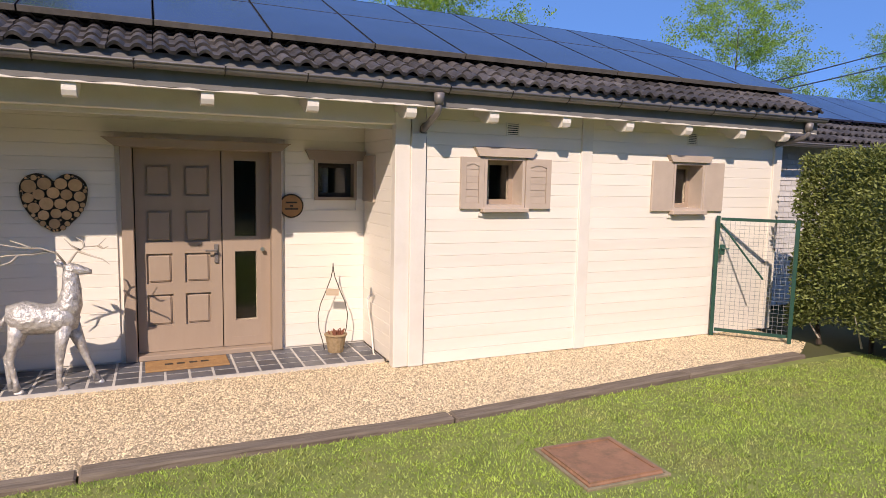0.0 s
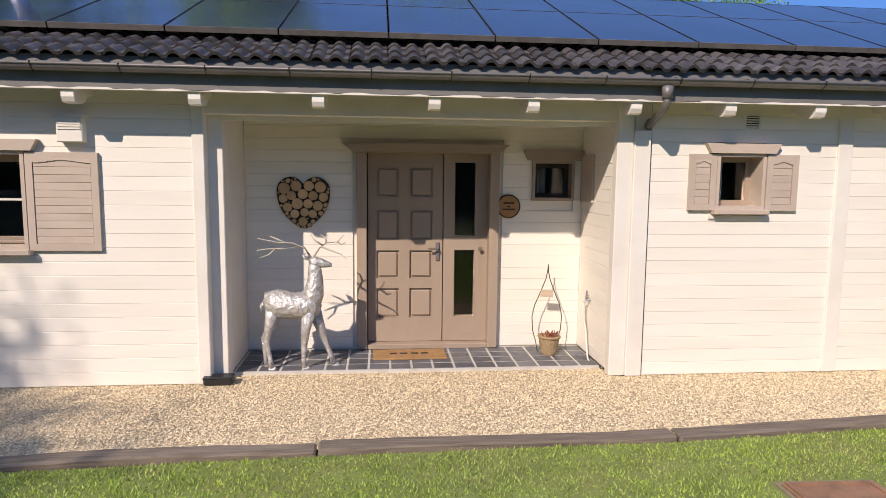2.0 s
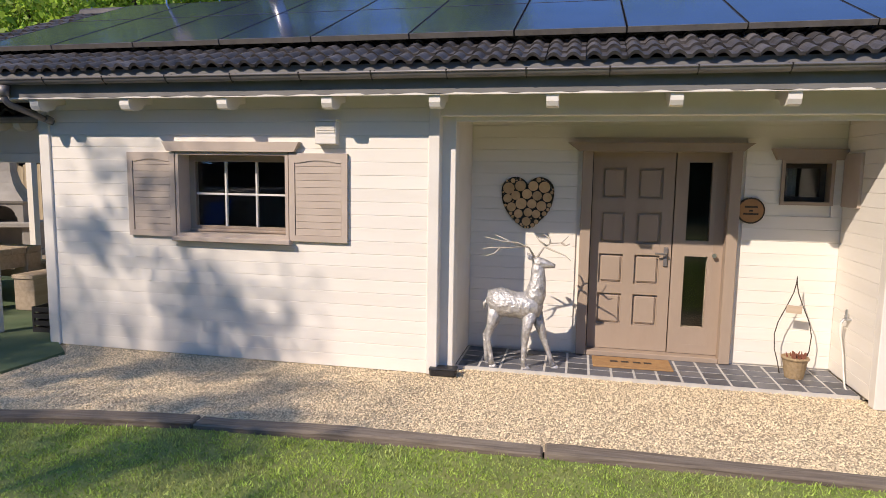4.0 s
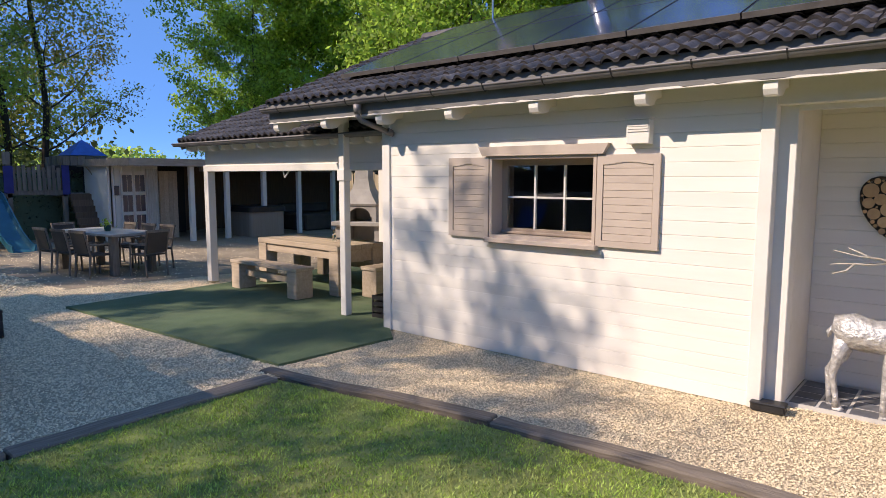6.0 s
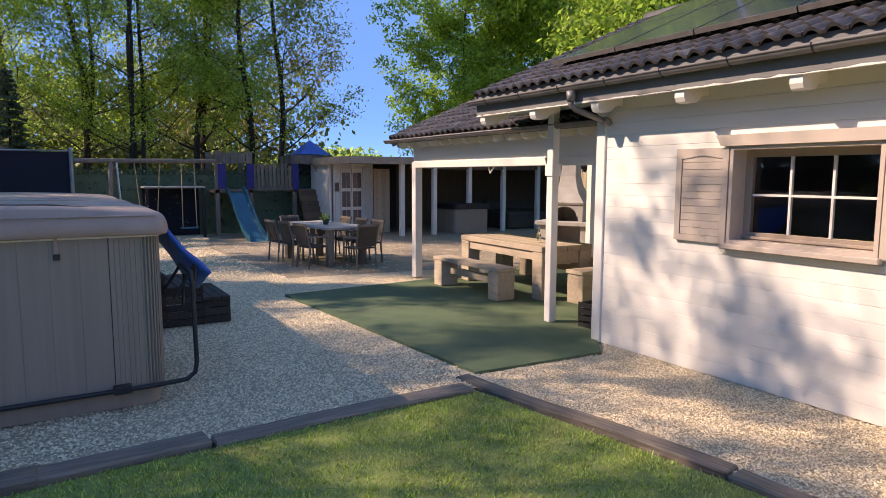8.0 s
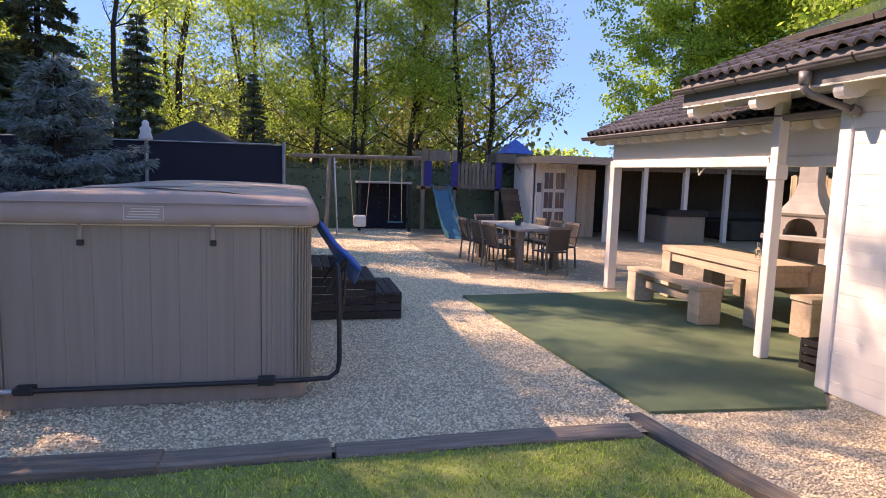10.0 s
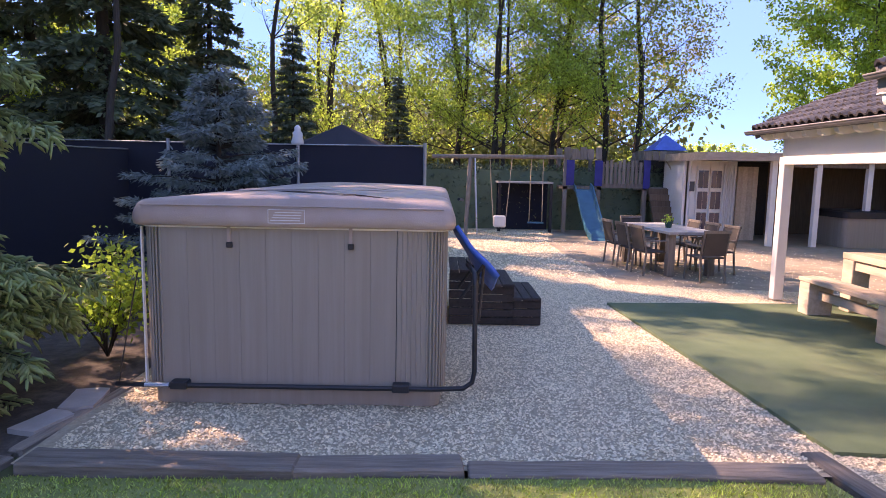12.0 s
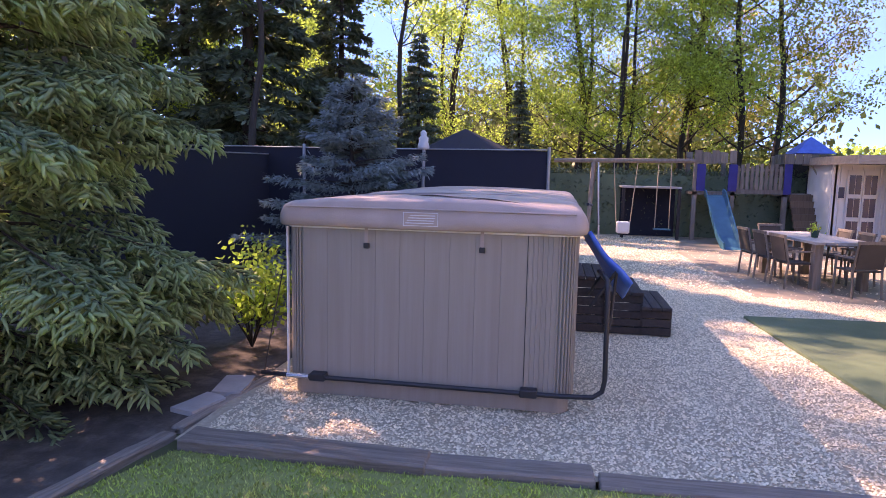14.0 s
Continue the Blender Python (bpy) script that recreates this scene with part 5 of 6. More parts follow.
bm = bx(-0.43, -0.32, -0.34, 0.34, 0.68, 1.07); box(bm, 0.32, 0.43, -0.34, 0.34, 0.68, 1.07); box(bm, -0.32, 0.32, 0.24, 0.34, 0.68, 1.07)
part("firebox", bm, CONC, fp)
bm = bmesh.new()
HL = [(1.07, 0.45, 0.36), (1.12, 0.46, 0.38), (1.20, 0.40, 0.34), (1.32, 0.31, 0.28), (1.48, 0.23, 0.22), (1.72, 0.175, 0.175), (2.7, 0.16, 0.16)]
rings = [[bm.verts.new((sx * hx_, sy * hy_, z)) for sx, sy in ((-1, -1), (1, -1), (1, 1), (-1, 1))] for z, hx_, hy_ in HL]
for a, b in zip(rings, rings[1:]):
    for k in range(4):
        bm.faces.new((a[k], a[(k + 1) % 4], b[(k + 1) % 4], b[k]))
bm.faces.new(rings[-1])
part("hood", bm, CONC, fp)
bm = prism(bmesh.new(), [(-0.32, 1.07), (0.32, 1.07), (0.32, 0.80)] + [(0.29 * math.cos(radians(a)), 0.80 + 0.23 * math.sin(radians(a))) for a in range(0, 181, 20)] + [(-0.32, 0.80)], -0.34, -0.27)
part("arch", bm, CONC, fp)

# big oak table and benches
def oak_table(m):
    t = root("picnic_table", m, "heavy raw oak garden table standing on artificial turf", "table")
    for k in range(4):
        part("top_board", bx(-1.05, 1.05, -0.46 + k * 0.23 + 0.003, -0.46 + (k + 1) * 0.23 - 0.003, 0.68, 0.76, bevel=0.006), OAK, t)
    for s in (-1, 1):
        for q in (-1, 1):
            part("leg", bx(*((0.83, 1.05) if s > 0 else (-1.05, -0.83)), q * 0.34 - 0.11, q * 0.34 + 0.11, 0.02, 0.68, bevel=0.008), OAK, t)
        part("end_beam", bx(s * 0.95 - 0.06, s * 0.95 + 0.06, -0.27, 0.27, 0.5, 0.68), OAK, t)
    for q in (-1, 1):
        part("apron", bx(-0.85, 0.85, q * 0.40 - 0.025, q * 0.40 + 0.025, 0.56, 0.68), OAK, t)
    return t


def bench(m, label):
    b = root("bench", m, label, "bench", "benches at the oak table")
    part("seat", bx(-0.85, 0.85, -0.16, 0.16, 0.40, 0.45, bevel=0.006), OAK, b)
    for s in (-1, 1):
        part("leg", bx(s * 0.72 - 0.11, s * 0.72 + 0.11, -0.15, 0.15, 0, 0.40, bevel=0.008), OAK, b)
    part("stretcher", bx(-0.61, 0.61, -0.03, 0.03, 0.2, 0.3), OAK, b)
    return b


TA = -2
oak_table(pose(-6.92, 1.36, 0.0, 0, 0, TA))
bench(pose(-6.98, 0.47, 0.02, 0, 0, TA + 2), "plain oak bench in front of the garden table")
bench(pose(-5.5, 1.95, 0.02, 0, 0, 90), "plain oak bench at the end of the garden table")
bench(pose(-7.1, 2.25, 0.02, 0, 0, TA), "plain oak bench behind the garden table")
bo = root("bottle", pose(-6.4, 1.25, 0.78), "small glass bottle on the oak table", "bottle")
part("body", tb([(0, 0, 0), (0, 0, 0.1), (0, 0, 0.13), (0, 0, 0.19)], [0.032, 0.032, 0.013, 0.013], 10), GLASS, bo)
cr = root("plastic_crate", pose(-4.35, 0.42, 0.02, 0, 0, 5), "black plastic crate standing on the turf", "crate")
for z in (0.0, 0.075, 0.15, 0.225):
    part("slat", panel_frame(bmesh.new(), -0.2, 0.2, -0.14, 0.14, z, z + 0.05, 0.015), BLACKP, cr, m=Matrix(((1, 0, 0, 0), (0, 0, 1, 0), (0, 1, 0, 0), (0, 0, 0, 1))))
for x in (-0.19, 0.19):
    for y in (-0.13, 0.13):
        part("corner", bx(x - 0.012, x + 0.012, y - 0.012, y + 0.012, 0, 0.28), BLACKP, cr)
part("bottom", bx(-0.185, 0.185, -0.125, 0.125, 0.005, 0.02), BLACKP, cr)
bag = root("black_drum", pose(-4.35, 1.0, 0.02), "black plastic drum under the veranda", "drum", data=None)
part("body", tb([(0, 0, 0), (0, 0, 0.5), (0, 0, 0.55)], [0.2, 0.24, 0.2], 14), BLACKP, bag)
lt = root("wall_lantern", pose(-4.2, 0.62, 2.0), "black lantern hanging by the house corner", "lamp")
part("cage", tb([(0, 0, 0), (0, 0, 0.06), (0, 0, 0.2), (0, 0, 0.26)], [0.05, 0.08, 0.08, 0.03], 10), BLACKP, lt)
part("arm", tb([(0, 0, 0.26), (0, 0.0, 0.32), (0.15, 0, 0.34)], 0.012, 6), BLACKP, lt)

# ---- shed row and carport at the end of the yard ----
EYE_M = Matrix.Translation((0.07, -4.12, 1.68))


def pushed(s):
    return EYE_M @ Matrix.Scale(s, 4) @ EYE_M.inverted() @ Matrix.Translation((0, 0, 0.06))


shed = root("garden_shed", Matrix.Translation((0, 0.55, 0)) @ pushed(1.08), "long flat-roofed timber shed with whitewashed doors and open bays", "shed")
SX = -15.6
part("roof_slab", bx(-17.1, -14.1, 1.19, 4.0, 2.0, 2.08), CONC, shed, "flat felt roof")
part("roof_slab", bx(-19.0, -14.1, 4.0, 11.5, 2.0, 2.08), CONC, shed, "flat felt roof")
part("roof_fascia", bx(-14.1, -14.06, 1.15, 11.5, 1.96, 2.14), FASCIA_SUNLIT, shed, "weathered timber fascia coloured as if sunlit")
part("roof_fascia", bx(-17.1, -14.06, 1.11, 1.15, 1.96, 2.14), FASCIA_SUNLIT, shed)
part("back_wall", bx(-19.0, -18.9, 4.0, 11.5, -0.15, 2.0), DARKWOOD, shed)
part("end_wall", bx(-17.0, SX, 1.24, 1.34, -0.15, 2.0), TRIM, shed)
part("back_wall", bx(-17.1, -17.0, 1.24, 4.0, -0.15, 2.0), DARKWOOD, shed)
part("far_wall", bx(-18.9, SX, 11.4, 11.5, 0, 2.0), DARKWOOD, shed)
x = 1.30
for k in range(22):
    if x < 2.45:
        part("wall_board", bx(SX - 0.03, SX + (0.01 if k % 2 else 0.0), x, x + 0.108, 0.0, 1.98), TRIM, shed)
    x += 0.112
for y0 in (1.55, 1.87):
    dd = part("door", bx(SX + 0.012, SX + 0.045, y0, y0 + 0.31, 0.05, 1.85), TRIM, shed, "whitewashed glazed door")
    for j in range(3):
        for i in range(2):
            part("pane", bx(SX + 0.046, SX + 0.05, y0 + 0.035 + i * 0.125, y0 + 0.15 + i * 0.125, 0.3 + j * 0.51, 0.72 + j * 0.51), PANEL, dd)
part("window_frame", bx(SX + 0.012, SX + 0.04, 1.36, 1.52, 1.2, 1.5), TRIM, shed)
part("window_pane", bx(SX + 0.041, SX + 0.045, 1.38, 1.50, 1.23, 1.47), PANEL, shed)
part("inner_wall", bx(-17.6, -17.5, 4.1, 11.4, 0, 2.0), SHEDWOOD, shed)
for k in range(5):
    part("curtain_fold", tb([(SX + 0.05, 2.2 + k * 0.06, 0.05), (SX + 0.07, 2.21 + k * 0.06, 1.9)], 0.034, 8), CLOTH, shed, "white curtain hanging in a doorway")
bd = part("brown_door", bx(SX + 0.02, SX + 0.06, 2.52, 3.02, -0.06, 1.85), OAK, shed, "brown board door standing ajar")
for k in range(4):
    part("door_board", bx(SX + 0.061, SX + 0.072, 2.525 + k * 0.124, 2.644 + k * 0.124, -0.05, 1.84), OAK, bd)
for y in (2.75, 3.75, 4.9, 6.1, 7.4, 8.9):
    part("post", bx(-14.36, -14.24, y - 0.06, y + 0.06, 0, 1.98, bevel=0.006), TRIM, shed)
part("lintel", bx(-14.35, -14.25, 3.0, 11.4, 1.84, 1.96), OLDWOOD, shed)
ht = root("hot_tub", pose(-15.9, 6.2, 0), "grey hot tub with a dark cover standing in the open bay", "hot tub")
part("body", slab(bmesh.new(), rounded(-0.62, 0.62, -0.62, 0.62, 0.15), [(0, 0), (0.72, 0)]), TUBSIDE, ht)
part("cover", slab(bmesh.new(), rounded(-0.66, 0.66, -0.66, 0.66, 0.15), [(0.72, 0), (0.86, 0.0), (0.9, 0.06)]), BLACKP, ht)
sofa = root("covered_sofa", pose(-16.6, 9.0, 0), "dark covered furniture stored in the open bay", "furniture")
part("seat", bx(-0.8, 0.8, -1.0, 1.0, 0, 0.55, bevel=0.05), DARKIN, sofa)
part("back", bx(-0.8, -0.5, -1.0, 1.0, 0.55, 0.85, bevel=0.05), DARKIN, sofa)

# ---- dining set on the gravel ----
slabp = root("paved_strip", pose(0, 0, 0), "brown paved pad under the garden dining set", "paving", kind="structure",
             data=mesh_of("paved_strip", sheet(bmesh.new(), [(-9.7, -1.45), (-9.2, 1.6), (-9.2, 4.6), (-8.5, 8.9), (-19.5, 8.9), (-19.5, 1.0), (-18.4, -0.9), (-15.0, -1.55)], -0.004), PAVE))
dt = root("dining_table", pose(-11.45, -0.08, 0, 0, 0, 8), "grey weathered timber garden dining table", "table")
for k in range(6):
    part("top_board", bx(-1.0, 1.0, -0.47 + k * 0.157 + 0.004, -0.47 + (k + 1) * 0.157 - 0.004, 0.71, 0.75), CONC, dt)
for s in (-1, 1):
    for q in (-1, 1):
        part("leg", bx(s * 0.85 - 0.06, s * 0.85 + 0.06, q * 0.36 - 0.06, q * 0.36 + 0.06, 0, 0.71), OLDWOOD, dt)


def chair(m):
    c = root("garden_chair", m, "grey timber garden armchair with a dark woven back", "chair", "chairs round the dining table")
    part("seat", bx(-0.23, 0.23, -0.22, 0.22, 0.42, 0.45), DARKIN, c)
    for sx in (-1, 1):
        part("back_leg", tb([(sx * 0.23, 0.26, 0), (sx * 0.23, 0.22, 0.45), (sx * 0.23, 0.32, 0.92)], 0.02, 6), OLDWOOD, c)
        part("front_leg", tb([(sx * 0.23, -0.24, 0), (sx * 0.23, -0.22, 0.64)], 0.02, 6), OLDWOOD, c)
        part("armrest", bx(sx * 0.23 - 0.025, sx * 0.23 + 0.025, -0.26, 0.26, 0.63, 0.66), OLDWOOD, c)
    part("backrest", bx(-0.21, 0.21, 0.0, 0.02, 0, 0.42, m=pose(0, 0.235, 0.48, -11)), DARKIN, c)
    part("top_rail", bx(-0.25, 0.25, 0.3, 0.34, 0.88, 0.93), OLDWOOD, c)
    c.scale = (0.92, 0.92, 0.9)
    return c


DM = pose(-11.45, -0.08, 0, 0, 0, 8)
first = chair(DM @ pose(-0.62, -0.58, 0, 0, 0, 180))
for x in (0.0, 0.62):
    copy_thing(first, DM @ pose(x, -0.58, 0, 0, 0, 180 + 4 * x))
for x in (-0.62, 0.0, 0.62):
    copy_thing(first, DM @ pose(x, 0.6, 0, 0, 0, 3 * x))
copy_thing(first, DM @ pose(-1.3, 0.05, 0, 0, 0, 92))
copy_thing(first, DM @ pose(1.32, 0, 0, 0, 0, -88))
tp = root("table_plant", pose(-11.25, -0.12, 0.755), "small green potted plant on the dining table", "plant")
part("pot", tb([(0, 0, 0), (0, 0, 0.11)], [0.05, 0.07], 10), GREENM, tp)
part("leaves", leaves(rng.normal(0, 0.04, (60, 3)) + np.array([0, 0, 0.16]), 0.07, material=LEAF, name="leaves"), None, tp)

# ---- play tower, swings ----
PXX = -16.6
pt = root("play_tower", pushed(1.09), "weathered timber play towers joined by a bridge with a slide", "play tower")


def pole(x, y, z0, z1, s=0.09, mt=OLDWOOD, name="post", label=""):
    return part(name, bx(x - s / 2, x + s / 2, y - s / 2, y + s / 2, z0, z1), mt, pt, label)


for x in (PXX, PXX - 1.0):
    for y in (-0.95, -0.08):
        pole(x, y, 0, 2.15, 0.1)
    for y in (1.12, 2.05):
        pole(x, y, 0, 2.2, 0.1)
for y, w in ((-0.90, 0.17), (-0.17, 0.17)):
    part("blue_panel", bx(PXX + 0.055, PXX + 0.075, y - 0.03, y + w, 1.3, 1.95), BLUEPOLE, pt, "dark blue painted panel")
for y, w in ((1.06, 0.17), (1.98, 0.14)):
    part("blue_panel", bx(PXX + 0.055, PXX + 0.075, y, y + w, 1.25, 2.05), BLUEPOLE, pt, "dark blue painted panel")
for k in range(5):
    part("battlement", bx(PXX + 0.05, PXX + 0.08, -1.0 + k * 0.2, -0.84 + k * 0.2, 1.98, 2.28 - 0.05 * (k % 2)), OLDWOOD, pt)
for k in range(5):
    part("battlement", bx(PXX - 1.08, PXX - 1.05, -1.0 + k * 0.2, -0.84 + k * 0.2, 1.98, 2.28 - 0.05 * (k % 2)), OLDWOOD, pt)
part("tower_floor", bx(PXX - 1.05, PXX + 0.05, -1.0, -0.03, 1.2, 1.28), OLDWOOD, pt)
part("tower_floor", bx(PXX - 1.05, PXX + 0.05, 1.07, 2.1, 1.2, 1.28), OLDWOOD, pt)
part("bridge_beam", bx(PXX - 0.05, PXX + 0.03, -0.03, 1.07, 1.25, 1.36), OLDWOOD, pt)
part("bridge_rail", bx(PXX - 0.05, PXX + 0.02, -0.03, 1.07, 1.80, 1.86), OLDWOOD, pt)
for k in range(10):
    part("baluster", bx(PXX + 0.02, PXX + 0.045, -0.02 + k * 0.108, 0.055 + k * 0.108, 1.36, 1.92 + 0.03 * (k % 3)), OLDWOOD, pt)
for k in range(6):
    part("battlement", bx(PXX + 0.08, PXX + 0.11, 1.08 + k * 0.18, 1.245 + k * 0.18, 1.98, 2.22), OLDWOOD, pt)
for k in range(4):
    part("battlement", bx(PXX - 0.7 + k * 0.2, PXX - 0.52 + k * 0.2, 1.05, 1.08, 1.98, 2.22), OLDWOOD, pt)
part("rear_panel", bx(PXX - 1.04, PXX - 1.0, 1.1, 2.07, 1.28, 2.05), DARKWOOD, pt)
bm = bmesh.new()
base = [bm.verts.new((PXX - 0.3 + a * 0.44, 1.70 + b * 0.44, 2.24)) for a, b in ((-1, -1), (1, -1), (1, 1), (-1, 1))]
ap = bm.verts.new((PXX - 0.3, 1.70, 2.66))
for k in range(4):
    bm.faces.new((base[k], base[(k + 1) % 4], ap))
bm.faces.new(base[::-1])
part("tarp_roof", bm, BLUEP, pt, "bright blue pyramid roof")
sl = bmesh.new()
SP = [(PXX + 0.0, 1.20), (PXX + 0.2, 1.14), (PXX + 0.75, 0.70), (PXX + 1.3, 0.30), (PXX + 1.75, 0.10), (PXX + 2.0, 0.06)]
prof_s = [(-0.24, 0.16), (-0.21, 0.16), (-0.18, 0.02), (0.18, 0.02), (0.21, 0.16), (0.24, 0.16), (0.22, -0.02), (-0.22, -0.02)]
rings = [[sl.verts.new((x, -0.5 + 0.06 * (i / 5) + py, z + pz)) for py, pz in prof_s] for i, (x, z) in enumerate(SP)]
for a, b in zip(rings, rings[1:]):
    for k in range(8):
        sl.faces.new((a[k], a[(k + 1) % 8], b[(k + 1) % 8], b[k]))
sl.faces.new(rings[0]); sl.faces.new(rings[-1][::-1])
bmesh.ops.recalc_face_normals(sl, faces=sl.faces)
part("slide", sl, SLIDEP, pt, "teal plastic slide")
for k in range(8):
    part("ramp_board", bx(PXX + 0.06 + k * 0.1, PXX + 0.15 + k * 0.1, 1.2, 2.0, 1.09 - k * 0.15, 1.26 - k * 0.15), SHEDWOOD, pt)
part("climbing_rope", tb([(PXX + 0.08, 1.6, 2.0), (PXX + 0.5, 1.85, 1.4), (PXX + 0.95, 2.05, 0.8)], 0.018, 5), REED, pt)
sw = root("swing_set", pushed(1.03), "timber swing frame with two swings beside the play tower", "swing")
part("top_beam", tb([(PXX, -4.4, 1.98), (PXX, -1.0, 2.02)], 0.055, 8), OLDWOOD, sw)
for y in (-3.42, -3.38):
    part("leg", tb([(PXX + (0.5 if y < -3.4 else -0.5), y - 0.1, 0), (PXX, y, 1.98)], 0.05, 8), OLDWOOD, sw)
part("metal_pole", tb([(PXX + 0.3, -3.22, 0), (PXX + 0.05, -3.3, 1.95)], 0.025, 6), STEEL, sw)
for y in (-2.62, -1.68):
    s_ = part("seat", bx(PXX - 0.1, PXX + 0.1, y - 0.2, y + 0.2, 0.30, 0.33) if y > -2 else bx(PXX - 0.12, PXX + 0.12, y - 0.16, y + 0.16, 0.18, 0.48, bevel=0.03), TRIM if y < -2 else SLIDEP, sw, "white toddler swing seat" if y < -2 else "flat teal swing seat")
    for q in (-0.17, 0.17):
        part("rope", tb([(PXX, y + q, 0.33 if y > -2 else 0.45), (PXX, y + q * (0.9 if y > -2 else 1.7), 1.98)], 0.012, 5), REED, sw)

ls = root("low_shelter", pose(0, 0, 0), "low dark shelter with a sloping grey board roof", "shelter")
part("roof_board", bx(-19.0, -18.0, -2.55, -1.0, 1.36, 1.41, bevel=0.005), CONC, ls, "grey corrugated board")
for y in (-2.5, -1.05):
    part("post", bx(-18.08, -18.0, y - 0.04, y + 0.04, -0.03, 1.36), DARKWOOD, ls)
part("back_panel", bx(-19.0, -18.95, -2.5, -1.0, -0.03, 1.36), SCREEN, ls)

# tall hedge to the south, never in view, added to darken reflections in the panes
sh_ = root("boundary_hedge", pose(0, -27, 0), "unseen tall dark green hedge added to darken the pane reflections", "hedge")
part("inner_mass", bx(-9, 30, -1.2, -0.2, -0.05, 6.6), DARKNEEDLE, sh_)
N = 16000
pts = np.stack([rng.uniform(-9.2, 30.2, N), np.abs(rng.normal(0, 0.3, N)) - 0.2, rng.uniform(0, 6.9, N)], 1)
ob = part("foliage", leaves(pts, 0.45, material=DARKNEEDLE), None, sh_); ob["kind"] = "stuff"

# low dark hedge and black screens round the yard
fh = root("back_hedge", pose(0, 0, 0), "dark green shaded hedge behind the play area", "hedge")
part("inner_mass", bx(-20.2, -19.0, -9.0, 2.9, -0.05, 1.72), DARKNEEDLE, fh)
N = 14000
pts = np.stack([-18.98 - np.abs(rng.normal(0, 0.15, N)), rng.uniform(-9, 2.95, N), rng.uniform(0.0, 1.85, N)], 1)
pts[: N // 4, 2] = 1.75 + rng.normal(0, 0.07, N // 4); pts[: N // 4, 0] = rng.uniform(-20.2, -19, N // 4)
ob = part("foliage", leaves(pts, 0.12, material=DARKNEEDLE), None, fh); ob["kind"] = "stuff"
scr = root("shade_fence", pose(0, 0, 0), "black shade net stretched between steel fence posts", "fence")
part("net", bx(-11.0, -10.97, -11.5, -4.47, 0.0, 2.07), SCREEN, scr)
for y in (-4.45, -6.6, -8.8, -11.4):
    part("post", tb([(-10.94, y, 0), (-10.94, y, 2.14)], 0.03, 8), WIRE, scr)
part("wire", tb([(-10.94, -4.45, 2.09), (-10.94, -7.5, 2.07), (-10.94, -11.4, 2.09)], 0.01, 5), WIRE, scr)
tent = root("trampoline_tent", pose(-13.2, -6.2, 0), "dark pointed canopy behind the shade fence", "canopy")
bm = bmesh.new()
ring = [bm.verts.new((1.1 * math.cos(a), 1.1 * math.sin(a), 2.1)) for a in [6.2832 * k / 8 for k in range(8)]]
low = [bm.verts.new((1.1 * math.cos(a), 1.1 * math.sin(a), 0.0)) for a in [6.2832 * k / 8 for k in range(8)]]
ap = bm.verts.new((0, 0, 2.58))
for k in range(8):
    bm.faces.new((ring[k], ring[(k + 1) % 8], ap)); bm.faces.new((low[k], low[(k + 1) % 8], ring[(k + 1) % 8], ring[k]))
part("canopy", bm, SCREEN, tent)
bm = tb([(0, 0, 0), (0, 0, 0.05), (0, 0, 0.13), (0, 0, 0.2), (0, 0, 0.24), (0, 0, 0.29), (0, 0, 0.33)], [0.10, 0.11, 0.085, 0.09, 0.05, 0.06, 0.02], 10)
root("figurine_statue", pose(-11.0, -6.62, 2.07), "small white figurine standing on the black fence", "statue", data=mesh_of("figurine_statue", bm, CLOTH, smooth=True))
dn = root("dark_screen", pose(0, 0, 0), "dark fence panels behind the spruce trees", "fence")
part("net", bx(-13.5, -5.6, -9.55, -9.5, 0.0, 1.95), SCREEN, dn)
part("top_wire", tb([(-13.5, -9.5, 1.98), (-9.5, -9.5, 1.93), (-5.6, -9.5, 1.98)], 0.012, 5), WIRE, dn)

# ---- trees ----
def limb(bm, p, d, L, r, rnd, depth, tips, n=6):
    pts, rad = [Vector(p)], [r]
    q = Vector(p)
    dd = Vector(d).normalized()
    for i in range(5):
        dd = (dd + Vector((rnd.uniform(-.22, .22), rnd.uniform(-.22, .22), rnd.uniform(-.05, .2)))).normalized()
        q = q + dd * L / 5
        pts.append(q.copy()); rad.append(r * (1 - 0.16 * (i + 1)))
        if depth == 0 or i > 1:
            tips.append((q.copy(), dd.copy()))
    tube(bm, pts, rad, n, cap=False)
    if depth:
        for i in range(2, 6):
            for _ in range(2):
                a = rnd.uniform(0, 6.28)
                nd = (dd * 0.5 + Vector((math.cos(a), math.sin(a), rnd.uniform(0.0, 0.7)))).normalized()
                limb(bm, pts[i], nd, L * rnd.uniform(0.4, 0.65), rad[i] * 0.55, rnd, depth - 1, tips, max(4, n - 2))


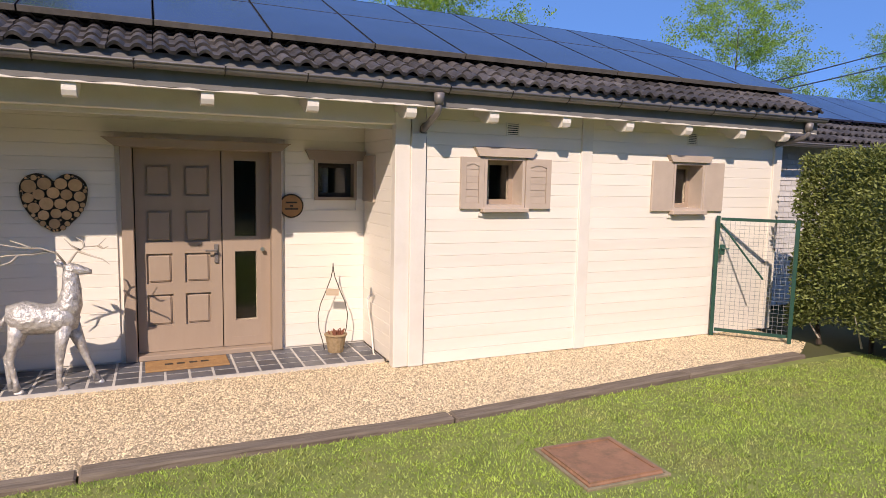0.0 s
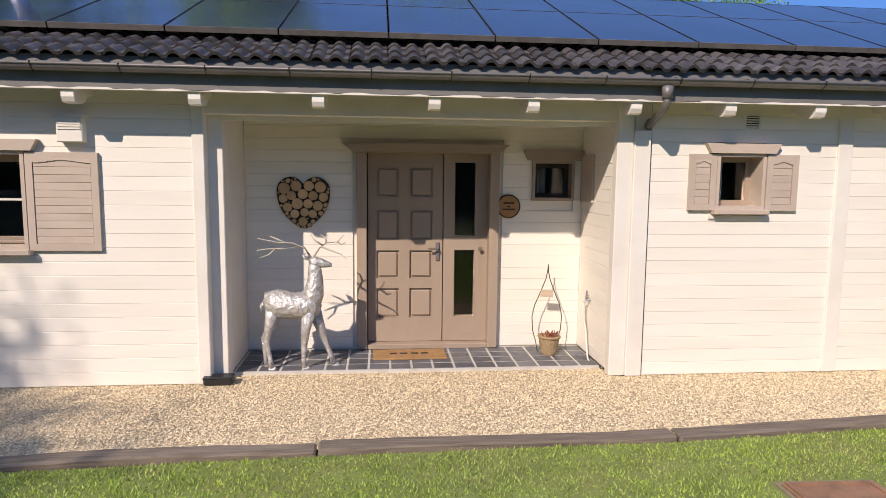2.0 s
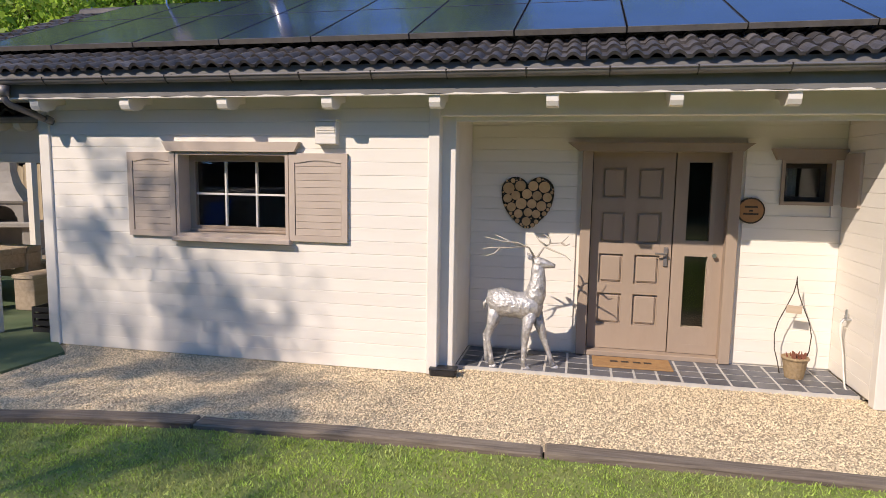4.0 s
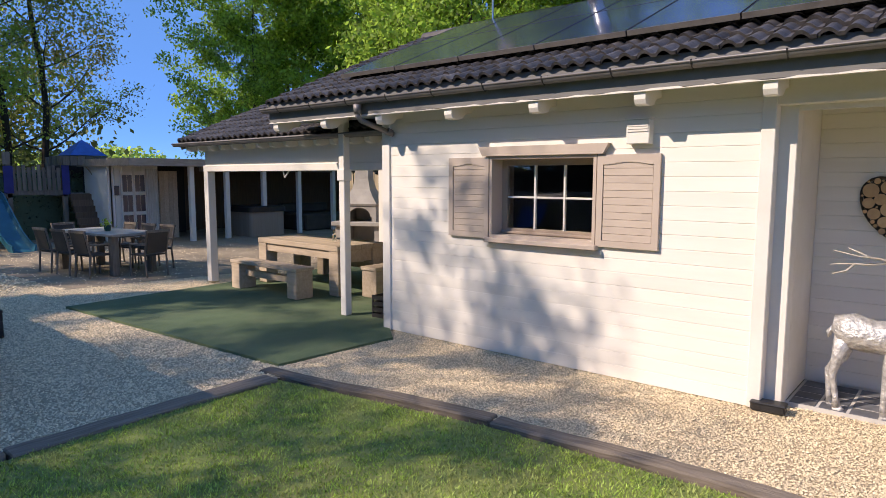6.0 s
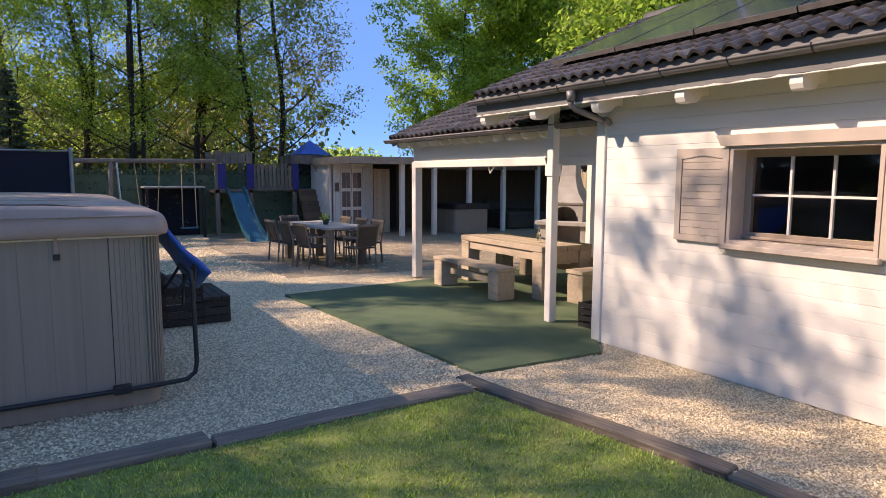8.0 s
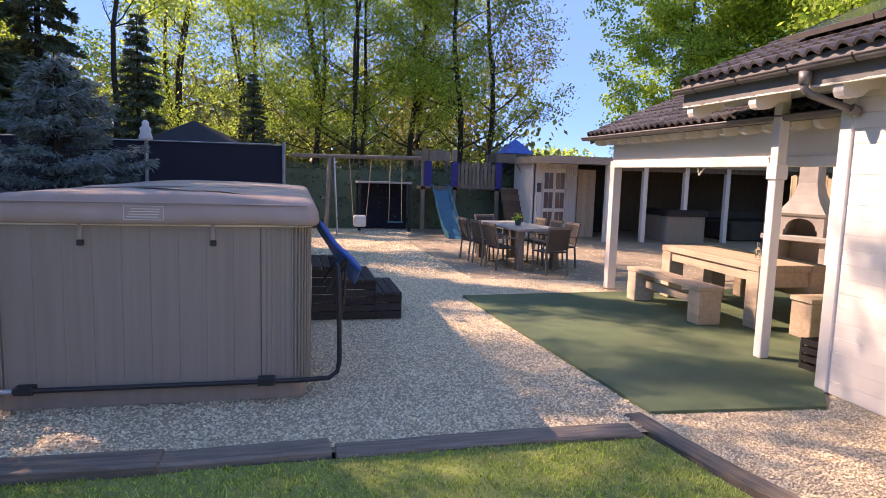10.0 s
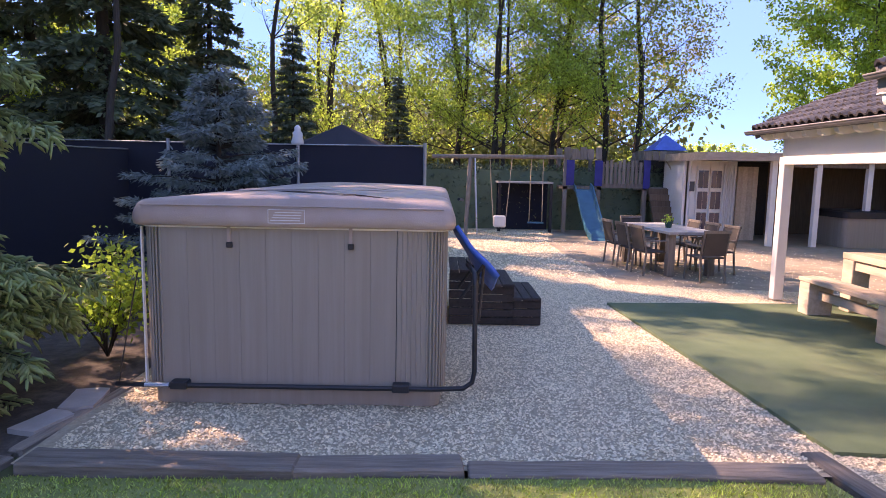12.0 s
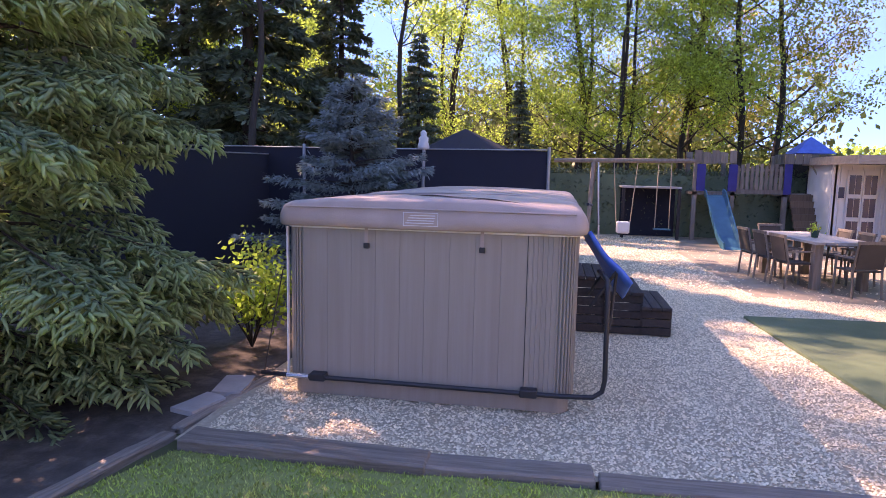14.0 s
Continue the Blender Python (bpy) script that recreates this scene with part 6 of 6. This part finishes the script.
def broadleaf(m, seed, h=12.0, leaf_m=LEAF, count=9000, leaf=0.17, low=0.14, spreadw=0.30, trunks=1, clump=75, group="trees behind the yard", label="tall slender broadleaf tree in fresh spring leaf"):
    rnd = random.Random(seed)
    t = root("broadleaf_tree", m, label, "tree", group)
    bm = bmesh.new()
    tips = []
    for k in range(trunks):
        pts, rad = [], []
        ox, oy = (rnd.uniform(-.3, .3), rnd.uniform(-.3, .3)) if trunks > 1 else (0, 0)
        lx, ly = rnd.uniform(-.08, .08), rnd.uniform(-.08, .08)
        for i in range(11):
            z = h * i / 10
            pts.append((ox + lx * z + 0.12 * math.sin(i * 1.3 + seed + k), oy + ly * z + 0.12 * math.cos(i * 1.1 + seed), z - 0.05))
            rad.append((0.0085 if trunks == 1 else 0.006) * h * (1 - 0.088 * i) + 0.008)
        tube(bm, pts, rad, 9, cap=False)
        for i in range(2, 11):
            if i / 10 < low:
                continue
            for _ in range(3 if trunks == 1 else 2):
                a = rnd.uniform(0, 6.28)
                limb(bm, pts[i], (math.cos(a), math.sin(a), rnd.uniform(0.1, 0.7)), h * spreadw * rnd.uniform(0.5, 1.0) * (1.1 - 0.55 * i / 10), rad[i] * 0.36, rnd, 1, tips, 5)
    part("trunk", bm, BARK, t)
    C = np.array([p[0] for p in tips])
    C = np.concatenate([C, C + rng.normal(0, 0.03 * h, C.shape)])
    C = C[rng.permutation(len(C))[:max(60, count // clump)]]
    size = rng.uniform(0.45, 1.25, len(C))
    idx = rng.choice(len(C), count, p=size / size.sum())
    P = C[idx] + np.clip(rng.normal(0, 1, (count, 3)), -1.7, 1.7) * (size * 0.024 * h)[idx][:, None] * np.array([1, 1, 0.55])
    ob = part("crown", leaves(P, leaf, aspect=1.7, material=leaf_m, name="crown"), None, t)
    return t


def fingers(points, dirs, length, radius, material, name, jitter=0.3):
    """Short blunt finger shoots of needles, bent downwards."""
    n = len(points)
    d = dirs + rng.normal(scale=jitter, size=(n, 3))
    d /= np.linalg.norm(d, axis=1, keepdims=True) + 1e-9
    o = np.cross(d, rng.normal(size=(n, 3)))
    o /= np.linalg.norm(o, axis=1, keepdims=True) + 1e-9
    q = np.cross(d, o)
    L = length * rng.uniform(0.6, 1.25, (n, 1))
    r = radius * rng.uniform(0.75, 1.2, (n, 1))
    a = points + d * L * 0.22
    b = points + d * L * 0.78
    b[:, 2] -= L[:, 0] * 0.10
    tip = points + d * L
    tip[:, 2] -= L[:, 0] * 0.24
    ring = [o, -o * 0.5 + q * 0.87, -o * 0.5 - q * 0.87]
    v = np.stack([points] + [a + w * r for w in ring] + [b + w * r * 0.85 for w in ring] + [tip], 1)
    f = np.array([(0, 2, 1), (0, 3, 2), (0, 1, 3), (1, 2, 5), (1, 5, 4), (2, 3, 6), (2, 6, 5), (3, 1, 4), (3, 4, 6), (7, 4, 5), (7, 5, 6), (7, 6, 4)])
    return raw_mesh(name, v.reshape(-1, 3), (f[None] + 8 * np.arange(n)[:, None, None]).reshape(-1, 3), material)


def conifer(m, seed, h, w, mt, count, shoot, skirt=0.0, jit=0.35, name="spruce_tree", label="", group="", tip_m=None, droop=0.35, low=0.0, sp=0.35, asp=5.0, full=0.85, plump=0.0):
    """Whorls of drooping branches, each a spray of short shoots."""
    rnd = random.Random(seed)
    t = root(name, m, label, "tree", group)
    bm = tb([(0, 0, -0.05), (0.02, 0, h * 0.5), (0, 0, h)], [0.016 * h + 0.03, 0.009 * h + 0.015, 0.006], 8)
    P, Dn, T = [], [], []
    z = low * h + 0.12
    per = []
    while z < h * 0.98:
        u = (z - low * h) / (h - low * h)
        R = (w * (1 - u) ** full + 0.06) * (1 - skirt * max(0.0, 1 - z / 1.3))
        for k in range(rnd.randint(6, 9)):
            a = rnd.uniform(0, 6.28)
            L = R * rnd.uniform(0.72, 1.12)
            dirv = np.array([math.cos(a), math.sin(a), 0.0])
            per.append((z + rnd.uniform(-.06, .06) * (2.5 if plump else 1), dirv, L, u))
        z += sp * rnd.uniform(0.7, 1.1) * (1 - 0.4 * u)
    tot = sum(b[2] for b in per)
    for z0, dirv, L, u in per:
        up = 0.35 * u
        pts = [(*(dirv[:2] * L * s), z0 + L * (up * s - droop * s * s + 0.18 * max(0, s - 0.7))) for s in (0, 0.35, 0.7, 1.0)]
        tube(bm, pts, [0.012 + 0.008 * L, 0.01, 0.007, 0.003], 4, cap=False)
        n = max(8, int(count * L / tot))
        s = rng.uniform(0.15, 1.0, n) ** 0.7
        side = np.array([-dirv[1], dirv[0], 0])
        lat = rng.uniform(-1, 1, n) * (0.30 * L * (1.05 - s) + 0.05)
        c = dirv[None] * (s * L)[:, None] + side[None] * lat[:, None]
        c[:, 2] = z0 + L * (up * s - droop * s * s + 0.18 * np.maximum(0, s - 0.7)) - np.abs(lat) * 0.35 + rng.normal(0, 0.02, n)
        d = dirv[None] * 0.7 + side[None] * np.sign(lat)[:, None] * 0.6 + np.array([0, 0, -0.25])
        tipk = (s > 0.6) & (rng.random(n) < 0.6)
        if plump:
            nb = max(3, int(L / 0.085))
            s = (np.floor(rng.uniform(0.2, 1.0, n) ** 0.75 * nb) + 0.5) / nb
            sg = np.where(rng.random(n) < 0.5, -1.0, 1.0)
            m_len = 0.26 * L * (1.1 - s) + 0.08
            k_ = rng.uniform(0, 1, n) ** 0.8
            l_ = k_ * m_len
            bd = dirv[None] * 0.62 + side[None] * (sg * 0.72)[:, None]
            c = dirv[None] * (s * L)[:, None] + bd * l_[:, None] + rng.normal(0, 0.008, (n, 3))
            c[:, 2] += z0 + L * (up * s - droop * s * s + 0.18 * np.maximum(0, s - 0.7)) - l_ * (0.15 + 0.9 * k_)
            alt = np.where(rng.random(n) < 0.5, -1.0, 1.0)
            cr_ = np.cross(bd, np.array([0, 0, 1.0]))
            d = bd * 0.8 + cr_ * (alt * 0.8)[:, None] - np.array([0, 0, 1.0]) * (0.05 + 0.5 * k_)[:, None]
            tipk = k_ > 0.5
        P.append(c); Dn.append(d); T.append(tipk)
    P, Dn, T = np.concatenate(P), np.concatenate(Dn), np.concatenate(T)
    part("trunk", bm, BARK, t)
    if tip_m is None:
        T[:] = False
    if plump:
        part("needles", fingers(P[~T], Dn[~T], shoot, plump, mt, "needles"), None, t)
        part("young_growth", fingers(P[T], Dn[T], shoot * 0.95, plump * 1.1, tip_m, "young_growth"), None, t, "green young shoots, paled in colour to suggest haze")
        return t
    ob = part("needles", leaves(P[~T], shoot, Dn[~T], aspect=asp, jitter=jit, droop=0.1, material=mt, name="needles"), None, t)
    if tip_m is not None:
        part("young_growth", leaves(P[T], shoot * 0.95, Dn[T], aspect=asp * 0.85, jitter=jit, droop=0.7, material=tip_m, name="young_growth"), None, t, "green young shoots, paled in colour to suggest haze")
    return t


big = conifer(pose(-3.58, -8.5, 0), 3, 5.2, 2.25, NEEDLE, 60000, 0.11, skirt=0.5, plump=0.0125, label="large green spruce with pale young shoots beside the lawn", tip_m=NEEDLE_TIP, sp=0.24, asp=3.2, full=0.55)
conifer(pose(-8.2, -7.0, 0), 5, 2.95, 1.75, BLUENEEDLE, 50000, 0.085, label="young blue spruce behind the swim spa", droop=0.15, sp=0.2)
dc = conifer(pose(-14.0, -16.5, 0), 9, 12.0, 2.6, DARKNEEDLE, 30000, 0.24, label="tall dark conifer at the garden's edge", group="dark conifers", droop=0.45, sp=0.5, asp=3.0)
for x, y, s in ((-15.2, -12.0, 1.0), (-17.6, -10.4, 0.7), (-17.5, -17.5, 1.0), (-19.2, -16.2, 1.05), (-12.0, -18.5, 0.95), (-23.5, -14.0, 0.95), (-15.0, -7.6, 0.42), (-10.5, -17.0, 0.8), (-19.6, -5.5, 0.38)):
    c = copy_thing(dc, pose(x, y, 0, 0, 0, x * 47))
    c.scale = (s, s, s)
b1 = broadleaf(pose(-22.0, -0.4, 0), 1, 13, LEAF, 30000, 0.10)
b2 = broadleaf(pose(-23.0, -3.6, 0), 2, 12, LEAF, 28000, 0.095, trunks=3, label="slender multi-stemmed tree in fresh leaf")
b3 = broadleaf(pose(-21.5, 2.3, 0), 3, 13, LEAF_Y, 20000, 0.10, label="tall tree with sparse yellow-green leaves")
b4 = broadleaf(pose(-15.0, 12.0, 0), 4, 12, LEAF_G, 48000, 0.15, spreadw=0.42, label="dense broad tree in bright spring leaf")
for src, x, y, a in ((b1, -21.5, 1.2, 200), (b2, -21.5, -2.3, 120), (b2, -24.0, -6.2, 33), (b2, -22.5, -8.0, 210), (b3, -24, 0.4, 90),
                     (b1, -18.5, -14.0, 40), (b1, -14.5, -15.5, 220),
                     (b4, -20.5, 11.5, 10), (b4, -20.0, 15.0, 80), (b4, -9.0, 14.0, 170), (b4, -14.0, 17.0, 300), (b4, -3.0, 16.0, 30), (b4, -6.0, 19.0, 210), (b4, -24.0, 19.0, 110),
                     (b4, -10.0, 9.5, 60), (b4, 5.0, 21.0, 20)):
    copy_thing(src, pose(x, y, 0, 0, 0, a))
_c = copy_thing(b4, pose(-20.0, 8.6, 0, 0, 0, 140))
_c.scale = (0.75, 0.75, 0.8)
# sparse trees placed by the dapples they throw on wall and yard
b6 = broadleaf(pose(-9.1, -11.3, 0), 8, 9.9, LEAF, 5000, 0.11, low=0.45, spreadw=0.22, label="slender sparse spring tree placed to cast dappled shade", group="trees behind the spruce")
for x, y, a in ((-12.4, -10.4, 90), (-17.0, -8.8, 300), (-11.6, -13.6, 200)):
    copy_thing(b6, pose(x, y, 0, 0, 0, a))
# two smaller copies added behind the spruce, out of sight, to shade the lawn
_c = copy_thing(b6, pose(-8.3, -12.7, 0, 0, 0, 150))
_c.scale = (0.85, 0.85, 0.85)
_c = copy_thing(b6, pose(-6.6, -10.9, 0, 0, 0, 20))
_c.scale = (0.8, 0.8, 0.8)
b5 = broadleaf(pose(24.0, 14.5, 0), 6, 8.6, LEAF_G, 42000, 0.085, spreadw=0.55, clump=45, label="rounded leafy tree behind the house", group="trees beyond the house")
copy_thing(b5, pose(40.5, 17.0, 0, 0, 0, 100)); copy_thing(b5, pose(11.5, 16.5, 0, 0, 0, 200))
# far belt of woods
far = root("far_woods", pose(0, 0, 0), "hazy line of distant woods closing the view", "woods", kind="stuff")
N = 110000
a = rng.uniform(0.3, 4.1, N); rr_ = rng.uniform(46, 60, N)
P = np.stack([rr_ * np.cos(a), rr_ * np.sin(a), rng.uniform(0, 1, N) ** 0.8 * (3.2 + 0.8 * np.sin(a * 9) + 0.6 * np.sin(a * 23))], 1)
part("foliage", leaves(P, 0.3, aspect=1.3, material=LEAF), None, far)

wd = root("back_woods", pose(0, 0, 0), "sunlit undergrowth and young trees behind the yard", "woods", kind="stuff")
N = 70000
cx, cy = rng.uniform(-46, -29, 260), rng.uniform(-24, 6, 260)
ch = rng.uniform(2.0, 7.5, 260); cr = rng.uniform(0.8, 1.8, 260)
k = rng.integers(0, 260, N)
P = np.stack([cx[k] + rng.normal(0, 1, N) * cr[k], cy[k] + rng.normal(0, 1, N) * cr[k], np.abs(ch[k] * rng.power(1.6, N) + rng.normal(0, 0.4, N))], 1)
part("foliage", leaves(P, 0.3, aspect=1.5, material=HEDGEL), None, wd)

# bright clump at the spa's corner, added in place of the spruce's sunlit branch
sh = root("leafy_shrub", pose(-5.5, -7.1, 0), "bright leafy clump standing in for a sunlit lower branch of the spruce", "shrub")
bm = bmesh.new(); tips = []
rnd = random.Random(21)
for k in range(9):
    a = rnd.uniform(0, 6.28)
    limb(bm, (0, 0, 0), (0.5 * math.cos(a), 0.5 * math.sin(a), 1.0), rnd.uniform(0.5, 0.9), 0.012, rnd, 1, tips, 4)
part("stems", bm, BARK, sh)
idx = rng.integers(0, len(tips), 1500)
part("leaves", leaves(np.array([tips[i][0] for i in idx]) + rng.normal(0, 0.05, (1500, 3)), 0.06, aspect=1.6, material=LEAF_G, name="leaves"), None, sh)

# ---- chimney flue and aerial on the roof ----
fl = root("chimney_flue", pose(-2.75, 2.5, 3.8), "shiny steel chimney flue on the roof ridge", "chimney")
part("pipe", tb([(0, 0, 0), (0, 0, 0.75)], 0.09, 16), STEEL, fl, smooth=True)
part("cap", tb([(0, 0, 0.8), (0, 0, 0.9)], [0.14, 0.03], 16), STEEL, fl)
part("cap_leg", tb([(0, 0, 0.7), (0, 0, 0.82)], 0.03, 8), STEEL, fl)
ae = root("roof_aerial", pose(-4.3, 2.45, 3.75), "thin aerial mast on the roof ridge", "aerial")
part("mast", tb([(0, 0, 0), (0, 0, 0.95)], 0.015, 6), STEEL, ae)
part("dish", tb([(0, -0.03, 0.85), (0, 0.01, 0.85)], [0.16, 0.05], 14), BLACKP, ae)

# ---- boards, roof tiles and porch tiles ----
def board_mesh(L):
    bm = bmesh.new()
    H = PITCH - 0.0004
    prof = [(0.006, 0.0), (0.0022, 0.0006), (0.0, 0.004), (0.0, H - 0.0035), (0.002, H - 0.0006), (0.006, H)]
    a = [bm.verts.new((0, y, z)) for y, z in prof] + [bm.verts.new((0, 0.022, H)), bm.verts.new((0, 0.022, 0))]
    b = [bm.verts.new((L, v.co.y, v.co.z)) for v in a]
    n = len(a)
    for k in range(n):
        bm.faces.new((a[k], b[k], b[(k + 1) % n], a[(k + 1) % n]))
    bm.faces.new(a); bm.faces.new(b[::-1])
    bmesh.ops.recalc_face_normals(bm, faces=bm.faces)
    return mesh_of("board", bm, WHITE)


_cache = {}
for parent, x0, x1, z0, z1, holes, m in BOARDS:
    inv = parent.matrix_basis.inverted()
    z = z0
    while z + PITCH <= z1 + 0.02:
        spans = [(x0, x1)]
        for a, b, c, d in holes:
            if z < d - 0.01 and z + PITCH > c + 0.01:
                spans = [s for p, q in spans for s in ((p, min(q, a)), (max(p, b), q)) if s[1] - s[0] > 0.02]
        for p, q in spans:
            L = round(q - p, 3)
            if L not in _cache:
                _cache[L] = board_mesh(L)
            part("board", _cache[L], None, parent, m=inv @ (m if m is not None else Matrix()) @ pose(p, random.uniform(0, 0.0015), z))
        z += PITCH
for t in TILES:
    mm = pose(t[1], t[2] + random.uniform(-0.006, 0.006), random.uniform(0, 0.009), random.uniform(-0.9, 0.9), random.uniform(-0.8, 0.8), random.uniform(-0.7, 0.7))
    part("roof_tile", TILE_ME, None, t[0], m=(t[3] @ mm if len(t) > 3 else mm))
_ft = mesh_of("floor_tile", bx(0, 0.179, 0, 0.154, -0.01, 0.0035, bevel=0.003), SLATE)
for x0, x1, y0, y1 in FLOOR_TILES:
    ob = part("floor_tile", _ft, None, porch, m=pose(x0, y0, 0.0225 + random.uniform(0, 0.0015)))
    if x1 - x0 < 0.175:
        ob.scale.x = (x1 - x0) / 0.181
